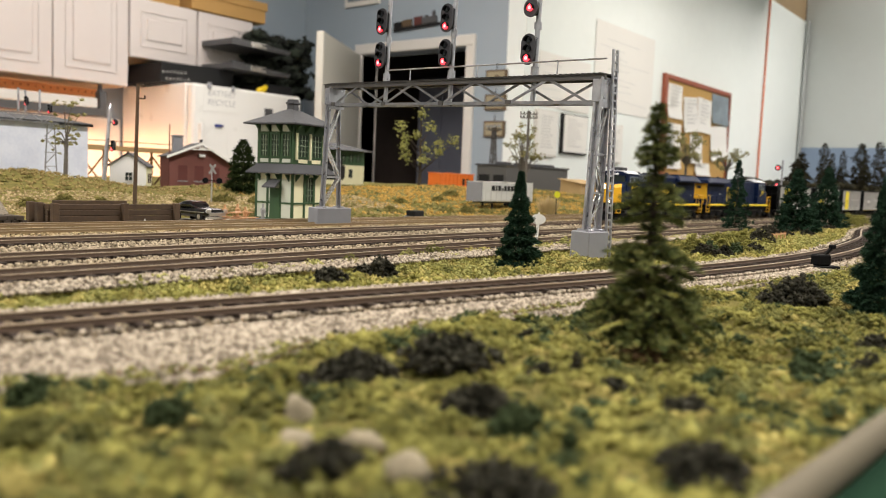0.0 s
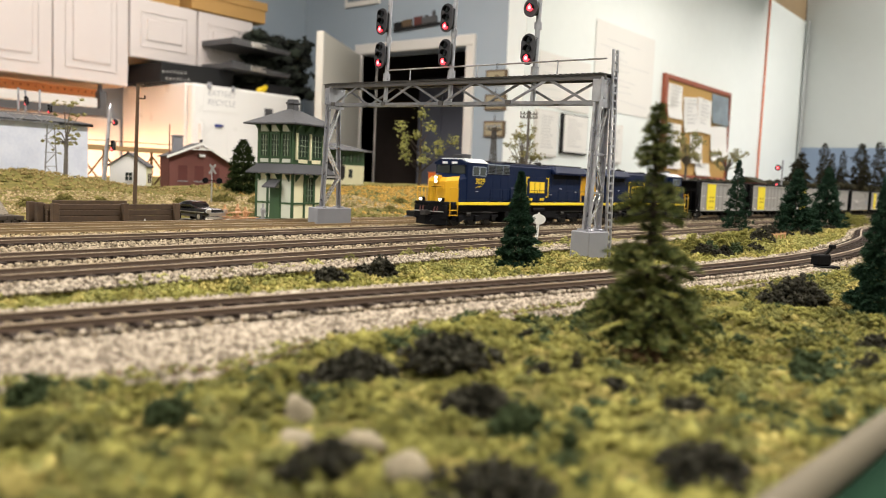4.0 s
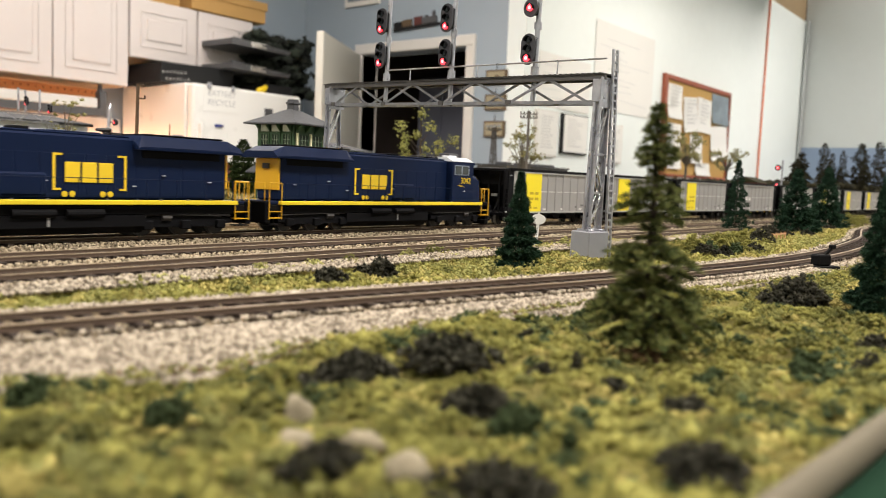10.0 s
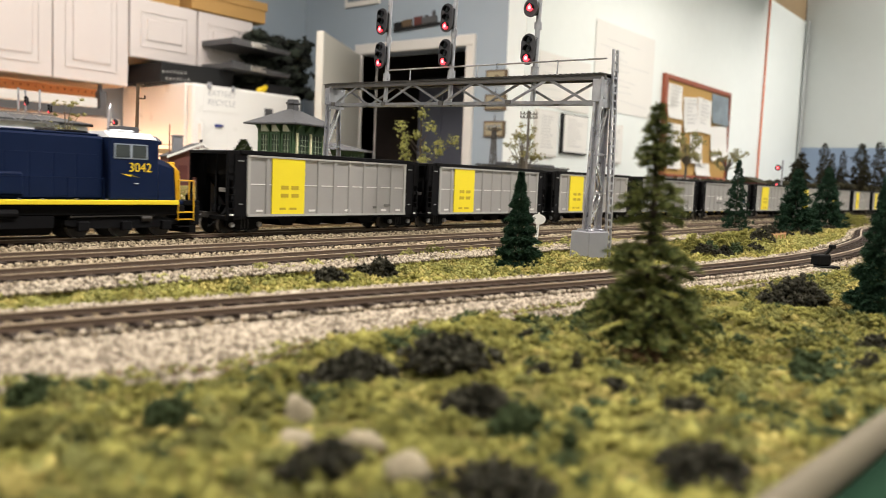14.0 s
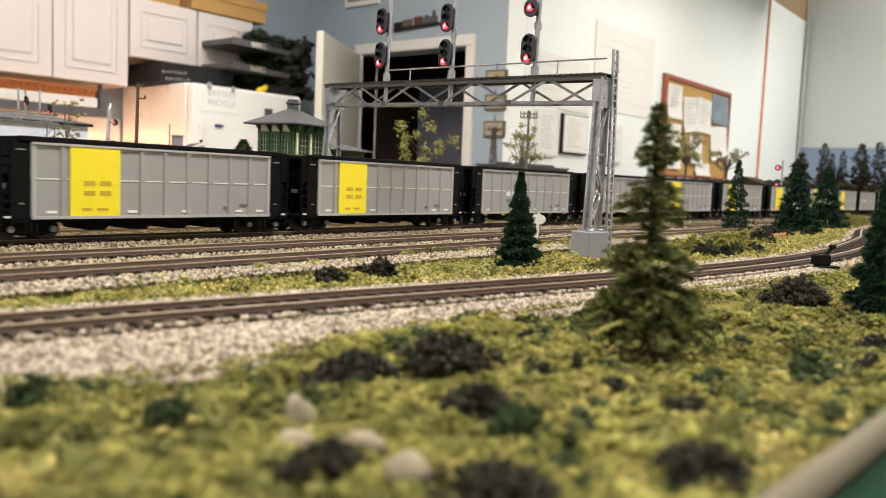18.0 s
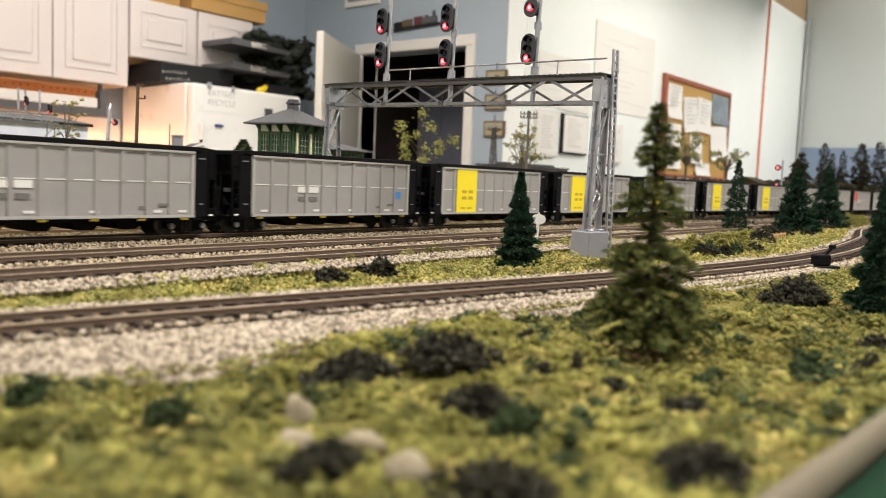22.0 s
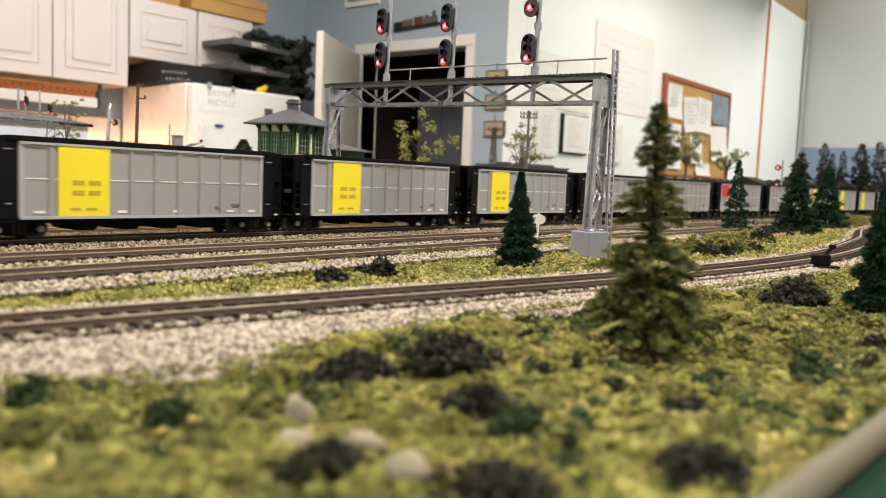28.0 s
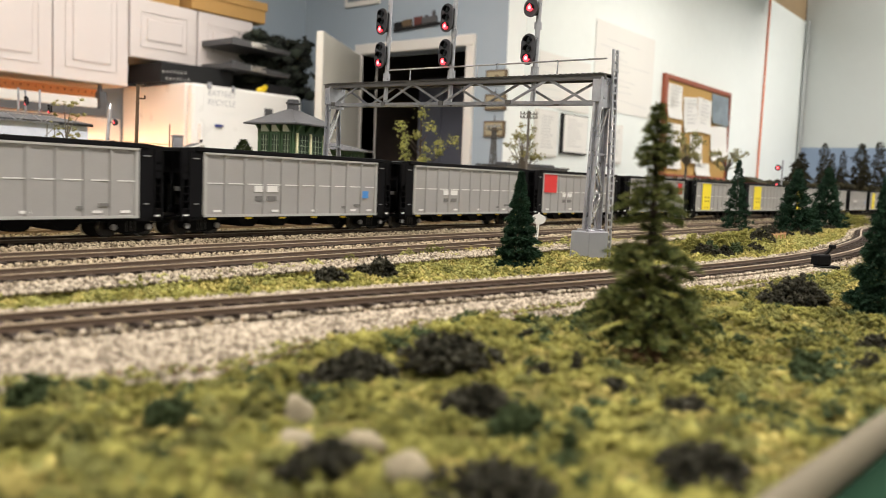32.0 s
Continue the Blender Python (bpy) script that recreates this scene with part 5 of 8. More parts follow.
    part("plow", G().prism([(o - 0.0140, 0, 0.0015), (o - 0.0075, -0.0150, 0.0015), (o - 0.0030, -0.0150, 0.0015), (o - 0.0030, 0.0150, 0.0015), (o - 0.0075, 0.0150, 0.0015)], (0, 0, 0.0070)), M["black"], pl)
    for yy in (-0.0090, -0.0060, 0.0060, 0.0090):
        part("red_hose", G().tube((o - 0.0100, yy, 0.0160), (o - 0.0112, yy * 0.92, 0.0115), 0.0003, n=6), M["brick"], pl, "red hose")
    part("cut_lever", G().tube((o - 0.0105, -0.0150, 0.0120), (o - 0.0105, 0.0150, 0.0120), 0.0004, n=5), M["step"], pl)
    for yy in (-0.0100, 0.0100):
        d = part("ditch_light", G().cbox(o - 0.0085, yy - 0.0019, 0.0199, o - 0.0048, yy + 0.0019, 0.0232, 0.0004), M["black"], L)
        part("lens", G().tube((o - 0.0091, yy, 0.0216), (o - 0.0084, yy, 0.0216), 0.0012, n=10), M["white_lamp"] if blanks else M["bright"], d)
    bx("rear_pilot", 0.2300, 0.2345, 0.0165, 0.0060, 0.0195, "black")
    # rear of the hood is yellow, with handrails
    part("rear_panel", G().cbox(o + 0.2189, -0.0113, 0.0265, o + 0.2204, 0.0113, 0.0466, 0.0003), M["gold"], L, "yellow rear end panel")
    part("rear_lamp", G().cbox(o + 0.2202, -0.003, 0.0400, o + 0.2220, 0.003, 0.0435, 0.0004), M["bronze"], L)
    r = 0.00038
    for e, x in ((-1, o - 0.0045), (1, o + 0.2320)):
        for s in (-1, 1):
            yy = s * 0.0170
            part("corner_rail", G().tube((x, yy, 0.0085), (x, yy, 0.0310), r, n=6).tube((x, yy, 0.0310), (x - e * 0.010, yy, 0.0310), r, n=6).tube((x - e * 0.010, yy, 0.0310), (x - e * 0.010, yy, 0.0085), r, n=6), M["gold"], L, "yellow grab rail")
            st = part("step_well", G().box(min(x, x - e * 0.010), min(s * 0.0120, s * 0.0172), 0.0050, max(x, x - e * 0.010), max(s * 0.0120, s * 0.0172), 0.0056), M["black"], L)
            for zz in (0.0090, 0.0130):
                part("step", G().box(min(x, x - e * 0.010), min(s * 0.0120, s * 0.0174), zz, max(x, x - e * 0.010), max(s * 0.0120, s * 0.0174), zz + 0.0006), M["gold"], st)
            part("end_rail", G().tube((x, s * 0.003, 0.0200), (x, s * 0.003, 0.0310), r, n=6).tube((x, s * 0.003, 0.0310), (x, s * 0.0125, 0.0310), r, n=6).tube((x, s * 0.0125, 0.0310), (x, s * 0.0125, 0.0200), r, n=6), M["gold"], L)
    for s in (-1, 1):
        g = G().tube((o + 0.050, s * 0.0176, 0.0310), (o + 0.220, s * 0.0176, 0.0310), 0.00022, n=5)
        hr = part("side_handrail", g, M["navy"], L)
        for i in range(10):
            x = o + 0.050 + i * 0.01885
            part("stanchion", G().tube((x, s * 0.0176, 0.0199), (x, s * 0.0176, 0.0312), 0.00025, n=5), M["navy"], hr)
    # air conditioner and lit number boards on the cab, pale lift lugs along the walkway
    part("air_conditioner", G().cbox(o + 0.0205, -0.0085, 0.0557, o + 0.0330, 0.0020, 0.0592, 0.0005).box(o + 0.0200, -0.0088, 0.0576, o + 0.0335, 0.0023, 0.0579), M["roof_grey"], L, "grey cab air conditioner")
    for yy in (-0.0075, 0.0025):
        part("number_board", G().cbox(o + 0.0148, yy, 0.0508, o + 0.0156, yy + 0.0050, 0.0526, 0.0001), M["loco_white"], L, "pale number board")
    for sd in (-1, 1):
        for lx in (0.048, 0.064, 0.081, 0.092, 0.109, 0.140, 0.157, 0.171, 0.188, 0.203):
            yy = sorted((sd * 0.0176, sd * 0.0183))
            part("lift_lug", G().box(o + lx, yy[0], 0.01995, o + lx + 0.0011, yy[1], 0.0207), M["step"], L)
        for gx, gz in ((0.030, 0.0285), (0.0905, 0.0290), (0.110, 0.0290), (0.158, 0.0270), (0.176, 0.0330), (0.206, 0.0300)):
            yy = sorted((sd * (0.0117 if gx > 0.04 else 0.0167), sd * (0.0127 if gx > 0.04 else 0.0173)))
            part("grab_iron", G().box(o + gx, yy[0], gz, o + gx + 0.0022, yy[1], gz + 0.0004), M["loco_white"], L)
    # roof details
    for x0, x1, y, z1, m in ((0.058, 0.071, 0.006, 0.0565, "black"), (0.074, 0.081, 0.004, 0.0570, "bronze"), (0.105, 0.113, 0.005, 0.0568, "black"), (0.120, 0.150, 0.006, 0.0560, "navy"), (0.156, 0.163, 0.004, 0.0568, "bronze")):
        part("roof_hatch", G().cbox(o + x0 - 0.006, -y, 0.0536, o + x1 - 0.006, y, z1 - 0.0015, 0.0004), M[m], L)
    part("horn", G().tube((o + 0.142, -0.004, 0.0562), (o + 0.150, -0.004, 0.0562), 0.0008, 0.0014, n=8).tube((o + 0.146, -0.004, 0.0536), (o + 0.146, -0.004, 0.0562), 0.0006, n=6), M["bronze"], L)
    part("antenna_dome", G().cbox(o + 0.025, -0.004, 0.0561, o + 0.035, 0.004, 0.0572, 0.0004), M["loco_white"], L)
    part("fuel_tank", G().prism([(o + 0.0753, -0.0165, 0.0118), (o + 0.0753, -0.0165, 0.0060), (o + 0.0753, -0.0120, 0.0022), (o + 0.0753, 0.0120, 0.0022), (o + 0.0753, 0.0165, 0.0060), (o + 0.0753, 0.0165, 0.0118)], (0.088, 0, 0)), M["black"], L, "black fuel tank")
    for s in (-1, 1):
        part("air_reservoir", G().tube((o + 0.0930, s * 0.0162, 0.0130), (o + 0.114, s * 0.0162, 0.0130), 0.0022, n=10), M["black"], L)
        part("air_reservoir", G().tube((o + 0.1195, s * 0.0162, 0.0130), (o + 0.1395, s * 0.0162, 0.0130), 0.0022, n=10), M["black"], L)
        part("fuel_gauge", G().box(o + 0.110, min(s * 0.0164, s * 0.0168), 0.0065, o + 0.1112, max(s * 0.0164, s * 0.0168), 0.0112), M["step"], L)
    for c in (0.0355, 0.1895):
        t = part("truck", G().cbox(-0.030, -0.0105, 0.0050, 0.030, 0.0105, 0.0100, 0.0006), M["black"], L, "black three axle truck")
        t.matrix_basis = pose(o + c, 0, 0)
        for s in (-1, 1):
            y0 = s * 0.0118
            part("side_frame", G().prism([(-0.033, y0, 0.0070), (-0.033, y0, 0.0095), (-0.012, y0, 0.0112), (0.012, y0, 0.0112), (0.033, y0, 0.0095), (0.033, y0, 0.0070), (0.018, y0, 0.0050), (-0.018, y0, 0.0050)], (0, s * 0.0022, 0)), M["black"], t)
            for ax in (-0.0238, 0.0, 0.0238):
                part("journal_box", G().cbox(ax - 0.003, min(y0 + s * 0.001, y0 + s * 0.0042), 0.0038, ax + 0.003, max(y0 + s * 0.001, y0 + s * 0.0042), 0.0088, 0.0005), M["black"], t)
            part("brake_cylinder", G().tube((-0.015, y0 + s * 0.002, 0.0100), (-0.009, y0 + s * 0.002, 0.0100), 0.0018, n=8), M["bronze"], t)
            part("brake_pipe", G().tube((-0.031, y0 + s * 0.003, 0.0120), (0.031, y0 + s * 0.003, 0.0112), 0.0004, n=5), M["bronze"], t)
        for ax in (-0.0238, 0.0, 0.0238):
            wheelset(t, ax, 0.0061)
    coupler(L, o - 0.0175, -1)
    coupler(L, o + 0.2398, 1)
    return L


M["mark_yellow"] = mat("ochre_mark", (0.52, 0.38, 0.02), 0.6)
M["mark_gold"] = mat("yellow_lettering", (0.85, 0.60, 0.02), 0.5, var=0.08, scale=150)
M["yellow_stripe"] = mat("yellow_stripe", (0.85, 0.66, 0.02), 0.5, var=0.1, scale=150)
M["vent"] = mat("pale_vent", (0.24, 0.28, 0.34), 0.5, var=0.2, scale=200)
M["step"] = mat("grey_step", (0.26, 0.26, 0.26), 0.5)
M["alu_dark"] = mat("dark_stencil", (0.16, 0.155, 0.15), 0.6)

SPEED = [(0.0, 0.0740), (5.5, 0.0740), (7.0, 0.0710), (9.0, 0.0725), (14.0, 0.0730), (15.2, 0.0755), (16.5, 0.0770), (17.5, 0.0855), (18.5, 0.0945), (19.5, 0.1025), (20.25, 0.1110), (21.0, 0.1155), (25.0, 0.1155), (28.0, 0.1160), (29.0, 0.1135), (32.0, 0.1125)]


def travelled(t):
    """Metres that the train has gone at t seconds, 1.6715 at 23 s."""
    def area(u):
        s = 0.0
        for (ta, va), (tb, vb) in zip(SPEED, SPEED[1:]):
            if u <= ta:
                break
            e = min(u, tb)
            ve = va + (vb - va) * (e - ta) / (tb - ta)
            s += (va + ve) / 2 * (e - ta)
        return s
    return 1.6715 + area(t) - area(23.0)


PITCH = 0.1855
CARS = ["yellow", "yellow", "yellow", "plain", "blue", "yellow", "yellow", "yellow", "yellow", "yellow", "blue", "plain", "red", "red_end", "yellow", "yellow", "yellow", "plain", "blue", "yellow", "plain"]
TRAIN = []  # (thing, middle of the vehicle at zero travel, turned round)


def train():
    lead = diesel("3029", True)
    TRAIN.append((lead, 0.6122 + 0.125, False))
    trail = diesel("3042", False)
    TRAIN.append((trail, 0.8420 + 0.125, True))
    first = {}
    for i, k in enumerate(CARS):
        if k in first:
            ob = copy_thing(first[k], pose(0, 0, 0))
        else:
            ob = first[k] = hopper(k)
        TRAIN.append((ob, 1.1125 + PITCH * (i + 0.5), False))


def motions():
    """The train rolls along the first main line and speeds up past the middle."""
    for ob, mid, turned in TRAIN:
        rows = []
        for i in range(65):
            t = i * 0.5
            x = mid - travelled(t)
            rows.append((t, Matrix.Translation((x, bend(x), 0)) @ Matrix.Rotation(bend_angle(x) + (math.pi if turned else 0), 4, "Z")))
        walk(ob, rows)


# ---------------------------------------------------------------- signal bridge
def signal_head(parent, x, y, z, three=True, k=1.0):
    """A dark head facing -x with the bottom lens lit."""
    h = (0.0190 if three else 0.0112) * k
    w = 0.0056 * k
    pts = []
    for i in range(20):
        a = math.pi * 2 * (i + 0.5) / 20
        pts.append((x, y + w * math.cos(a), z + (h / 2 - w) * (1 if math.sin(a) > 0 else -1) * (1 if three else 0) + w * math.sin(a)))
    b = part("signal_head", G().prism(pts, (-0.0012 * k, 0, 0)), M["signal_grey"], parent, "charcoal oval signal head")
    part("lamp_case", G().cbox(x + 0.0002, y - 0.0024 * k, z - h * 0.36, x + 0.0042 * k, y + 0.0024 * k, z + h * 0.36, 0.0004), M["black"], b)
    zs = (z + 0.0055 * k, z, z - 0.0055 * k) if three else (z,)
    for i, zz in enumerate(zs):
        lit = i == len(zs) - 1
        # hood: a half pipe over the lens
        n, r = 10, 0.0026 * k
        g = G()
        for rr, xx in ((r, x - 0.0012 * k), (r, x - 0.0034 * k), (r * 0.86, x - 0.0034 * k), (r * 0.86, x - 0.0012 * k)):
            for j in range(n + 1):
                a = math.pi * (-0.08 + 1.16 * j / n)
                g.v.append((xx, y + rr * math.cos(a), zz + rr * math.sin(a)))
        g.f = [(q * (n + 1) + j, q * (n + 1) + j + 1, ((q + 1) % 4) * (n + 1) + j + 1, ((q + 1) % 4) * (n + 1) + j) for q in range(4) for j in range(n)]
        part("hood", g, M["black"], b)
        part("lens", G().tube((x - 0.0014 * k, y, zz), (x - 0.0018 * k if not lit else x - 0.0024 * k, y, zz), 0.0022 * k, n=14), M["red_lamp"] if lit else M["dark_lens"], b, "lit red lens" if lit else "")
        if lit:
            part("glow_core", G().tube((x - 0.00241 * k, y, zz - 0.0001 * k), (x - 0.0028 * k, y, zz - 0.0001 * k), 0.0011 * k, n=12), M["lamp_core"], b)
    return b


def signal_bridge():
    b = thing("signal_bridge", pose(0.436, -0.1885, -0.0055, rx=1.75, rz=-6.5), "silver lattice signal bridge spanning the main tracks", "signal bridge")
    SP = 0.2555
    zt, zb = 0.1045, 0.0905  # chords of the beam
    for y0 in (0.0, SP):
        dz = 0.0 if y0 == 0 else -SP * math.tan(radians(1.75)) + 0.0005
        ft = dz + 0.0165
        f = part("footing", G().cbox(-0.0165, y0 - 0.0065, dz - 0.001, 0.0034 if y0 == 0 else 0.0175, y0 + 0.0065, ft, 0.0006), M["concrete"], b, "grey concrete footing")
        # two posts that close towards the top
        (fa, ft_x), (ra, rt_x) = ((-0.0112, -0.0098), (0.0008, -0.0010)) if y0 == 0 else ((-0.0078, -0.0058), (0.0092, 0.0040))
        for xa, xb in ((fa, ft_x), (ra, rt_x)):
            part("leg_post", G().bar((xa, y0 - 0.0010, ft), (xb, y0 - 0.0010, zb), 0.0042 if xa == fa else 0.0030, 0.0006).bar((xa, y0 + 0.0012, ft), (xb, y0 + 0.0012, zb), 0.0030, 0.0006).bar((xa - 0.0012, y0, ft), (xb - 0.0012, y0, zb), 0.0007, 0.0026), M["silver"], b)
            part("base_plate", G().cbox(xa - 0.0026, y0 - 0.0045, ft + 0.0001, xa + 0.0024, y0 + 0.0045, ft + 0.0011, 0.0002), M["silver"], b)
        def at(u, rear):
            return (ra + (rt_x - ra) * u) if rear else (fa + (ft_x - fa) * u)
        us = (0.02, 0.30, 0.60, 0.97)
        for i in range(3):
            for yy in (y0 - 0.0016, y0 + 0.0016):
                a, c = at(us[i], i % 2 == 1), at(us[i + 1], i % 2 == 0)
                part("lattice", G().bar((a, yy, ft + (zb - ft) * us[i]), (c, yy, ft + (zb - ft) * us[i + 1]), 0.0008, 0.0016), M["bright_silver"], b, "bare bright lattice bar")
                if i < 2:
                    zu = ft + (zb - ft) * us[i + 1]
                    part("strut", G().bar((at(us[i + 1], False), yy, zu), (at(us[i + 1], True), yy, zu), 0.0009, 0.0014), M["silver"], b)
        g0, g1 = ft_x - 0.0024, rt_x + 0.0030
        part("gusset", G().box(g0, y0 - 0.0036, zb - 0.003, g1, y0 - 0.0030, zt), M["silver"], b)
        part("leg_head", G().cbox(g0 + 0.0004, y0 - 0.0029, zb, g1 - 0.0004, y0 + 0.0029, zt - 0.001, 0.0003), M["silver"], b)
    # beam: four chords and zigzag braces, running from leg to leg
    near_x = lambda y: -0.0092 + 0.0034 * y / SP
    far_x = lambda y: 0.0014 + 0.0040 * y / SP
    for fx in (near_x, far_x):
        part("top_chord", G().bar((fx(0), -0.004, zt), (fx(SP), SP + 0.005, zt), 0.0018, 0.0026), M["bronze_silver"], b)
        part("bottom_chord", G().bar((fx(0), 0.002, zb), (fx(SP), SP - 0.002, zb), 0.0018, 0.0020), M["dull_silver"], b)
        n = 8
        for i in range(n):
            ya, yb = 0.007 + (SP - 0.014) * i / n, 0.007 + (SP - 0.014) * (i + 1) / n
            z0, z1 = (zb, zt) if i % 2 == (0 if fx is near_x else 1) else (zt, zb)
            part("brace", G().bar((fx(ya), ya, z0), (fx(yb), yb, z1), 0.0009, 0.0015), M["dull_silver"], b)
            if z1 == zb:
                part("gusset_plate", G().box(fx(yb) - 0.0014, yb - 0.0022, zb - 0.0010, fx(yb) - 0.0009, yb + 0.0022, zb + 0.0018), M["bronze_silver"], b)
    for i in range(9):
        yy = 0.006 + (SP - 0.012) * i / 8
        part("cross_tie", G().bar((near_x(yy), yy, zb), (far_x(yy), yy, zb), 0.0012, 0.0012), M["bronze_silver"], b)
    e0, e1 = -0.0035, SP + 0.006
    wk = part("walkway", G().prism([(near_x(e0) - 0.0018, e0, zt + 0.0014), (far_x(e0) + 0.0012, e0, zt + 0.0014), (far_x(e1) + 0.0012, e1, zt + 0.0014), (near_x(e1) - 0.0018, e1, zt + 0.0014)], (0, 0, 0.0006)), M["bronze"], b, "dark walkway grating")
    for i in range(65):
        yy = -0.0018 + i * 0.004
        part("grating_bar", G().box(near_x(yy) - 0.0019, yy, zt + 0.0021, far_x(yy) + 0.0013, yy + 0.0018, zt + 0.0026), M["bronze"], wk)
    # railing
    zr = zt + 0.0105
    rx = lambda y: near_x(y) - 0.0012
    rl = part("railing", G().tube((rx(0), -0.0045, zr - 0.0002), (rx(0.186), 0.186, zr - 0.0003), 0.0005, n=6), M["silver"], b, "thin silver handrail")
    for yy in (0.030, 0.095, 0.160):
        part("rail_post", G().tube((rx(yy), yy, zt + 0.0021), (rx(yy), yy, zr), 0.0005, n=6), M["silver"], rl)
    # ladder beside the near leg
    lx = lambda z: 0.0062 - 0.0089 * z / 0.1205
    ld = part("ladder", G().bar((lx(0) - 0.0024, -0.0048, 0.0), (lx(0.1205) - 0.0020, -0.0048, 0.1205), 0.0013).bar((lx(0) + 0.0024, -0.0048, 0.0), (lx(0.1205) + 0.0020, -0.0048, 0.1205), 0.0013), M["silver"], b, "silver ladder on the leg")
    for i in range(27):
        z = 0.006 + i * 0.0043
        part("rung", G().bar((lx(z) - 0.0022, -0.0048, z), (lx(z) + 0.0022, -0.0048, z), 0.0012), M["silver"], ld)
    for z in (0.098, 0.055):
        part("ladder_bracket", G().bar((lx(z), -0.0012, z), (lx(z), -0.0048, z), 0.0012), M["silver"], ld)
    # masts with heads
    for y, zs in ((0.1945, (0.1262, 0.1505)), (0.1275, (0.1245, 0.1480)), (0.0550, (0.1235, 0.1485))):
        m = part("mast", G().tube((0.0, y, zb), (0.0, y, 0.185), 0.0016, n=12), M["silver"], b, "silver signal mast")
        part("mast_foot", G().tube((0.0, y, zt + 0.0027), (0.0, y, zt + 0.009), 0.0026, n=12), M["silver"], m)
        part("mast_collar", G().tube((0.0, y, 0.1365), (0.0, y, 0.1405), 0.0024, n=12), M["silver"], m)
        for k, z in enumerate(zs):
            one = y < 0.1 and k == 1
            signal_head(m, -0.0058, y + 0.0012, z, not one)
            part("head_bracket", G().bar((0, y, z), (-0.0020, y + 0.001, z), 0.0014), M["silver"], m)
    return b


M["bright_silver"] = mat("bare_bright_metal", (0.78, 0.78, 0.80), 0.24, 0.85, var=0.5, scale=220, bump=0.0005, bump_scale=420)
M["bronze_silver"] = mat("weathered_steel", (0.105, 0.10, 0.10), 0.45, 0.4, var=0.4, scale=150)
M["dull_silver"] = mat("dull_silver_paint", (0.40, 0.40, 0.43), 0.32, 0.8, var=0.9, scale=220, bump=0.0005, bump_scale=420)
M["signal_grey"] = mat("charcoal_signal_paint", (0.030, 0.030, 0.037), 0.5, var=0.3, scale=150)


# ---------------------------------------------------------------- scenery
def on_ground(x, y, sink=0.0005):
    return ground_z(x, y) - sink


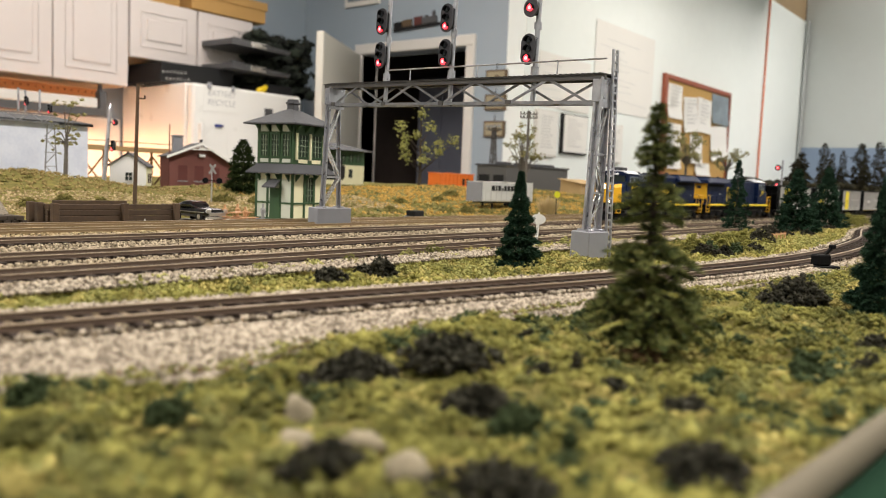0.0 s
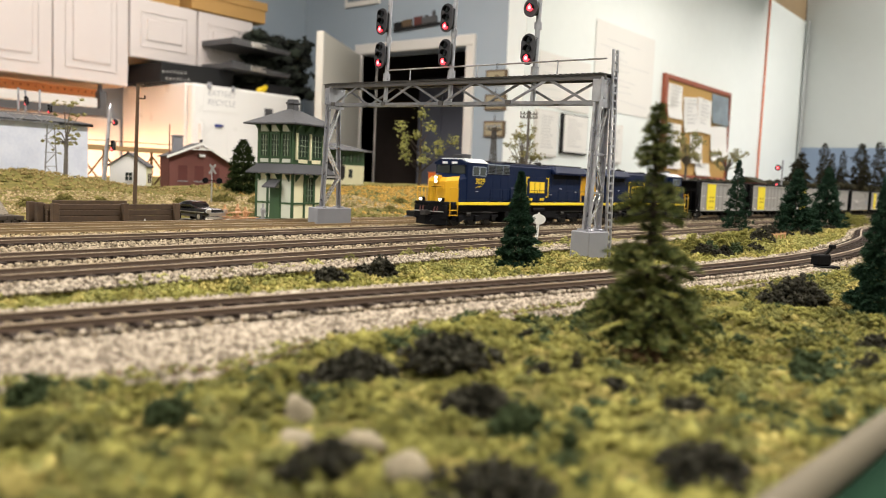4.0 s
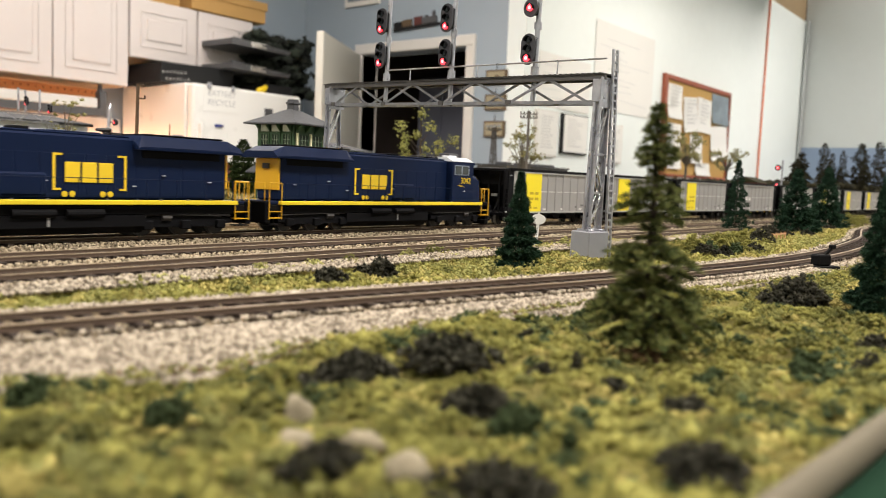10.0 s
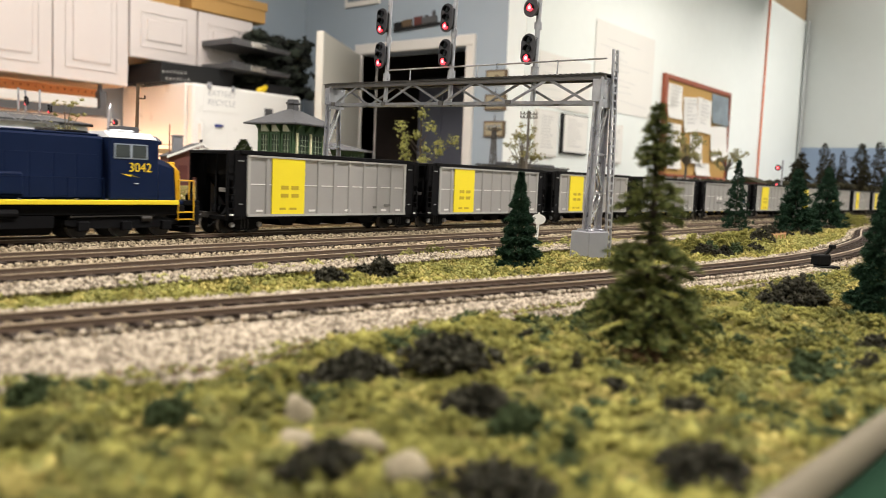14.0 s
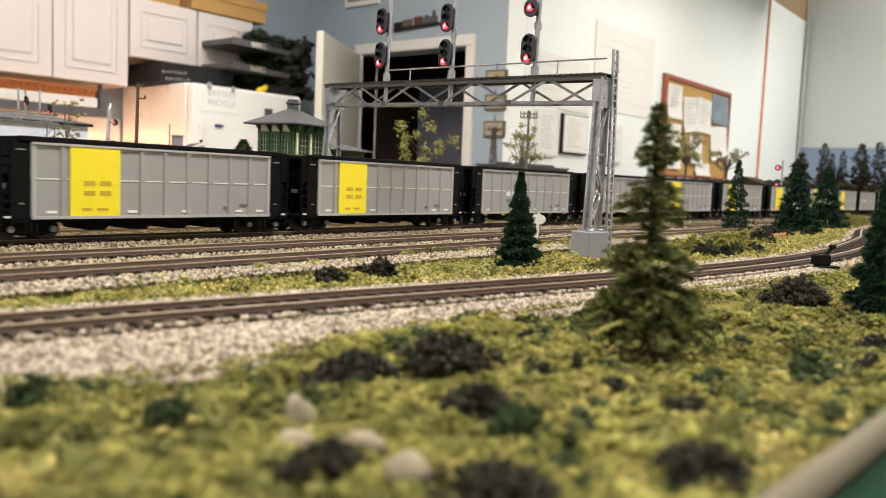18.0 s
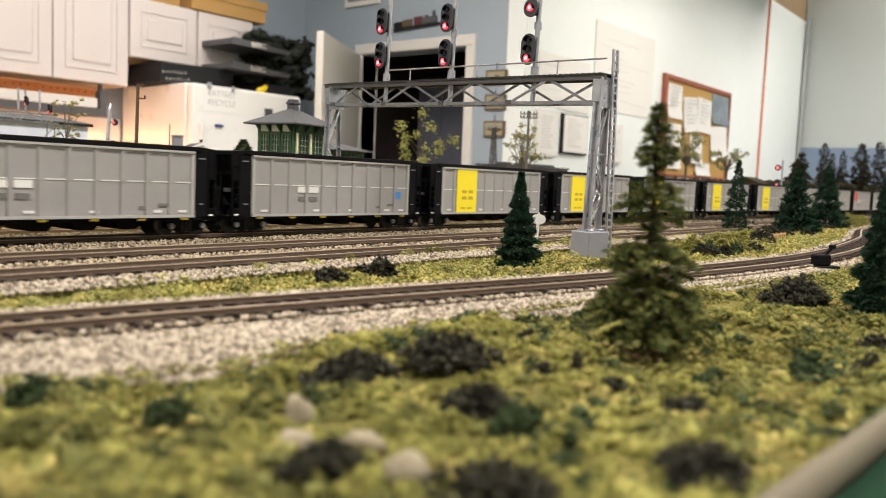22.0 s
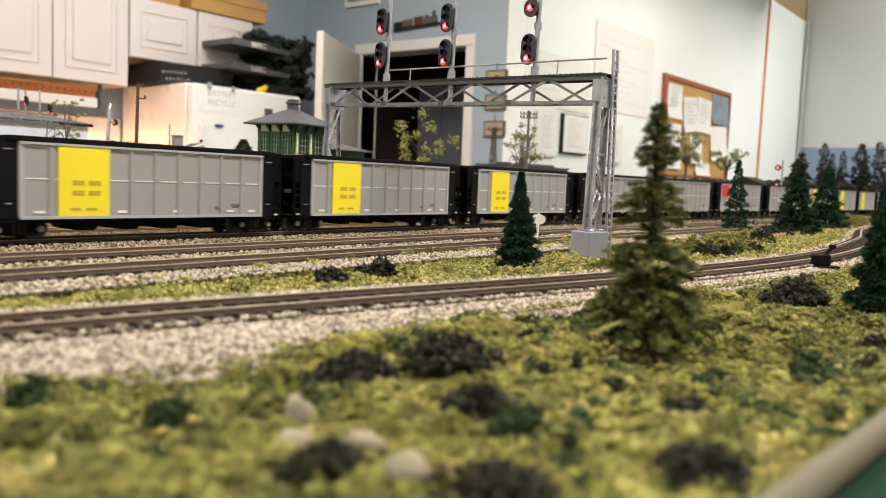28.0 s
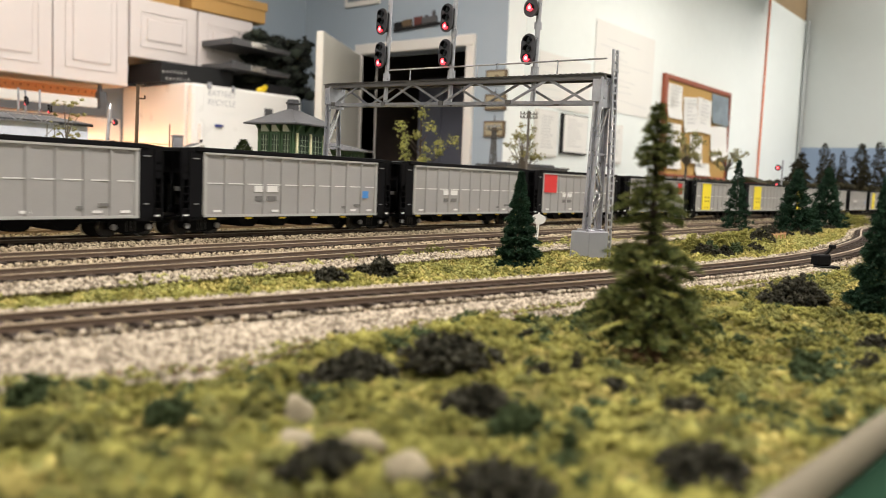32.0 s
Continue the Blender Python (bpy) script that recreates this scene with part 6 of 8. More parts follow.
def turf():
    """Loose foam over the ground, in a few colours."""
    rng = np.random.RandomState(11)
    beds = {"turf": ([], []), "turf_dark": ([], []), "turf_gold": ([], []), "turf_olive": ([], [])}
    fine = {"litter": ([], []), "turf_pale": ([], []), "turf": ([], []), "turf_dark": ([], []), "turf_gold": ([], []), "turf_olive": ([], [])}
    def put(store, x, y, r, gold=0.12, dark=-0.02, olive=0.30):
        # patches of colour
        n = noise.noise((x * 48, y * 48, 4.0)) * 1.3 + rng.uniform(-0.28, 0.28)
        m = noise.noise((x * 70 + 7, y * 70, 9.0)) * 1.2 + rng.uniform(-0.3, 0.3)
        k = "turf"
        if n > 0.55 - dark:
            k = "turf_dark"
        elif m > 0.62 - gold * 1.6:
            k = "turf_gold"
        elif n < -0.25 + olive * 0.5 - 0.15:
            k = "turf_olive"
        store[k][0].append((x, y, ground_z(x, y) + r * rng.uniform(0.0, 0.6)))
        store[k][1].append(r)
    # foreground
    for i in range(5200):
        x = 0.03 + 0.40 * rng.rand() ** 1.3
        ny = near_y(x) - shoulder(x) - 0.004 - 0.005 * noise.noise((x * 40, 2.0, 0))
        e = edge_y(x) + 0.002
        y = ny - (ny - e) * rng.rand()
        put(beds, x, y, rng.uniform(0.0008, 0.0018) * (0.8 + 1.3 * max(0, noise.noise((x * 60, y * 60, 3)))))
    for i in range(24000):
        x = 0.03 + 0.60 * rng.rand() ** 1.3
        ny = near_y(x) - shoulder(x) - 0.001 - 0.005 * noise.noise((x * 40, 2.0, 0))
        e = edge_y(x) + 0.001
        y = ny - (ny - e) * rng.rand() ** 0.9
        put(fine, x, y, rng.uniform(0.0004, 0.0010))
    for i in range(6000):
        x = 0.4 + 1.0 * rng.rand()
        y = near_y(x) - 0.030 - 0.12 * rng.rand()
        if y > edge_y(x):
            put(fine, x, y, rng.uniform(0.0010, 0.0020), 0.15)
    # hummocks: mats of foam heaped into soft mounds of one colour each
    kinds = ("turf", "turf", "turf", "turf_olive", "turf_olive", "turf_olive", "turf_gold", "turf_dark", "turf_dark")
    for i in range(520):
        x = 0.045 + 0.42 * rng.rand() ** 1.35
        ny = near_y(x) - shoulder(x) - 0.008
        e = edge_y(x) + 0.004
        y = ny - (ny - e) * rng.rand()
        R = rng.uniform(0.0022, 0.0048) * (1.0 + 0.5 * x)
        if any((x - qx) ** 2 + (y - qy) ** 2 < (R + 0.45 * qw) ** 2 or (0 < 0.4 * (x - qx) + 0.9 * (qy - y) < 0.014 and abs(0.9 * (x - qx) + 0.4 * (y - qy)) < 0.4 * qw and qw < 0.011) for qx, qy, qw in OPEN_SPOTS):
            continue
        H = R * rng.uniform(0.55, 1.0)
        k = kinds[rng.randint(len(kinds))]
        z0 = ground_z(x, y)
        stretch = rng.uniform(0.7, 1.5)
        for j in range(62):
            a, q = rng.uniform(0, 6.283), rng.rand() ** 0.5
            px, py = x + math.cos(a) * q * R * stretch, y + math.sin(a) * q * R / stretch
            zz = z0 + H * (1 - q * q) * rng.uniform(0.55, 1.0)
            kk = k if rng.rand() < 0.86 else kinds[rng.randint(len(kinds))]
            fine[kk][0].append((px, py, zz))
            fine[kk][1].append(R * rng.uniform(0.09, 0.19))
    # thinning scatter where the turf gives way to ballast
    for i in range(1500):
        x = 0.04 + 0.5 * rng.rand() ** 1.3
        ny = near_y(x) - shoulder(x) - 0.004 - 0.005 * noise.noise((x * 40, 2.0, 0))
        y = ny + 0.008 * rng.rand() ** 2.6 - 0.003
        k = ("turf", "turf_olive", "turf_olive", "turf_pale", "litter")[rng.randint(5)]
        fine[k][0].append((x, y, max(ground_z(x, y), -0.0045) + 0.0007))
        fine[k][1].append(rng.uniform(0.0003, 0.0008))
    for i in range(420):
        a, q = rng.uniform(0, 6.283), rng.rand() ** 0.6 * 0.0085
        x, y = 0.2065 + q * math.cos(a), -0.3240 + q * math.sin(a)
        fine["litter"][0].append((x, y, ground_z(x, y) + 0.0012 * (1 - q / 0.0085) + 0.0006))
        fine["litter"][1].append(rng.uniform(0.0004, 0.0010))
    # loose tufts along the verge between the tracks
    for i in range(260):
        x = 0.07 + 0.75 * rng.rand() ** 1.2
        y0 = near_y(x) + 0.026
        y1 = bend(x) - 0.152 + 0.022 * smooth(0.15, 0.42, x) - 0.03 * smooth(0.45, 0.8, x)
        if y1 <= y0:
            continue
        y = y0 + (y1 - y0) * rng.rand()
        R = rng.uniform(0.0020, 0.0050) * (1 + x)
        k = ("turf", "turf_pale", "turf_pale", "turf_olive", "turf_pale")[rng.randint(5)]
        z0 = ground_z(x, y)
        for j in range(44):
            a, q = rng.uniform(0, 6.283), rng.rand() ** 0.5
            fine[k][0].append((x + math.cos(a) * q * R * 1.3, y + math.sin(a) * q * R * 0.8, z0 + R * 0.95 * (1 - q * q) * rng.uniform(0.4, 1.0)))
            fine[k][1].append(R * rng.uniform(0.09, 0.18))
    # strip between the branch and the mains
    for i in range(15000):
        x = 0.06 + 1.1 * rng.rand() ** 1.3
        y0 = near_y(x) + 0.024 + 0.004 * noise.noise((x * 40, 5, 0))
        y1 = bend(x) - 0.157 + 0.028 * smooth(0.15, 0.42, x) + 0.008 * noise.noise((x * 35, 8, 0)) - 0.03 * smooth(0.45, 0.8, x)
        if y1 > y0:
            put(fine, x, y0 + (y1 - y0) * rng.rand(), rng.uniform(0.0006, 0.0017) * (1 + 0.9 * x), 0.32, -0.9, -0.2)
    # banks behind the yard
    for k in ("bank_gold", "bank_straw", "bank_olive"):
        fine[k] = ([], [])
    for i in range(26000):
        x = 0.2 + 1.9 * rng.rand()
        y = 0.155 + 0.5 * rng.rand() ** 0.9
        if 0.40 < x < 0.62 and y < 0.225:
            continue
        if (0.46 < x < 0.72 and y > 0.46) or (0.25 < x < 0.80 and 0.265 < y < 0.365 and rng.rand() < 0.75):
            continue
        n = noise.noise((x * 16, y * 16, 2.0)) + 0.6 * noise.noise((x * 50, y * 50, 6.0)) + rng.uniform(-0.3, 0.3)
        g = bump(x, y, 1.0, 0.34, 0.30, 0.16) * 0.9
        k = "bank_gold" if n + g * 1.5 - 0.35 * (x < 0.62) > 0.55 else "bank_straw" if n > -0.12 - 0.25 * (x < 0.6) else "bank_olive"
        if n < -0.72:
            k = "turf_dark"
        r = rng.uniform(0.0008, 0.0024) * (1.35 if k == "bank_olive" else 1.0)
        fine[k][0].append((x, y, ground_z(x, y) + r * rng.uniform(0.0, 0.5)))
        fine[k][1].append(r)
    for store in (beds, fine):
        for k, (c, r) in store.items():
            lab = {"litter": "red brown leaf litter", "turf_pale": "pale yellow green foam turf", "turf": "yellow green foam turf", "turf_dark": "dark green foam turf", "turf_gold": "golden foam turf", "turf_olive": "olive foam turf", "bank_gold": "orange gold foam turf", "bank_straw": "straw tan foam turf", "bank_olive": "olive brown foam turf"}[k]
            mound = store is beds
            o = new("ground_foam", clumps("ground_foam", c, r, M[k], squash=0.75, jitter=0.5, coarse=not mound, seed=len(c), fluff=14 if mound else 5 if k[:4] == "bank" else 8, fsize=0.40 if mound else 0.45 if k[:4] == "bank" else 0.46))
            tagged(o, lab + " scattered over the ground", "turf", kind="stuff")


M["turf_olive"] = mat("olive_foam", (0.225, 0.218, 0.074), 1.0, scale=90, color2=(0.098, 0.102, 0.034), isl=0.5, bump=0.0006, bump_scale=2500, spec=0.05)


def bush(x, y, w, h, dark=1):
    rng = random.Random(int(x * 1e4) + int(-y * 1e4))
    lab = ("deep green foam bush on the turf", "charcoal foam bush on the turf", "yellow olive foam bush on the turf", "dull olive foam lump on the turf", "olive brown foam bush on the bank")[dark]
    b = thing("bush", pose(x, y, on_ground(x, y)), lab, "bush", "foam bushes")
    if dark == 1:
        w, h = w * 1.3, h * 0.95
    if dark < 2 and x < 0.2 and w < 0.0145:
        w, h = w * 1.15, h * 1.2
    n = int(60 + 11000 * w)
    hubs = [(rng.uniform(-0.5, 0.5), rng.uniform(-0.5, 0.5), rng.uniform(0.65, 1.0)) for k in range(4)]
    c, r = [], []
    for i in range(n):
        hu, hv, hh = hubs[i % 4]
        a, q = rng.uniform(0, 6.283), rng.random() ** 0.6
        u, v = math.cos(a) * q, math.sin(a) * q
        c.append(((0.62 * u + 0.55 * hu) * w * 0.52, (0.62 * v + 0.55 * hv) * w * 0.40, h * (0.05 + 0.80 * hh * rng.random() * (1 - q * q * 0.8))))
        r.append(min(0.0012, rng.uniform(0.035, 0.09) * min(w, 1.6 * h)))
    part("foam", clumps("foam", c, r, M[("turf_dark", "bush_black", "turf", "turf_olive", "bank_olive")[dark]], squash=0.85, jitter=0.45, coarse=True, seed=n, fluff=14, fsize=0.55), None, b)
    return b


BUSHES = [(0.121, -0.297, 0.0225, 0.0105, 1), (0.1508, -0.3018, 0.026, 0.0098, 1), (0.15, -0.2639, 0.0037, 0.0032, 1), (0.2600, -0.1793, 0.0150, 0.0150, 1), (0.2634, -0.1675, 0.012, 0.008, 1),
          (0.2240, -0.1827, 0.0200, 0.0105, 1), (0.1198, -0.3286, 0.0165, 0.007, 1), (0.1568, -0.3221, 0.0076, 0.0042, 1), (0.1625, -0.3273, 0.0038, 0.0055, 1), (0.158, -0.3392, 0.0072, 0.005, 1),
          (0.1546, -0.3571, 0.011, 0.0056, 1), (0.1938, -0.3462, 0.0157, 0.0078, 0), (0.2147, -0.3628, 0.0134, 0.0087, 0), (0.343, -0.3264, 0.0310, 0.0160, 1), (0.2698, -0.3686, 0.0134, 0.0072, 1)]
BUSHES_2 = [(0.2318, -0.3749, 0.0116, 0.0055, 1), (0.1154, -0.3413, 0.011, 0.0067, 0), (0.0897, -0.3540, 0.0230, 0.0085, 1), (0.0755, -0.3350, 0.0105, 0.0054, 1), (0.1150, -0.3740, 0.0175, 0.0076, 1),
            (0.0694, -0.2684, 0.0097, 0.0066, 0), (0.0799, -0.2945, 0.0092, 0.0055, 0), (0.0739, -0.3116, 0.0069, 0.005, 1), (0.2484, -0.319, 0.0071, 0.008, 0), (0.1894, -0.2976, 0.0062, 0.0042, 1),
            (0.2249, -0.3703, 0.0071, 0.003, 1), (0.5166, -0.2363, 0.0157, 0.0122, 1), (0.560, -0.2316, 0.0224, 0.0131, 0), (0.55, -0.2137, 0.0231, 0.0135, 0), (0.1158, -0.352, 0.0046, 0.0046, 0)]


BANK_BUSHES = [(0.335, 0.30, 0.030, 0.010), (0.375, 0.31, 0.026, 0.011), (0.405, 0.30, 0.022, 0.008), (0.50, 0.32, 0.020, 0.008), (0.560, 0.33, 0.030, 0.011), (0.592, 0.315, 0.026, 0.010), (0.628, 0.31, 0.022, 0.008), (0.82, 0.30, 0.030, 0.010), (0.735, 0.24, 0.024, 0.009), (0.80, 0.205, 0.028, 0.010), (0.835, 0.20, 0.030, 0.012), (0.868, 0.195, 0.026, 0.010), (0.90, 0.30, 0.030, 0.011), (0.97, 0.33, 0.034, 0.011), (1.06, 0.31, 0.030, 0.010)]
BUSHES_3 = [(0.0715, -0.3157, 0.0170, 0.0062, 3), (0.0631, -0.2816, 0.0140, 0.0060, 3), (0.671, -0.208, 0.022, 0.011, 1), (0.869, -0.156, 0.034, 0.013, 1), (0.960, -0.1707, 0.036, 0.014, 1), (0.577, -0.197, 0.024, 0.010, 2), (0.6, -0.214, 0.022, 0.008, 2), (0.689, -0.186, 0.026, 0.012, 2), (0.852, -0.182, 0.024, 0.010, 1), (1.068, -0.172, 0.030, 0.014, 1),
            (0.74, -0.178, 0.026, 0.010, 2), (0.5742, -0.2152, 0.044, 0.020, 2), (0.540, -0.2080, 0.034, 0.018, 2), (0.5269, -0.2215, 0.020, 0.012, 1), (0.694, -0.2051, 0.026, 0.018, 1), (0.5968, -0.2316, 0.018, 0.010, 1), (0.8349, -0.1713, 0.030, 0.018, 1), (0.760, -0.172, 0.030, 0.013, 2), (0.800, -0.165, 0.026, 0.012, 2), (0.640, -0.206, 0.030, 0.015, 2), (0.9275, -0.1746, 0.036, 0.017, 1), (0.8698, -0.2005, 0.022, 0.012, 1), (1.286, -0.1495, 0.060, 0.022, 2), (1.360, -0.150, 0.050, 0.018, 2), (0.345, -0.312, 0.016, 0.009, 2), (0.372, -0.318, 0.018, 0.009, 2), (0.205, -0.203, 0.014, 0.006, 2), (0.180, -0.196, 0.012, 0.005, 2), (0.295, -0.196, 0.012, 0.006, 2), (0.372, -0.185, 0.016, 0.006, 2), (0.325, -0.198, 0.010, 0.005, 2)]


ROCKS = [(0.0965, -0.3085, 0.0056, 0.0088), (0.0815, -0.3240, 0.0080, 0.0042), (0.0862, -0.3335, 0.0070, 0.0040), (0.0835, -0.3445, 0.0080, 0.0056), (0.1318, -0.3739, 0.0018, 0.0022), (0.3288, -0.3448, 0.0150, 0.0040)]
OPEN_SPOTS = [b[:3] for b in BUSHES + BUSHES_2 + BUSHES_3 if b[4] < 2] + [q[:3] for q in ROCKS]


def rock(x, y, w, h, seed):
    rng = np.random.RandomState(seed)
    bv, bf = ico()[1]
    v = bv * (1 + 0.25 * rng.uniform(-1, 1, (len(bv), 1))) * np.array([w / 2, w / 2.6, h / 2])
    o = new("rock", raw_mesh("rock", v, bf, M["stone"]))
    o.matrix_world = pose(x, y, on_ground(x, y) + h * 0.22, rz=rng.uniform(0, 360), rx=rng.uniform(-15, 15))
    return tagged(o, "pale tan stone half sunk in the turf", "rock", "rocks")


M["stone"] = mat("tan_stone", (0.36, 0.31, 0.21), 0.95, scale=250, color2=(0.10, 0.08, 0.05), bump=0.0004, bump_scale=900)


def needle_quads(p, out, s, rng, width=0.10):
    """Flat slim needles from points p along out, s long."""
    out = out / np.linalg.norm(out, axis=1)[:, None]
    cr = np.cross(out, rng.normal(size=p.shape))
    cr /= np.linalg.norm(cr, axis=1)[:, None] + 1e-9
    s = s[:, None]
    return np.stack([p - cr * s * width, p + cr * s * width, p + out * s + cr * s * width * 0.35, p + out * s - cr * s * width * 0.35], 1)


# height on the trunk and reach of each whorl of boughs, as shares of height and half width
WHORLS = [(0.075, 0.50), (0.11, 0.80), (0.15, 1.02), (0.19, 1.02), (0.235, 0.94), (0.275, 0.80), (0.315, 0.50), (0.355, 0.74), (0.395, 0.78), (0.435, 0.66), (0.475, 0.20),
          (0.515, 0.18), (0.555, 0.52), (0.595, 0.58), (0.635, 0.52), (0.675, 0.40), (0.705, 0.10), (0.735, 0.07), (0.765, 0.28), (0.795, 0.33), (0.825, 0.29), (0.855, 0.22), (0.885, 0.19), (0.912, 0.15), (0.94, 0.10), (0.962, 0.06), (0.982, 0.03)]


def conifer(x, y, h, w, material, label, seed, lean=(0, 0), needles=105):
    """Trunk, and whorls of drooping boughs feathered with needles, in separate tiers."""
    rng = np.random.RandomState(seed)
    t = thing("conifer", pose(x, y, on_ground(x, y)), label, "tree", "conifers")
    part("trunk", G().tube((0, 0, -0.001), (lean[0] * 0.5 * h, lean[1] * 0.5 * h, h * 0.5), h * 0.022, h * 0.015, n=7).tube((lean[0] * 0.5 * h, lean[1] * 0.5 * h, h * 0.5), (lean[0] * h, lean[1] * h, h * 0.98), h * 0.015, h * 0.004, n=7), M["trunk"], t, "dark bark trunk")
    vs, limbs = [], G()
    for u, reach in WHORLS:
        n = 8 if u > 0.9 else 10
        a0 = rng.uniform(0, 6.283)
        for k in range(n):
            a = a0 + 6.283 * k / n + rng.uniform(-0.25, 0.25)
            L = w / 2 * reach * rng.uniform(0.72, 1.12)
            zc = h * (u + rng.uniform(-0.012, 0.012))
            d = np.array([math.cos(a), math.sin(a), 0.0])
            side = np.array([-d[1], d[0], 0.0])
            root = np.array([lean[0] * zc, lean[1] * zc, zc])
            rise, sag = 0.10 * L, L * (0.34 - 0.20 * u)
            spine = lambda q: root + np.outer(q * L, d) + np.outer(rise * np.sin(q * 2.2) - sag * q ** 1.8, (0, 0, 1))
            pts = spine(np.array([0.0, 0.5, 1.0]))
            limbs.tube(tuple(pts[0]), tuple(pts[1]), h * 0.006, h * 0.004, n=4, caps=False).tube(tuple(pts[1]), tuple(pts[2]), h * 0.004, h * 0.0015, n=4, caps=False)
            m = int(needles * (0.35 + 0.65 * min(1.0, reach)))
            # feathered: needles along the spine and along short side twigs that slant forward
            q = 0.10 + 0.90 * rng.rand(m) ** 0.8
            sd = rng.choice([-1.0, 1.0], m)
            off = np.where(rng.rand(m) < 0.45, 0.0, rng.rand(m)) * (0.27 * L * (1.08 - q) + 0.006 * w)
            p = spine(q) + np.outer(off * 0.55, d) + np.outer(sd * off, side)
            p[:, 2] -= off * 0.12
            out = np.outer(rng.uniform(0.5, 1.0, m), d) + np.outer(sd * rng.uniform(0.2, 0.9, m), side) + np.outer(rng.uniform(-0.30, 0.50, m), (0, 0, 1))
            s = rng.uniform(0.6, 1.25, m) * h * 0.034 * (0.50 + 0.50 * min(1.0, reach + 0.2))
            vs.append(needle_quads(p, out, s, rng, 0.135))
    v = np.concatenate(vs).reshape(-1, 3)
    f = np.arange(len(v)).reshape(-1, 4)
    tagged(part("limb_wire", limbs, M["trunk"], t), kind="stuff")
    tagged(part("needles", raw_mesh("needles", v, f, material), None, t), kind="stuff")
    return t


def foam_conifer(x, y, h, w, material, label, seed, z=None, lumps=1000, ragged=0.0, taper=0.85):
    """A narrow bottle-brush tree: short bristly tufts in ragged whorls on a wire trunk."""
    rng = np.random.RandomState(seed)
    t = thing("conifer", pose(x, y, on_ground(x, y) if z is None else z), label, "tree", "conifers")
    part("trunk", G().tube((0, 0, -0.002), (0, 0, h * 0.97), h * 0.014, h * 0.004, n=6), M["trunk"], t)
    n = lumps
    u = rng.rand(n) ** 1.15
    a = rng.uniform(0, 6.283, n)
    tier = np.sin(u * 46.0 + 1.5 * np.sin(u * 9 + seed) + 0.8 * np.sin(2 * a + seed))
    shape = 0.74 + 0.30 * tier * (1 - 0.5 * u) + ragged * np.sin(u * 17 + seed * 2.1) + 0.13 * np.sin(3 * a + seed + 5 * u)
    env = w / 2 * (1 - u) ** taper * np.maximum(0.25, shape) + w * 0.010
    rad = env * (0.30 + 0.70 * rng.rand(n) ** 0.5)
    c = np.stack([np.cos(a) * rad, np.sin(a) * rad, h * (0.03 + 0.94 * u) - rad * 0.22], -1)
    r = w * rng.uniform(0.014, 0.030, n) * (1.15 - 0.5 * u)
    tagged(part("crown", clumps("crown", c, r, material, squash=0.7, jitter=0.6, coarse=True, seed=seed, fluff=3, fsize=1.0), None, t), kind="stuff")
    k = 9
    p = np.repeat(c, k, 0) + rng.normal(size=(n * k, 3)) * w * 0.010
    o = np.repeat(np.stack([np.cos(a), np.sin(a), np.full(n, -0.05)], -1), k, 0) + rng.normal(size=(n * k, 3)) * 0.55
    s = np.repeat(w * 0.085 * (1.1 - 0.55 * u), k) * rng.uniform(0.5, 1.2, n * k)
    v = needle_quads(p, o, s, rng, 0.12).reshape(-1, 3)
    tagged(part("bristles", raw_mesh("bristles", v, np.arange(len(v)).reshape(-1, 4), material), None, t), kind="stuff")
    return t


def leafy_tree(x, y, h, spread, material, label, seed, twigs=16, leaf=0.11, bare=0.35, z=None, density=22, trunk="trunk_grey", puffs=()):
    """Forked trunk with separate puffs of leaves."""
    rng = random.Random(seed)
    t = thing("deciduous_tree", pose(x, y, on_ground(x, y) if z is None else z), label, "tree", "broadleaf trees")
    g = G()
    fork = h * bare
    g.tube((0, 0, -0.002), (0.01 * h, 0, fork), h * 0.030, h * 0.022, n=7)
    c, r = [], []
    if puffs:
        g.tube((0.01 * h, 0, fork), (0.0, 0, h * 0.6), h * 0.022, h * 0.012, n=6).tube((0, 0, h * 0.6), (0, 0, h * 0.97), h * 0.012, h * 0.004, n=6)
    for side, up in puffs:
        dp = rng.uniform(-0.2, 0.2)
        tip = Vector(((0.61 * side + 0.79 * dp) * h, (-0.79 * side + 0.61 * dp) * h, up * h * 0.97))
        low = Vector((0.0, 0, max(fork, up * h * 0.97 - (abs(side) + 0.12) * h * 0.8)))
        g.tube(low, tip, h * 0.008, h * 0.003, n=5, caps=False)
        for j in range(density):
            c.append(tuple(tip + Vector([rng.gauss(0, leaf * h * 0.55), rng.gauss(0, leaf * h * 0.55), rng.gauss(0, leaf * h * 0.55)])))
            r.append(leaf * h * rng.uniform(0.12, 0.26))
    for i in range(0 if puffs else twigs):
        a = 6.283 * i / twigs + rng.uniform(-0.4, 0.4)
        top = rng.uniform(0.42, 1.0) * h
        rad = spread / 2 * rng.uniform(0.35, 1.0) * (1.15 - 0.5 * (top / h - 0.5))
        mid = Vector((math.cos(a) * rad * 0.45, math.sin(a) * rad * 0.45, fork + (top - fork) * 0.55))
        tip = Vector((math.cos(a) * rad, math.sin(a) * rad, top * 0.94))
        s = Vector((0.01 * h, 0, fork * rng.uniform(0.85, 1.1)))
        g.tube(s, mid, h * 0.012, h * 0.008, n=5, caps=False).tube(mid, tip, h * 0.008, h * 0.003, n=5, caps=False)
        for j in range(density):
            p = tip + Vector([rng.gauss(0, leaf * h * 0.5), rng.gauss(0, leaf * h * 0.5), rng.gauss(0, leaf * h * 0.38)])
            c.append(tuple(p))
            r.append(leaf * h * rng.uniform(0.12, 0.26))
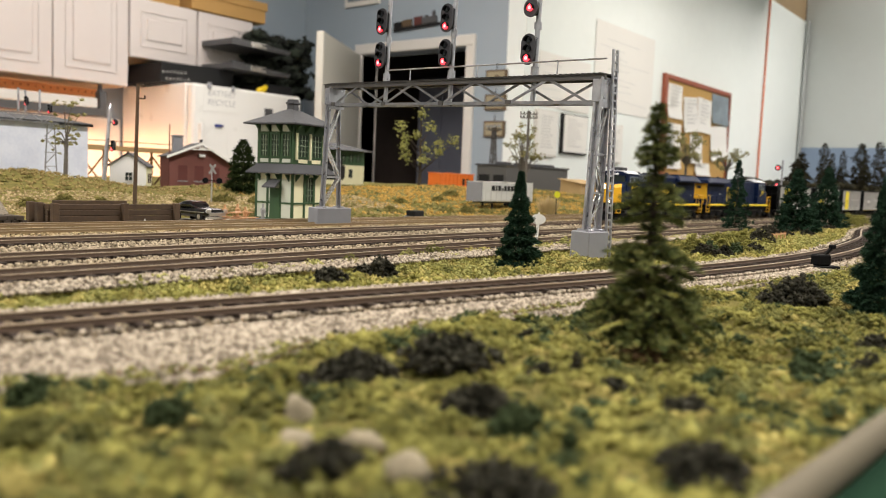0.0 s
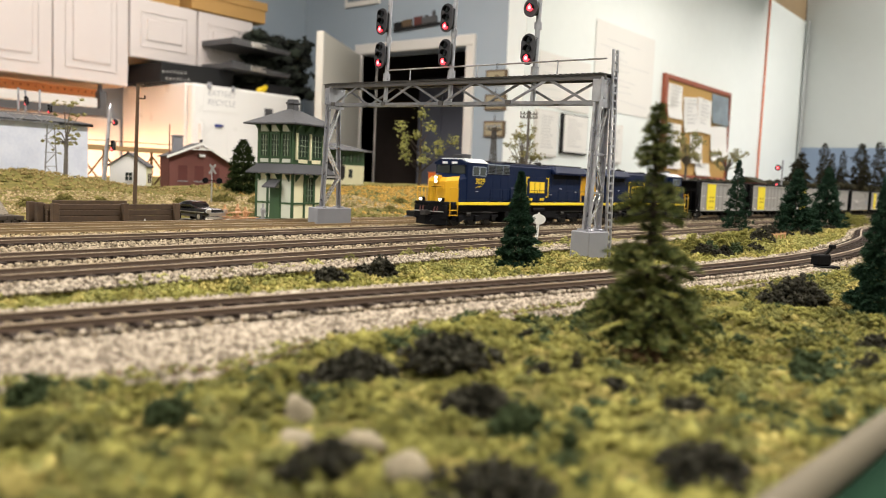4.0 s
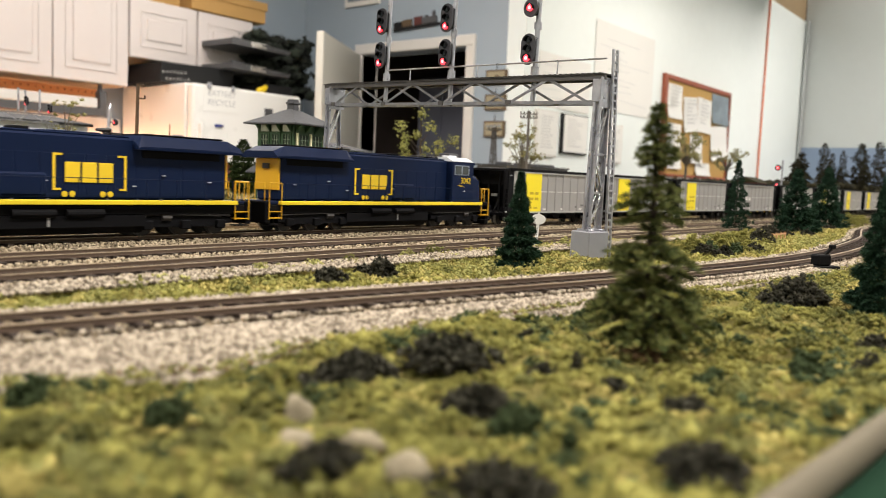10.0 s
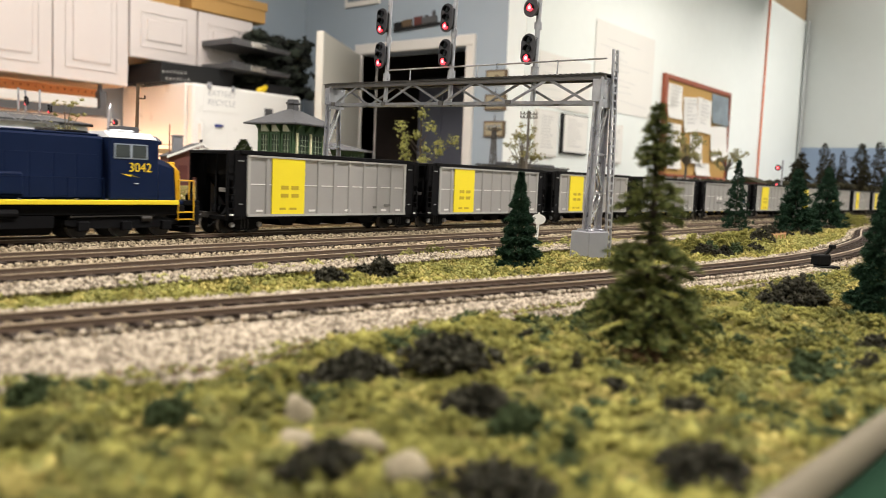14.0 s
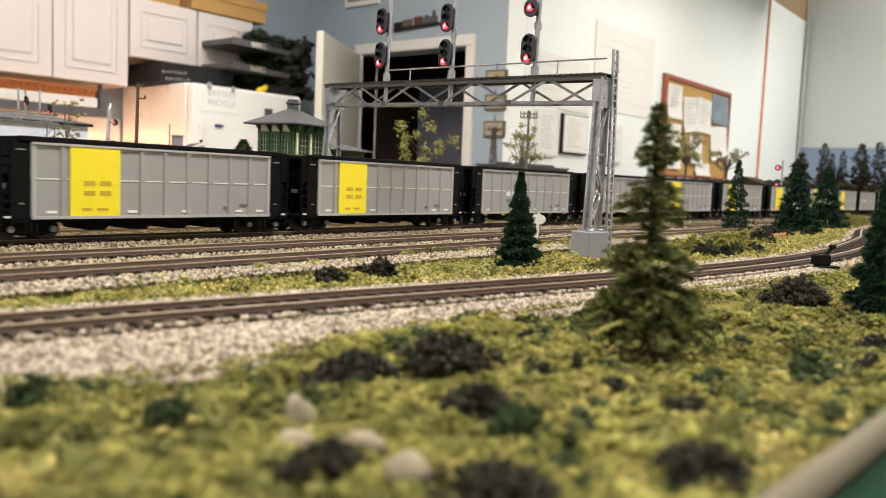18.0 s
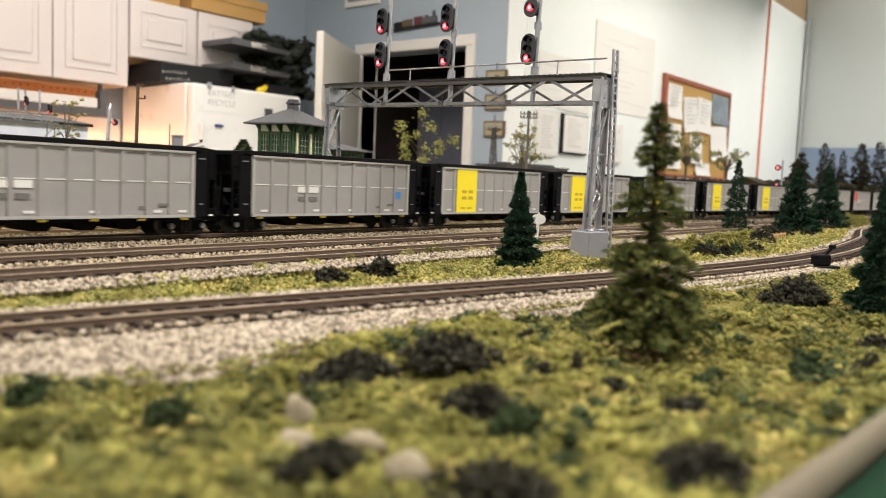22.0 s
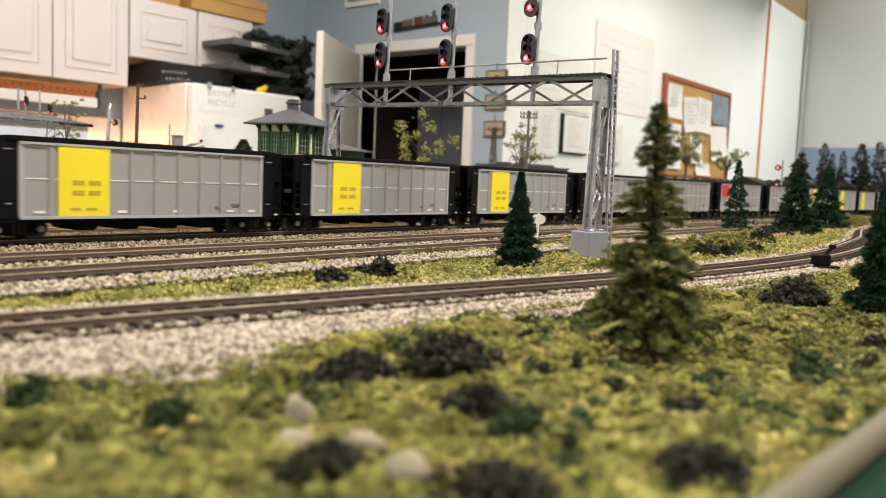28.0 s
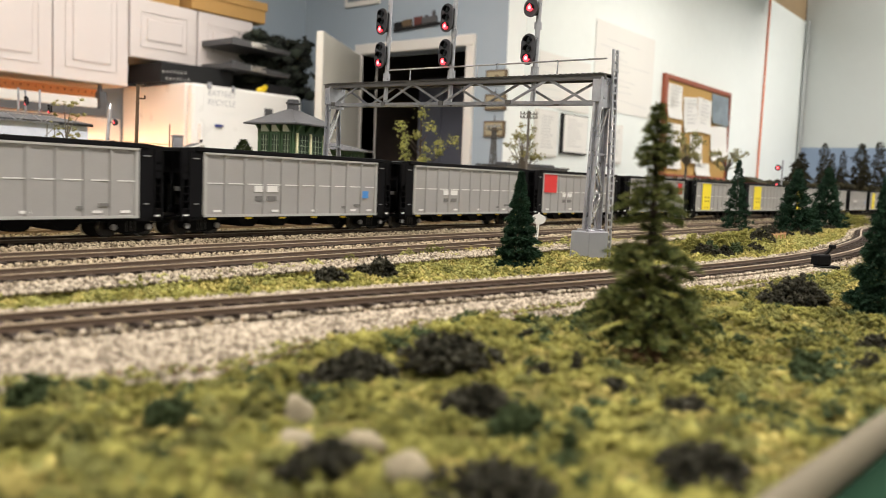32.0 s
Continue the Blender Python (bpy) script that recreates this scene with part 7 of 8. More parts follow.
    part("trunk", g, M[trunk], t, "grey branching trunk")
    tagged(part("leaves", clumps("leaves", c, r, material, squash=0.7, jitter=0.5, seed=seed, fluff=8), None, t), kind="stuff")
    return t


def planting():
    for i, b in enumerate(BUSHES + BUSHES_2 + BUSHES_3):
        bush(b[0], b[1], b[2], b[3], b[4])
    for x, y, w, h in BANK_BUSHES:
        bush(x, y, w, h, 4)
    for i, q in enumerate(ROCKS):
        rock(*q, i + 2)
    conifer(0.2079, -0.3233, 0.0686, 0.0325, M["needle"], "olive green model conifer with layered boughs", 21, lean=(-0.008, -0.002))
    foam_conifer(0.350, -0.1899, 0.0508, 0.0270, M["needle_blue"], "dark blue green bushy conifer", 3, lumps=2200, taper=0.95)
    foam_conifer(0.863, -0.1281, 0.0765, 0.036, M["needle_blue"], "slender dark green conifer beside the tracks", 4)
    foam_conifer(0.929, -0.1696, 0.0715, 0.060, M["needle_blue"], "broad dark green conifer beside the tracks", 5)
    foam_conifer(1.092, -0.163, 0.0795, 0.062, M["needle_blue"], "dark green conifer beside the tracks", 6)
    foam_conifer(0.3565, -0.3537, 0.0585, 0.026, M["needle_blue"], "dense dark green conifer near the layout edge", 7, lumps=2600)
    for i, (x, y, h, w, z) in enumerate(((2.257, 0.12, 0.116, 0.060, 0.058), (2.688, 0.12, 0.135, 0.09, 0.064), (2.955, 0.12, 0.15, 0.085, 0.07), (2.023, 0.12, 0.075, 0.08, 0.045), (2.80, 0.2, 0.06, 0.05, 0.066), (2.36, 0.13, 0.08, 0.03, 0.058), (2.5, 0.18, 0.07, 0.05, 0.06), (2.20, 0.16, 0.088, 0.07, 0.058), (2.43, 0.14, 0.095, 0.045, 0.06), (2.60, 0.15, 0.11, 0.05, 0.062), (2.84, 0.14, 0.10, 0.06, 0.066))):
        foam_conifer(x, y, h, w * 0.80, M["needle_brown"], "dark brown green conifer on the far bank", 30 + i, z=z, lumps=900, ragged=0.26, taper=0.38)
    leafy_tree(1.10, 0.50, 0.132, 0.125, M["leaf"], "slim tree with puffs of pale green leaves", 8, leaf=0.066, density=44, trunk="trunk", bare=0.2, puffs=((0.00, 0.99), (-0.27, 0.82), (-0.20, 0.68), (0.14, 0.83), (0.25, 0.62), (0.23, 0.50), (0.44, 0.66), (0.03, 0.40), (-0.18, 0.42), (0.07, 0.54), (-0.05, 0.72), (-0.22, 0.55)))
    leafy_tree(1.2756, 0.40, 0.128, 0.062, M["leaf_dull"], "spindly tree with sparse olive leaves", 9, twigs=24, leaf=0.06, density=22, bare=0.15)
    leafy_tree(1.669, 0.25, 0.112, 0.07, M["leaf_dull"], "thin tree with sparse olive leaves", 10, twigs=26, leaf=0.075, density=34, z=0.050)
    leafy_tree(1.9186, 0.25, 0.085, 0.085, M["leaf_dull"], "thin tree with sparse olive leaves", 12, twigs=26, leaf=0.075, density=34, z=0.056)
    leafy_tree(0.4508, 0.46, 0.084, 0.032, M["leaf_dull"], "nearly bare tree with a few olive leaves", 13, twigs=9, leaf=0.12, density=7, bare=0.45)
    foam_conifer(0.642, 0.40, 0.064, 0.050, M["tree_green"], "rounded dark green tree beside the tower", 14, lumps=1500, taper=0.45)
    # wooded bank at the far end
    rng = np.random.RandomState(8)
    c, r = [], []
    for i in range(1500):
        x = 1.75 + 1.5 * rng.rand()
        y = 0.10 + 0.30 * rng.rand()
        top = 0.055 + 0.012 * (x - 1.75)
        c.append((x, y, top * rng.rand() ** 0.4))
        r.append(rng.uniform(0.008, 0.016))
    b = thing("wooded_bank", pose(0, 0, 0), "brown green wooded bank behind the far tracks", "bank")
    tagged(part("shrubs", clumps("shrubs", c, r, M["needle_brown"], seed=3), None, b), kind="stuff")
    part("mound", G().prism([(1.7, 0.13, -0.01), (3.3, 0.13, -0.01), (3.3, 0.16, 0.058), (1.8, 0.16, 0.042)], (0, 0.3, 0)), M["soil"], b)


# ---------------------------------------------------------------- buildings and lineside things
def window_unit(parent, x0, z0, x1, z1, y, cols, rows, frame="tower_green", s=-1, lit="tower_glass", along="x", fixed=0.0):
    """A glazed opening with bars; along x at depth y, or along y at depth fixed."""
    def bx(g, a0, c0, a1, c1, d0, d1):
        if along == "x":
            g.box(a0, min(y + s * d0, y + s * d1), c0, a1, max(y + s * d0, y + s * d1), c1)
        else:
            g.box(min(fixed + s * d0, fixed + s * d1), a0, c0, max(fixed + s * d0, fixed + s * d1), a1, c1)
        return g
    w = part("window", bx(G(), x0, z0, x1, z1, 0.0001, 0.0004), M[lit], parent, "dark glazed sash window")
    t = 0.0006
    g = G()
    bx(g, x0 - t, z0 - t, x1 + t, z0 + t, 0.0, 0.0010)
    bx(g, x0 - t, z1 - t, x1 + t, z1 + t, 0.0, 0.0010)
    bx(g, x0 - t, z0 + t, x0 + t, z1 - t, 0.0, 0.0010)
    bx(g, x1 - t, z0 + t, x1 + t, z1 - t, 0.0, 0.0010)
    part("frame", g, M[frame], w)
    for i in range(1, cols):
        xx = x0 + (x1 - x0) * i / cols
        part("muntin", bx(G(), xx - 0.0002, z0 + t, xx + 0.0002, z1 - t, 0.0004, 0.0008), M["muntin"], w)
    for i in range(1, rows):
        zz = z0 + (z1 - z0) * i / rows
        part("muntin", bx(G(), x0 + t, zz - 0.0002, x1 - t, zz + 0.0002, 0.0004, 0.00085), M["muntin"], w)
    return w


M["muntin"] = mat("pale_green_muntin", (0.30, 0.36, 0.26), 0.6)
M["tower_glass"] = mat("dark_green_glazing", (0.010, 0.024, 0.012), 0.35, var=0.5, scale=90, spec=0.25)
# tower cream greyed to carry the shade of the face turned from the lamps
M["tower_shade"] = mat("tower_cream_shaded", (0.50, 0.53, 0.45), 0.6, var=0.15, scale=120)


def signal_tower():
    """Two storey interlocking tower; its corner stands nearest the tracks."""
    b = thing("signal_tower", pose(0.4985, 0.1480, -0.006, rz=9), "green and cream interlocking tower with a grey hipped roof", "signal tower")
    W, D = 0.047, 0.042
    z1, z2, z3 = 0.044, 0.052, 0.0885
    part("lower_storey", G().box(0, 0, 0, W, D, z1), M["tower_cream"], b, "cream board walls")
    part("upper_storey", G().box(0, 0, z1 + 0.001, W, D, z3), M["tower_green"], b, "green upper storey")
    # platform slab
    part("foundation", G().box(-0.002, -0.002, -0.004, W + 0.002, D + 0.002, 0.0015), M["concrete"], b)
    # corner and intermediate posts
    for x in (0.0, 0.0165, 0.0305, W):
        part("post", G().box(x - 0.0012, -0.0009, 0.0015, x + 0.0012, -0.0001, z1), M["tower_green"], b)
    for y in (0.0, 0.0135, 0.0285, D):
        part("post", G().box(-0.0009, y - 0.0012, 0.0015, -0.0001, y + 0.0012, z1), M["tower_green"], b)
    for z in (0.0022, 0.0165):
        part("rail", G().box(0.0, -0.0010, z - 0.0008, W, -0.00005, z + 0.0008), M["tower_green"], b)
        part("rail", G().box(-0.0010, 0.0, z - 0.0008, -0.00005, D, z + 0.0008), M["tower_green"], b)
    # greyer end panel on the side that turns from the lamps, shade put into its colour
    part("shaded_end_panel", G().box(-0.0004, 0.0012, 0.0022, -0.00002, D - 0.0012, z1 - 0.006), M["tower_shade"], b)
    window_unit(b, 0.0180, 0.0180, 0.0290, 0.0400, 0, 3, 4)
    d = part("door", G().box(-0.0014, 0.0140, 0.0015, -0.0004, 0.0252, 0.0300), M["tower_green"], b, "dark green door")
    part("canopy", G().prism([(-0.0100, 0.0120, 0.0300), (-0.0100, 0.0275, 0.0300), (-0.0002, 0.0265, 0.0370), (-0.0002, 0.0130, 0.0370)], (0, 0, 0.0012)), M["roof_grey"], d, "small grey door canopy")
    # skirt roof between the storeys
    o = 0.0075
    g = G().add([(-o, -o, z1), (W + o, -o, z1), (W + o, D + o, z1), (-o, D + o, z1), (0, 0, z2), (W, 0, z2), (W, D, z2), (0, D, z2), (-o, -o, z1 - 0.001), (W + o, -o, z1 - 0.001), (W + o, D + o, z1 - 0.001), (-o, D + o, z1 - 0.001)],
                [(0, 1, 5, 4), (1, 2, 6, 5), (2, 3, 7, 6), (3, 0, 4, 7), (8, 9, 1, 0), (9, 10, 2, 1), (10, 11, 3, 2), (11, 8, 0, 3), (8, 11, 10, 9)])
    part("skirt_roof", g, M["roof_grey"], b, "grey shingle skirt roof")
    for i in range(4):
        x = 0.004 + i * (W - 0.008) / 3
        part("bracket", G().prism([(x - 0.0007, -0.0002, z1 - 0.0015), (x - 0.0007, -0.006, z1 - 0.0015), (x - 0.0007, -0.0002, z1 - 0.008)], (0.0014, 0, 0)), M["tower_green"], b)
        y = 0.004 + i * (D - 0.008) / 3
        part("bracket", G().prism([(-0.0002, y - 0.0007, z1 - 0.0015), (-0.006, y - 0.0007, z1 - 0.0015), (-0.0002, y - 0.0007, z1 - 0.008)], (0, 0.0014, 0)), M["tower_green"], b)
    # upper windows and cream posts
    for i in range(2):
        x0 = 0.0068 + i * 0.0195
        window_unit(b, x0, z2 + 0.0065, x0 + 0.0135, z3 - 0.0095, 0, 3, 4)
        part("sill_panel", G().box(x0, -0.0009, z2 + 0.0012, x0 + 0.0125, -0.0001, z2 + 0.0045), M["tower_cream"], b)
    for x in (0.0038, 0.0233, 0.0432):
        part("cream_post", G().box(x - 0.0011, -0.0016, z2 + 0.004, x + 0.0011, -0.0001, z3 - 0.0085), M["tower_cream"], b, "cream strip")
    for i in range(3):
        y0 = 0.0030 + i * 0.0128
        window_unit(b, y0, z2 + 0.0065, y0 + 0.0092, z3 - 0.0095, 0, 3, 4, along="y", fixed=0.0)
        # sill and frieze panels on this face use the shaded cream too
        part("sill_panel", G().box(-0.0009, y0, z2 + 0.0012, -0.0001, y0 + 0.0092, z2 + 0.0045), M["tower_shade"], b)
        part("frieze_panel", G().box(-0.0009, y0, z3 - 0.0075, -0.0001, y0 + 0.0092, z3 - 0.0015), M["tower_shade"], b)
    for i in range(4):
        x = 0.003 + i * (W - 0.006) / 3
        part("eave_bracket", G().prism([(x - 0.0008, -0.0002, z3 - 0.0003), (x - 0.0008, -0.008, z3 - 0.0003), (x - 0.0008, -0.0002, z3 - 0.008)], (0.0016, 0, 0)), M["tower_green"], b)
        y = 0.003 + i * (D - 0.006) / 3
        part("eave_bracket", G().prism([(-0.0002, y - 0.0008, z3 - 0.0003), (-0.008, y - 0.0008, z3 - 0.0003), (-0.0002, y - 0.0008, z3 - 0.008)], (0, 0.0016, 0)), M["tower_green"], b)
    # hipped roof
    o = 0.0095
    zr = 0.1040
    g = G().add([(-o, -o, z3), (W + o, -o, z3), (W + o, D + o, z3), (-o, D + o, z3), (0.0215, D / 2, zr), (W - 0.0215, D / 2, zr), (-o, -o, z3 - 0.0012), (W + o, -o, z3 - 0.0012), (W + o, D + o, z3 - 0.0012), (-o, D + o, z3 - 0.0012)],
                [(0, 1, 5, 4), (1, 2, 5), (2, 3, 4, 5), (3, 0, 4), (6, 7, 1, 0), (7, 8, 2, 1), (8, 9, 3, 2), (9, 6, 0, 3), (6, 9, 8, 7)])
    rf = part("hip_roof", g, M["roof_grey"], b, "grey hipped roof")
    part("chimney", G().cbox(0.0195, D / 2 - 0.004, zr - 0.006, 0.0275, D / 2 + 0.004, zr + 0.008, 0.0006).cbox(0.0185, D / 2 - 0.005, zr + 0.0035, 0.0285, D / 2 + 0.005, zr + 0.0055, 0.0004), M["roof_grey"], rf, "grey brick chimney")


def gable_house(x, y, wx, wy, he, hp, label, wall, roof, name, z, turn):
    """A small house whose gable looks along -x."""
    b = thing(name, pose(x, y, z, rz=turn), label, "house")
    part("wall", G().prism([(0, 0, 0), (0, wy, 0), (0, wy, he), (0, wy / 2, hp - 0.001), (0, 0, he)], (wx, 0, 0)), M[wall], b)
    o = 0.003
    for s in (0, 1):
        ya, yb = (-o, wy / 2) if s == 0 else (wy + o, wy / 2)
        za = he - o * (hp - he) / (wy / 2)
        part("roof", G().prism([(-o, ya, za), (-o, yb, hp), (-o, yb, hp + 0.0016), (-o, ya, za + 0.0016)], (wx + 2 * o, 0, 0)), M[roof], b, "dark grey roof slope")
    return b


def town():
    # white cottage
    h = gable_house(0.616, 0.5686, 0.036, 0.046, 0.0316, 0.0470, "small white cottage with a dark roof", "white_paint", "roof_grey", "cottage", 0.0085, 47)
    w = part("window", G().box(-0.0010, 0.0175, 0.0118, 0.0005, 0.0262, 0.0222), M["glass_dark"], h, "dark square window")
    part("sash_bar", G().box(-0.0014, 0.0216, 0.0118, -0.0009, 0.0221, 0.0222).box(-0.0014, 0.0175, 0.0168, -0.0009, 0.0262, 0.0173), M["white_paint"], w)
    part("window_sill", G().box(-0.0018, 0.0168, 0.0106, 0.0005, 0.0269, 0.0117), M["white_paint"], h)
    part("side_panel", G().box(0.001, -0.0006, 0.001, 0.035, 0.0002, 0.029), M["tower_cream"], h)
    for x0 in (0.008, 0.021):
        part("window", G().box(x0, -0.0012, 0.009, x0 + 0.007, 0.0001, 0.022), M["glass_dark"], h)
    # brick station, its saltbox gable towards the tracks
    s = thing("brick_station", pose(0.7053, 0.650, 0.0095, rz=-24), "red brick station with white gable trim", "station")
    W, D, hl, hr, hp, xm = 0.096, 0.08, 0.0480, 0.0360, 0.0672, 0.0455
    part("wall", G().prism([(0, 0, 0), (W, 0, 0), (W, 0, hr), (xm, 0, hp - 0.002), (0, 0, hl)], (0, D, 0)), M["brick"], s, "red brick walls")
    for xa, he in ((0.0, hl), (W, hr)):
        sg = -1 if xa == 0 else 1
        slope = (hp - he) / abs(xm - xa)
        xo, zo = xa + sg * 0.005, he - 0.005 * slope
        part("roof", G().prism([(xo, -0.007, zo), (xm, -0.007, hp), (xm, -0.007, hp + 0.0018), (xo, -0.007, zo + 0.0018)], (0, D + 0.012, 0)), M["roof_grey"], s, "dark roof slope")
        part("barge_board", G().prism([(xo, -0.0088, zo - 0.0018), (xm, -0.0088, hp - 0.0018), (xm, -0.0088, hp + 0.0018), (xo, -0.0088, zo + 0.0018)], (0, 0.0016, 0)), M["white_paint"], s, "white barge board")
    fan = G().bar((xm - 0.014, -0.0082, hp - 0.0088), (xm + 0.014, -0.0082, hp - 0.0088), 0.0012, 0.0016)
    for dx in (-0.0085, -0.0045, 0.0, 0.0045, 0.0085):
        fan.bar((xm, -0.0082, hp - 0.0088), (xm + dx, -0.0082, hp - 0.0010 - abs(dx) * 0.42), 0.0010)
    part("gable_fan", fan, M["white_paint"], s, "white gable fan")
    for x0 in (0.012, 0.036):
        part("blind_window", G().box(x0, -0.0008, 0.012, x0 + 0.013, 0.0004, 0.034), M["brick_dark"], s)
        part("window_sill", G().box(x0 - 0.001, -0.0018, 0.0100, x0 + 0.014, 0.0004, 0.0115), M["step"], s)
    part("dark_door", G().box(0.062, -0.0008, 0.002, 0.072, 0.0004, 0.032), M["brick_dark"], s)
    part("wall_lamp", G().cbox(xm - 0.004, -0.004, 0.0475, xm + 0.005, 0.0, 0.0515, 0.0005), M["white_paint"], s)
    part("flagpole", G().tube((0.003, 0.022, 0.045), (0.003, 0.022, 0.094), 0.0009, n=6), M["brick_dark"], s, "thin dark pole")
    part("roof_unit", G().cbox(0.0080, 0.018, 0.0510, 0.0220, 0.034, 0.0760, 0.0008).cbox(0.0070, 0.017, 0.0762, 0.0230, 0.035, 0.0790, 0.0006).box(0.0075, 0.0172, 0.0640, 0.0225, 0.0180, 0.0650), M["concrete"], s, "grey roof ventilator box")
    part("roof_cap", G().tube((xm, 0.004, hp), (xm, 0.004, hp + 0.0062), 0.0012, 0.0030, n=8), M["roof_grey"], s)
    # sheet of darker brick over the side wall, its shade put into the colour
    part("shaded_side_sheet", G().box(-0.0012, 0.002, 0.002, -0.0001, D - 0.002, hl - 0.002), M["brick_dark"], s)
    # long white block with a grey roof
    b = thing("white_warehouse", pose(0.20, 0.55, 0.012), "plain pale white warehouse with a flat grey roof", "warehouse")
    part("wall", G().box(0, 0, 0, 0.325, 0.10, 0.074), M["white_haze"], b)
    part("roof", G().prism([(-0.004, -0.004, 0.0742), (0.329, -0.004, 0.0742), (0.333, 0.104, 0.0860), (-0.004, 0.104, 0.0860)], (0, 0, 0.0016)), M["roof_grey"], b)
    part("fascia_board", G().box(-0.004, -0.0052, 0.0722, 0.329, -0.0041, 0.0748), M["black_soft"], b)
    # second tower or depot beyond
    d = thing("green_depot", pose(1.13, 0.80, 0.020), "cream and green depot with a low grey roof", "depot")
    part("wall", G().box(0, 0, 0, 0.145, 0.08, 0.040), M["tower_cream"], d)
    part("upper_wall", G().box(0, 0, 0.0402, 0.145, 0.08, 0.070), M["tower_green"], d)
    for i in range(6):
        window_unit(d, 0.012 + i * 0.0215, 0.046, 0.026 + i * 0.0215, 0.062, 0, 2, 2)
    for i in range(3):
        part("window", G().box(0.03 + 0.035 * i, -0.001, 0.014, 0.040 + 0.035 * i, 0.0004, 0.032), M["glass_dark"], d)
    part("roof", G().add([(-0.014, -0.014, 0.0702), (0.159, -0.014, 0.0702), (0.159, 0.094, 0.0702), (-0.014, 0.094, 0.0702), (0.04, 0.04, 0.086), (0.105, 0.04, 0.086)], [(0, 1, 5, 4), (1, 2, 5), (2, 3, 4, 5), (3, 0, 4), (3, 2, 1, 0)]), M["roof_grey"], d)
    # grey flat roofed factory
    f = thing("grey_factory", pose(1.52, 0.60, 0.008), "long dark grey flat roofed factory", "factory")
    part("wall", G().box(0, 0, 0, 0.272, 0.08, 0.066), M["grey_wall"], f)
    part("parapet", G().box(-0.003, -0.003, 0.0662, 0.275, 0.083, 0.0700), M["roof_grey"], f)
    for y0 in (0.006, 0.045):
        part("loading_door", G().box(-0.001, y0, 0.004, 0.001, y0 + 0.028, 0.046), M["black_soft"], f)
    for i, x0 in enumerate((0.03, 0.10, 0.17, 0.22)):
        part("roof_vent", G().cbox(x0, 0.02, 0.0701, x0 + 0.022, 0.05, 0.076, 0.001), M["roof_grey"], f)
    for i in range(3):
        part("wall_mark", G().box(0.05 + i * 0.014, -0.001, 0.026, 0.059 + i * 0.014, 0.0004, 0.036), M["black_soft"], f)
    # tan shed
    w = thing("tan_shed", pose(1.532, 0.418, 0.012), "tan plank shed with a lean roof", "shed")
    part("wall", G().prism([(0, 0, 0), (0, 0.05, 0), (0, 0.05, 0.036), (0, 0, 0.028)], (0.10, 0, 0)), M["tan"], w)
    part("roof", G().prism([(-0.004, -0.005, 0.0276), (-0.004, 0.055, 0.0372), (-0.004, 0.055, 0.0388), (-0.004, -0.005, 0.0292)], (0.108, 0, 0)), M["tan"], w)
    # orange container wagon
    o = thing("orange_container", pose(1.222, 0.55, 0.019), "bright orange container with dark marks", "container")
    part("box_body", G().cbox(0, 0, 0.002, 0.108, 0.03, 0.0300, 0.0008), M["orange"], o)
    part("roof_lip", G().cbox(-0.001, -0.001, 0.0301, 0.109, 0.031, 0.0322, 0.0006), M["orange"], o)
    for i in range(2):
        part("dark_mark", G().box(0.070 + i * 0.013, -0.0008, 0.010, 0.079 + i * 0.013, 0.0004, 0.022), M["black_soft"], o)
    for i in range(9):
        part("rib", G().box(0.005 + i * 0.0120, -0.0010, 0.003, 0.0065 + i * 0.0120, 0.0002, 0.0295), M["orange"], o)
    part("skid", G().box(0, 0.002, -0.001, 0.108, 0.028, 0.0019), M["black_soft"], o)
    # silver highway trailer
    t = thing("highway_trailer", pose(0.897, 0.22, on_ground(0.95, 0.225, 0)), "silver highway trailer with dark lettering bars", "trailer")
    L = 0.126
    part("body", G().cbox(0, 0, 0.0095, L, 0.028, 0.0360, 0.0010), M["trailer"], t)
    part("roof", G().cbox(-0.0004, -0.0004, 0.0361, L + 0.0004, 0.0284, 0.0370, 0.0004), M["white_paint"], t)
    # grey sheet on the front end, shade put into its colour
    part("front_shade", G().box(-0.0008, 0.001, 0.010, -0.0001, 0.027, 0.0355), M["concrete"], t)
    for i in range(10):
        part("seam", G().box(0.006 + i * 0.0126, -0.0006, 0.010, 0.0066 + i * 0.0126, 0.0002, 0.0355), M["trailer"], t)
    for i, wd in enumerate((0.007, 0.0025, 0.006, 0.0025, 0.0055, 0.0055, 0.006, 0.0055)):
        x0 = 0.020 + sum((0.007, 0.0025, 0.006, 0.0025, 0.0055, 0.0055, 0.006, 0.0055)[:i]) + 0.0030 * i
        part("dark_bar", G().box(x0, -0.0009, 0.0245, x0 + wd, 0.0002, 0.0315 if i != 3 else 0.0285), M["black_soft"], t)
    for x0 in (0.098, 0.111):
        for y0 in (0.003, 0.025):
            part("wheel", G().tube((x0, y0 - 0.003, 0.0055), (x0, y0 + 0.003, 0.0055), 0.0056, n=14), M["black_soft"], t)
    part("underframe", G().box(0.010, 0.004, 0.0075, L - 0.004, 0.024, 0.0094), M["black_soft"], t)
    for y0 in (0.006, 0.022):
        part("landing_leg", G().box(0.030, y0 - 0.001, 0.0002, 0.032, y0 + 0.001, 0.0095), M["black_soft"], t)


M["brick_dark"] = mat("shaded_brick", (0.12, 0.034, 0.028), 0.85, var=0.4, scale=200)
M["tan"] = mat("tan_planks", (0.44, 0.30, 0.14), 0.8, var=0.3, scale=60)


def timber_pen():
    """Low timber walls with posts between the yard and the road."""
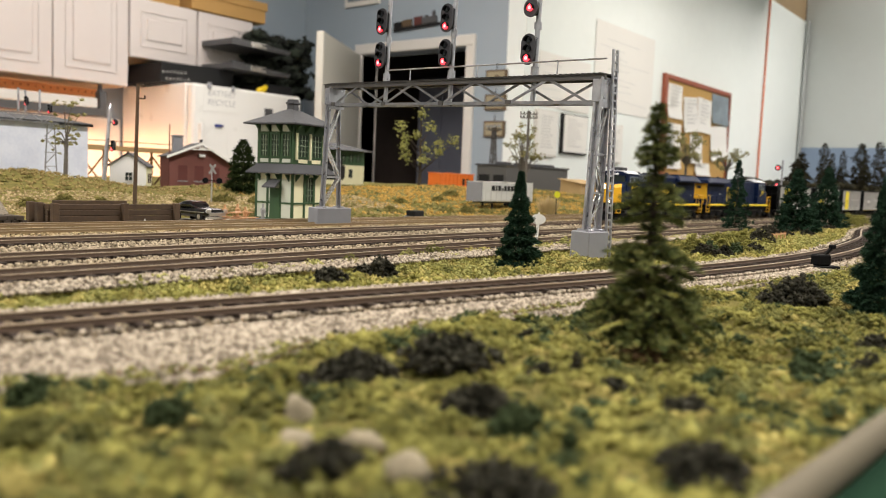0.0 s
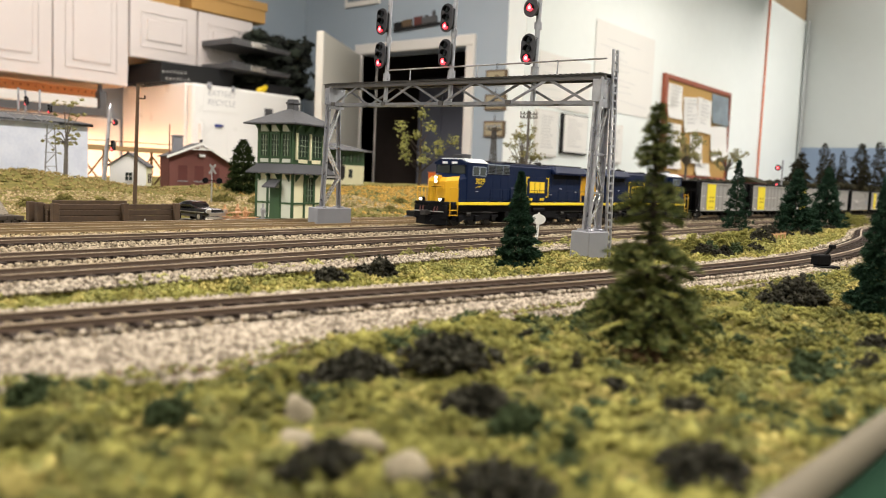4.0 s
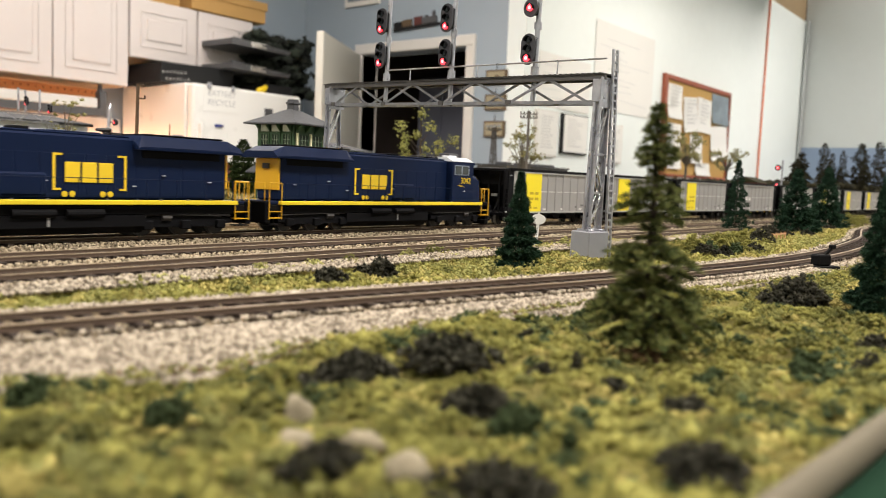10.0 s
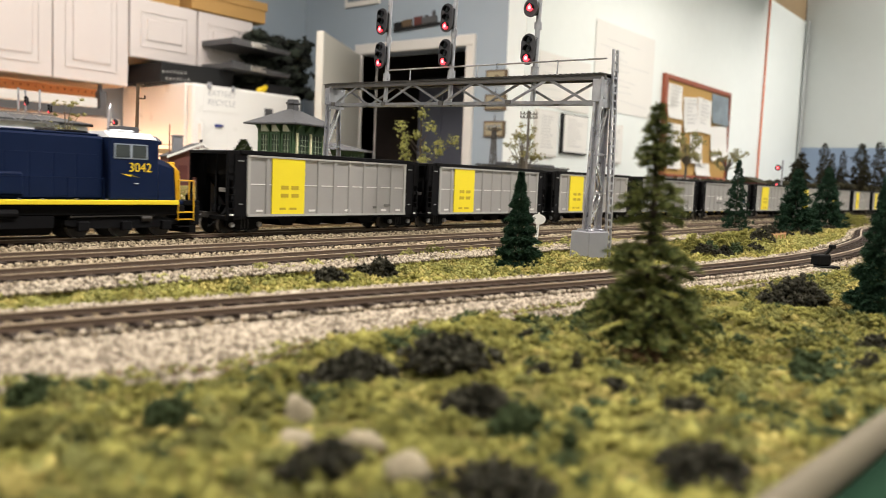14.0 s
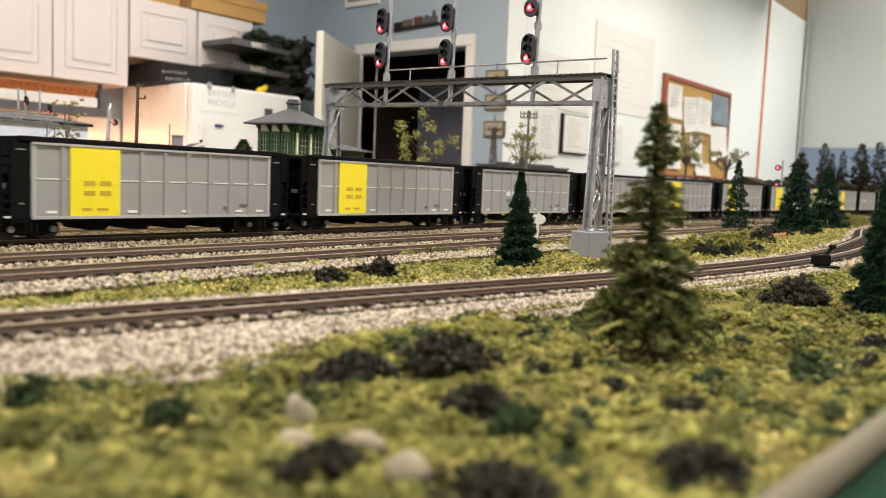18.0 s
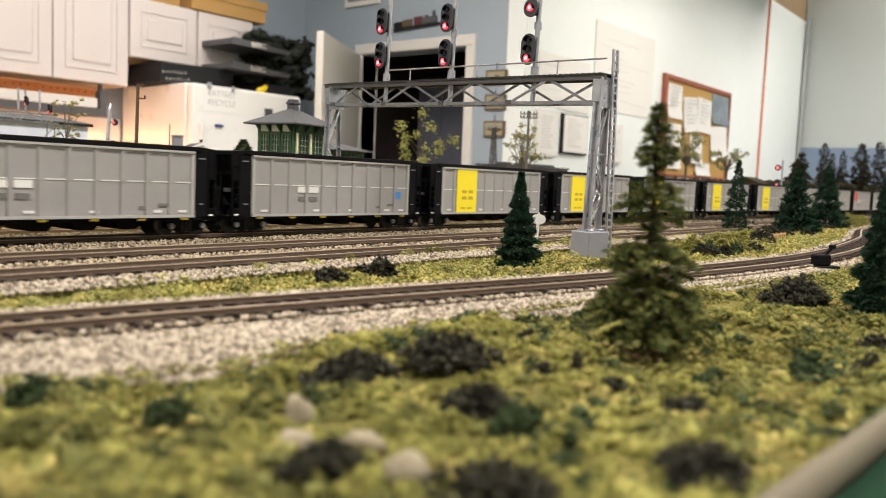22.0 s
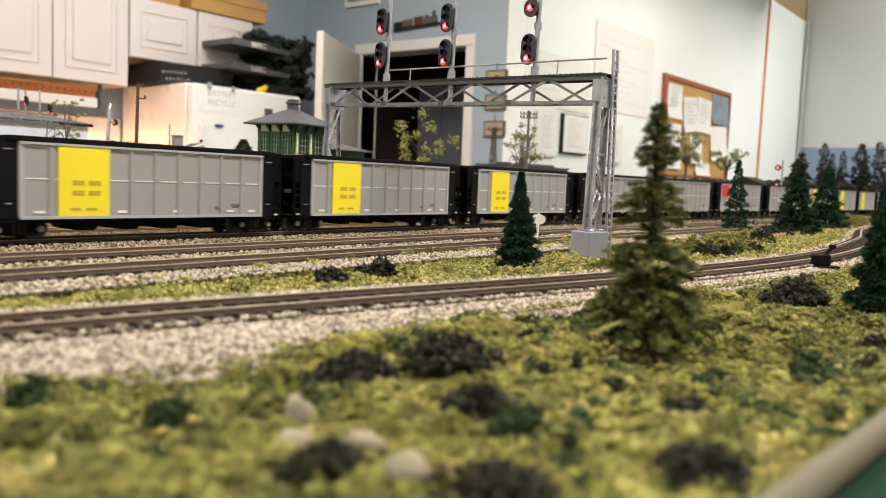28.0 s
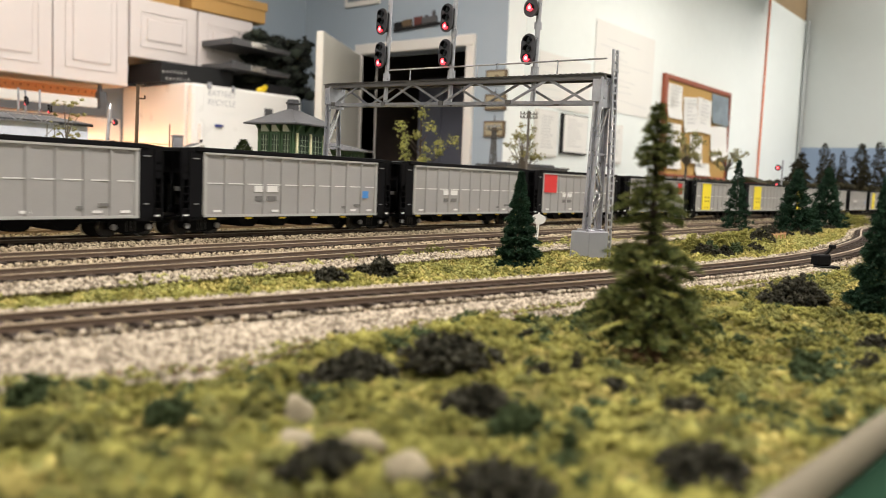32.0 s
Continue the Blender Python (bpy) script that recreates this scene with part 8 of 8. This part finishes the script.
    b = thing("timber_wall", pose(0.2716, 0.129, -0.0058), "low weathered brown timber retaining wall", "retaining wall")
    h = 0.0165
    for i in range(4):
        z0 = 0.0002 + i * 0.0041
        part("plank", G().cbox(0.0, 0, z0, 0.0505, 0.0022, z0 + 0.0039, 0.0003), M["timber"], b)
        part("plank", G().cbox(0.0510, 0, z0, 0.0930, 0.0022, z0 + 0.0039, 0.0003), M["timber"], b)
        part("plank", G().cbox(-0.0022, 0.003, z0, -0.0002, 0.024, z0 + 0.0039, 0.0003), M["timber"], b)
        part("plank", G().cbox(0.030, 0.060, z0, 0.0900, 0.0622, z0 + 0.0039, 0.0003), M["timber"], b)
        part("plank", G().cbox(0.0905, 0.0025, z0, 0.0925, 0.014, z0 + 0.0039, 0.0003), M["timber"], b)
    for x, y in ((0.0, -0.0022), (0.0508, -0.0022), (0.0930, -0.0022), (-0.0045, 0.010), (-0.0045, 0.022)):
        part("post", G().cbox(x - 0.0022, y - 0.0022, 0.0, x + 0.0022, y + 0.0022, h + 0.0008, 0.0004), M["timber"], b)
    k = thing("timber_stack", pose(0.225, 0.128, -0.0058), "dark stack of old ties beside the siding", "timber")
    rr = random.Random(6)
    for row in range(3):
        for i in range(6 - row):
            x = 0.003 + row * 0.0026 + i * 0.0054
            tb = part("old_tie", G().cbox(-0.0022, 0, 0, 0.0022, 0.021, 0.0028, 0.0002), M["trunk"], k)
            tb.matrix_basis = pose(x, rr.uniform(-0.001, 0.001), 0.0002 + row * 0.0029, rz=rr.uniform(-4, 4))
    rd = thing("upper_track", pose(0, 0, 0), "grey gravel roadbed with a worn track on the bank", "railway track")
    part("roadbed", G().prism([(0.47, 0.462, -0.004), (0.80, 0.462, -0.004), (0.80, 0.462, 0.0112), (0.47, 0.462, 0.0112)], (0, 0.052, 0.0012)), M["ballast_bed"], rd)
    for y in (0.4800, 0.4965):
        part("rail", G().box(0.47, y - 0.0005, 0.0130, 0.80, y + 0.0005, 0.0152), M["rail"], rd)
    tie = G().box(-0.0013, -0.015, 0.0, 0.0013, 0.015, 0.0020).mesh("tie", M["tie"])
    for i in range(45):
        o = part("tie", tie, None, rd)
        o.matrix_basis = pose(0.475 + i * 0.0072, 0.4882, 0.0112)
    solid("gravel_ramp", G().prism([(0.15, 0.16, -0.006), (0.262, 0.16, -0.006), (0.262, 0.19, 0.014), (0.15, 0.19, 0.014)], (0, 0.05, 0)), M["ballast_bed"], "pale gravel ramp behind the old timber", "ramp", kind="structure")


def loft(rings, n=14):
    """Rounded box-like skin through rings of (x, half width, low, high)."""
    g = G()
    for x, w, lo, hi in rings:
        for i in range(n):
            a = 2 * math.pi * (i + 0.5) / n
            ca, sa = math.cos(a), math.sin(a)
            g.v.append((x, w * math.copysign(abs(ca) ** 0.55, ca), (lo + hi) / 2 + (hi - lo) / 2 * math.copysign(abs(sa) ** 0.6, sa)))
    for k in range(len(rings) - 1):
        for i in range(n):
            g.f.append((k * n + i, k * n + (i + 1) % n, (k + 1) * n + (i + 1) % n, (k + 1) * n + i))
    g.f.append(tuple(range(n)))
    g.f.append(tuple(range(len(g.v) - n, len(g.v))))
    return g


def sedan():
    """A black nineteen-fifties sedan with a chrome front."""
    c = thing("model_car", pose(0.4230, 0.183, -0.0055, rz=-90), "black vintage sedan with a chrome grille", "car")
    L, W = 0.056, 0.0215
    body = [(-L / 2, 0.0085, 0.0040, 0.0080), (-L / 2 + 0.002, 0.0102, 0.0034, 0.0098), (-0.019, 0.0107, 0.0032, 0.0108), (0.0, 0.0107, 0.0032, 0.0112), (0.012, 0.0107, 0.0032, 0.0116), (0.023, 0.0102, 0.0034, 0.0112), (L / 2 - 0.001, 0.0092, 0.0038, 0.0102), (L / 2, 0.0082, 0.0046, 0.0088)]
    part("body", loft(body), M["gloss_black"], c, "gloss black body", True)
    part("cabin", loft([(-0.0185, 0.0070, 0.0100, 0.0112), (-0.014, 0.0086, 0.0100, 0.0150), (-0.008, 0.0088, 0.0100, 0.0168), (0.000, 0.0088, 0.0100, 0.0168), (0.0045, 0.0086, 0.0100, 0.0150), (0.0078, 0.0080, 0.0100, 0.0118)]), M["gloss_black"], c, "", True)
    part("windshield", G().add([(0.0082, -0.0078, 0.0112), (0.0082, 0.0078, 0.0112), (0.0027, 0.0066, 0.0162), (0.0027, -0.0066, 0.0162), (0.0072, -0.0078, 0.0112), (0.0072, 0.0078, 0.0112), (0.0017, 0.0066, 0.0162), (0.0017, -0.0066, 0.0162)], [(0, 1, 2, 3), (7, 6, 5, 4), (0, 4, 5, 1), (1, 5, 6, 2), (2, 6, 7, 3), (3, 7, 4, 0)]), M["red_glass"], c, "dark reddish windshield")
    part("grille", G().cbox(L / 2 - 0.0006, -0.0082, 0.0050, L / 2 + 0.0010, 0.0082, 0.0080, 0.0004), M["bright"], c, "chrome grille")
    part("bumper", G().cbox(L / 2 + 0.0004, -0.0108, 0.0028, L / 2 + 0.0026, 0.0108, 0.0048, 0.0006), M["bright"], c, "chrome bumper")
    part("rear_bumper", G().cbox(-L / 2 - 0.0022, -0.0108, 0.0030, -L / 2, 0.0108, 0.0048, 0.0006), M["bright"], c)
    for y in (-0.0082, 0.0082):
        part("headlight", G().tube((L / 2 - 0.002, y, 0.0090), (L / 2 + 0.0006, y, 0.0090), 0.0018, n=12), M["bright"], c)
        for x in (-0.017, 0.017):
            w = part("wheel", G().tube((x, y * 1.05 - 0.002, 0.0042), (x, y * 1.05 + 0.002, 0.0042), 0.0042, n=16), M["black_soft"], c)
            part("hubcap", G().tube((x, y * 1.05 - 0.0023, 0.0042), (x, y * 1.05 + 0.0023, 0.0042), 0.0020, n=12), M["bright"], w)
    part("side_trim", G().box(-0.024, -W / 2 - 0.0004, 0.0076, 0.024, -W / 2 + 0.0002, 0.0081).box(-0.024, W / 2 - 0.0002, 0.0076, 0.024, W / 2 + 0.0004, 0.0081), M["bright"], c)


M["gloss_black"] = mat("gloss_black", (0.008, 0.008, 0.009), 0.12)
M["red_glass"] = mat("dark_red_glass", (0.05, 0.008, 0.008), 0.1)
M["pine"] = mat("pale_pine", (0.50, 0.27, 0.13), 0.7, var=0.25, scale=150)


def lineside():
    # picnic table with two little figures
    t = thing("picnic_table", pose(0.440, 0.146, -0.0058, rz=15), "small pale wooden picnic table with benches", "picnic table")
    part("tabletop", G().cbox(-0.012, -0.004, 0.0085, 0.012, 0.004, 0.0094, 0.0002), M["pine"], t)
    for y in (-0.0085, 0.0085):
        part("bench", G().cbox(-0.012, y - 0.0016, 0.0046, 0.012, y + 0.0016, 0.0053, 0.0002), M["pine"], t)
    for x in (-0.008, 0.008):
        part("leg", G().bar((x, -0.007, 0), (x, 0.003, 0.0084), 0.0009).bar((x, 0.007, 0), (x, -0.003, 0.0084), 0.0009).bar((x, -0.009, 0.0040), (x, 0.009, 0.0040), 0.0009), M["pine"], t)
    for (x, y, h, k) in ((0.4575, 0.1385, 0.0165, "step"), (0.432, 0.157, 0.0150, "pine"), (0.446, 0.158, 0.0155, "pine"), (0.4395, 0.1395, 0.0140, "pine")):
        z0 = -0.0058
        g = G().tube((x - 0.0010, y, z0), (x - 0.0005, y, z0 + h * 0.46), 0.0009, 0.0010, n=7).tube((x + 0.0010, y, z0), (x + 0.0005, y, z0 + h * 0.46), 0.0009, 0.0010, n=7)
        g.tube((x, y, z0 + h * 0.44), (x, y, z0 + h * 0.72), 0.0014, 0.0020, n=8).tube((x, y, z0 + h * 0.72), (x, y, z0 + h * 0.82), 0.0020, 0.0006, n=8).tube((x, y, z0 + h * 0.82), (x, y, z0 + h), 0.0011, 0.0009, n=8)
        for sd in (-1, 1):
            g.tube((x + sd * 0.0019, y, z0 + h * 0.76), (x + sd * 0.0024, y - 0.0010, z0 + h * 0.46), 0.0007, 0.0006, n=6)
        solid("figurine", g, M[k], "tiny plain painted plastic figurine by the table", "figurine", "figurines")
    solid("platform_slab", G().cbox(0.405, 0.128, -0.009, 0.60, 0.215, -0.0056, 0.0004), M["slab"], "pale concrete slab beside the tower", "slab", kind="structure")
    # dark equipment box between the tracks and the bank
    e = thing("equipment_box", pose(0.6466, 0.128, -0.0045), "low black trackside equipment box", "equipment box")
    part("body", G().cbox(-0.007, -0.006, 0, 0.009, 0.006, 0.0095, 0.0010), M["black_soft"], e)
    part("ramp", G().prism([(-0.022, -0.004, 0), (-0.010, -0.004, 0), (-0.010, -0.004, 0.004)], (0, 0.008, 0)), M["black_soft"], e)
    # white oval sign
    s = thing("oval_sign", pose(0.442, -0.1439, -0.0055, rx=1.5, ry=3), "white oval sign on a slim white post", "sign")
    part("post", G().bar((0, 0, 0), (0, 0, 0.0175), 0.0014), M["white_paint"], s)
    pts = [(0.0046 * math.cos(a) * 0.62, -0.0046 * math.cos(a) * 0.785, 0.0205 + 0.0033 * math.sin(a)) for a in [6.283 * i / 20 for i in range(20)]]
    part("disc", G().prism(pts, (-0.0008, -0.0006, 0)), M["white_paint"], s, "white oval board")
    part("finial", G().tube((0, 0, 0.0235), (0, 0, 0.0248), 0.0008, 0.0004, n=8), M["white_paint"], s)
    # little stake
    solid("mile_stake", G().tube((0.334, 0.1205, -0.006), (0.3345, 0.1205, 0.0005), 0.0007, 0.0003, n=6), M["white_paint"], "tiny white stake beside the siding", "stake")
    # yellow round sign
    s = thing("yellow_sign", pose(0.945, 0.135, on_ground(0.945, 0.135)), "round yellow sign on a dark post", "sign")
    part("post", G().tube((0, 0, 0), (0, 0, 0.030), 0.0006, n=6), M["black_soft"], s)
    part("disc", G().tube((-0.001, -0.001, 0.030), (-0.0016, -0.0018, 0.030), 0.0042, n=16), M["yellow_green"], s)
    # wooden utility pole
    p = thing("utility_pole", pose(0.4173, 0.27, -0.004, ry=1.2), "brown wooden utility pole with two short arms", "utility pole")
    part("pole", G().tube((0, 0, 0), (0, 0, 0.1165), 0.0020, 0.0014, n=8), M["timber"], p)
    for z in (0.104, 0.1155):
        part("crossarm", G().bar((0.0, 0.001, z), (0.0045, -0.0045, z), 0.0012), M["timber"], p)
        part("insulator", G().tube((0.0045, -0.0045, z), (0.0045, -0.0045, z + 0.003), 0.0008, n=6), M["black_soft"], p)
    # telegraph pole with insulators
    p = thing("telegraph_pole", pose(1.128, 0.30, on_ground(1.128, 0.30)), "grey telegraph pole with a crossarm of insulators", "telegraph pole")
    part("pole", G().tube((0, 0, 0), (0, 0, 0.140), 0.0026, 0.0018, n=8), M["trunk_grey"], p)
    for z in (0.134, 0.128):
        part("crossarm", G().bar((-0.008, 0.0102, z), (0.008, -0.0102, z), 0.0016), M["trunk_grey"], p)
        for i in range(6):
            u = -1 + i * 0.4
            part("insulator", G().tube((0.008 * u, -0.0102 * u, z), (0.008 * u, -0.0102 * u, z + 0.0040), 0.0010, n=6), M["black_soft"], p)
    # tall signal mast in the town
    m = thing("signal_mast", pose(0.4882, 0.45, 0.008, ry=5), "tapered silver mast with two dark signal heads", "signal mast")
    part("mast", G().tube((0, 0, 0), (0, 0, 0.094), 0.0026, 0.0018, n=10).tube((0, 0, 0.094), (0, 0, 0.100), 0.0018, 0.0002, n=10), M["silver"], m)
    for z, one in ((0.079, True), (0.053, False)):
        signal_head(m, 0.003, -0.0070, z, not one, 0.68)
        part("head_bracket", G().bar((0, 0, z), (0.004, -0.0070, z), 0.0012), M["black"], m)
    # crossing signal before the station
    m = thing("crossing_signal", pose(0.545, 0.33, on_ground(0.545, 0.33)), "small crossbuck crossing signal with dark lamps", "crossing signal")
    part("post", G().tube((0, 0, 0), (0, 0, 0.040), 0.0008, n=6), M["silver"], m)
    part("crossbuck", G().bar((-0.004, -0.001, 0.031), (0.004, -0.001, 0.041), 0.0008, 0.0022).bar((0.004, -0.0016, 0.031), (-0.004, -0.0016, 0.041), 0.0008, 0.0022), M["step"], m)
    part("lamp_bar", G().bar((-0.006, 0.003, 0.0235), (0.006, -0.005, 0.0235), 0.001), M["black"], m)
    for s in (-1, 1):
        part("lamp", G().tube((0.006 * s, -0.001 - 0.004 * s, 0.0235), (0.006 * s - 0.001, -0.003 - 0.004 * s, 0.0235), 0.0032, n=12), M["black"], m)
    # second signal bridge on the hill, seen end on
    b = thing("far_signal_bridge", pose(0.4446, 0.48, 0.020), "thin grey signal bridge over the upper line", "signal bridge")
    for x in (-0.0075, 0.0075):
        part("leg", G().bar((x, 0, -0.012), (x * 0.5, 0, 0.062), 0.0010), M["dull_silver"], b)
    for i in range(4):
        z0, z1 = 0.002 + i * 0.015, 0.015 + i * 0.015
        part("lattice", G().bar((-0.0065 if i % 2 else 0.0065, 0, z0), (0.006 if i % 2 else -0.006, 0, z1), 0.0008), M["dull_silver"], b)
        part("strut", G().bar((-0.0065, 0, z1), (0.0065, 0, z1), 0.0008), M["dull_silver"], b)
    for z in (0.062, 0.0705):
        part("chord", G().bar((0.008, 0, z), (-0.22, 0, z), 0.0016), M["dull_silver"], b)
    for i in range(16):
        x0 = 0.006 - i * 0.0138
        part("brace", G().bar((x0, 0, 0.062 if i % 2 else 0.0705), (x0 - 0.0138, 0, 0.0705 if i % 2 else 0.062), 0.0009), M["dull_silver"], b)
    for i, (x, h) in enumerate(((-0.0120, 0.026), (-0.0270, 0.024), (-0.0345, 0.026), (-0.0020, 0.012))):
        mm = part("mast", G().tube((x, 0, 0.0705), (x, 0, 0.0705 + h), 0.0012, n=8), M["silver"], b)
        if i in (1, 3):
            signal_head(mm, x - 0.001, -0.0035, 0.0705 + h * 0.52, True, 0.55)
    # trestle behind the cottage
    t = thing("trestle", pose(0.53, 0.75, 0.0), "brown wooden trestle carrying an upper track", "trestle")
    part("deck", G().box(0, 0, 0.062, 0.26, 0.03, 0.0690), M["tan"], t)
    for i in range(7):
        x = 0.01 + i * 0.04
        part("bent", G().bar((x, 0.002, 0.0), (x, 0.002, 0.062), 0.003), M["tan_dark"], t)
        if i < 6:
            part("brace", G().bar((x, 0.001, 0.006), (x + 0.04, 0.001, 0.055), 0.002), M["tan_dark"], t)
            part("brace", G().bar((x + 0.04, -0.0012, 0.006), (x, -0.0012, 0.055), 0.002), M["tan_dark"], t)
    part("handrail", G().bar((0, 0, 0.076), (0.26, 0, 0.076), 0.0012), M["tan_dark"], t)
    # light tower before the far wall
    f = thing("light_tower", pose(1.972, 0.95, 0.02), "dark lattice tower with pale lamps on top", "light tower")
    legs = [(-1, -1), (1, -1), (1, 1), (-1, 1)]
    for u, v in legs:
        part("leg", G().bar((0.0085 * u, 0.0085 * v, -0.002), (0.0036 * u, 0.0036 * v, 0.166), 0.0032), M["bronze_silver"], f)
    for i in range(9):
        z0, z1 = 0.018 * i, 0.018 * (i + 1)
        w0, w1 = 0.0085 - 0.0049 * z0 / 0.166, 0.0085 - 0.0049 * z1 / 0.166
        sg = 1 if i % 2 else -1
        part("lattice", G().bar((-w0, -w0 * sg, z0), (-w1, w1 * sg, z1), 0.0022).bar((w0, -w0 * sg, z0), (w1, w1 * sg, z1), 0.0022), M["bronze_silver"], f)
    part("platform", G().cbox(-0.006, -0.024, 0.1665, 0.006, 0.024, 0.1705, 0.0008), M["bronze_silver"], f)
    for i in range(4):
        y = -0.0195 + 0.013 * i
        part("lamp_arm", G().bar((0.001, y, 0.1705), (0.001, y, 0.1785), 0.0025), M["bronze_silver"], f)
        part("lamp", G().tube((0.0, y, 0.1785), (-0.0075, y, 0.1785), 0.0032, 0.0052, n=10), M["step"], f, "pale lamp")
    part("spike", G().tube((0, 0, 0.1705), (0, 0, 0.205), 0.0012, n=6), M["bronze_silver"], f)
    # far signal at the curve
    m = thing("line_signal", pose(1.60, 0.036, -0.005), "slim trackside signal with two lit red heads", "signal")
    part("post", G().tube((0, 0, 0), (0, 0, 0.104), 0.0018, 0.0014, n=8), M["silver"], m)
    for z in (0.090, 0.058):
        signal_head(m, -0.006, 0.006, z, False)
        part("head_bracket", G().bar((0, 0, z), (-0.004, 0.006, z), 0.0014), M["black"], m)
    # dark red caboose shape behind the signal
    k = thing("dark_shanty", pose(1.74, 0.125, 0.0), "dark red brown shanty behind the tracks", "shanty")
    part("wall", G().box(0, 0, 0, 0.07, 0.05, 0.058), M["brick_dark"], k)
    part("roof", G().prism([(-0.004, -0.005, 0.0582), (-0.004, 0.055, 0.0582), (-0.004, 0.025, 0.070)], (0.078, 0, 0)), M["needle_brown"], k)
    # black hand crane on the verge
    c = thing("hand_crane", pose(0.4935, -0.3009, on_ground(0.4935, -0.3009), rz=-35), "small black derelict hand crane by the branch line", "crane")
    part("base", G().cbox(-0.0072, -0.0045, 0, 0.0072, 0.0045, 0.0022, 0.0004), M["black"], c)
    part("cab", G().cbox(-0.0060, -0.0034, 0.0022, 0.0030, 0.0034, 0.0085, 0.0008), M["black"], c)
    part("jib", G().bar((0.0, 0, 0.0070), (0.0055, 0, 0.0125), 0.0014), M["black"], c)
    part("jib_head", G().cbox(0.0040, -0.0014, 0.0115, 0.0075, 0.0014, 0.0140, 0.0004), M["black"], c)
    part("coupling_bar", G().bar((0.0070, 0, 0.0015), (0.0115, 0, 0.0010), 0.0014), M["black"], c)
    # short fence
    f = thing("fence_panel", pose(0.76, -0.196, on_ground(0.78, -0.196)), "short pale wooden fence panel in the grass", "fence")
    for i in range(4):
        part("post", G().bar((i * 0.013, 0, 0), (i * 0.013, 0, 0.009), 0.0013), M["pine"], f)
    for z in (0.0075,):
        part("rail", G().bar((-0.001, 0, z), (0.041, 0, z), 0.0013), M["pine"], f)
    # dark parked engine on the hill by the tree
    e = thing("dark_engine", pose(0.93, 0.62, 0.030), "dark parked engine with a pale bar on its side", "engine")
    part("body", G().cbox(0, 0, 0.004, 0.11, 0.028, 0.026, 0.002), M["black_soft"], e)
    part("cab", G().cbox(0.075, 0.001, 0.026, 0.105, 0.027, 0.036, 0.002), M["black_soft"], e)
    part("pale_bar", G().box(0.045, -0.0008, 0.010, 0.085, 0.0004, 0.015), M["concrete"], e)
    part("frame", G().box(0.002, 0.003, 0.0, 0.108, 0.025, 0.004), M["black"], e)
    # dry grass tuft
    rng = random.Random(5)
    g = G()
    for i in range(260):
        a, q = rng.uniform(0, 6.28), rng.random() * 0.009
        x, y = math.cos(a) * q, math.sin(a) * q
        g.tube((x, y, 0), (x * 2.2, y * 2.2, rng.uniform(0.014, 0.028)), 0.0006, 0.0001, n=3, caps=False)
    t = thing("grass_tuft", pose(1.0, 0.18, on_ground(1.0, 0.18)), "dry straw coloured grass tuft", "grass")
    tagged(part("blades", g, M["straw"], t), kind="stuff")


M["slab"] = mat("pale_slab", (0.42, 0.38, 0.31), 0.9, var=0.25, scale=120, bump=0.0002)
M["yellow_green"] = mat("yellow_sign", (0.62, 0.62, 0.02), 0.5)
M["tan_dark"] = mat("brown_trestle", (0.20, 0.12, 0.05), 0.8, var=0.4, scale=90)
M["straw"] = mat("straw", (0.50, 0.38, 0.19), 0.9, isl=0.5, var=0.4, scale=100)

room()
cabinets()
fridge()
wall_papers()
ground()
signal_bridge()
train()
signal_tower()
town()
timber_pen()
sedan()
lineside()
planting()
turf()
tracks()
ballast()
motions()
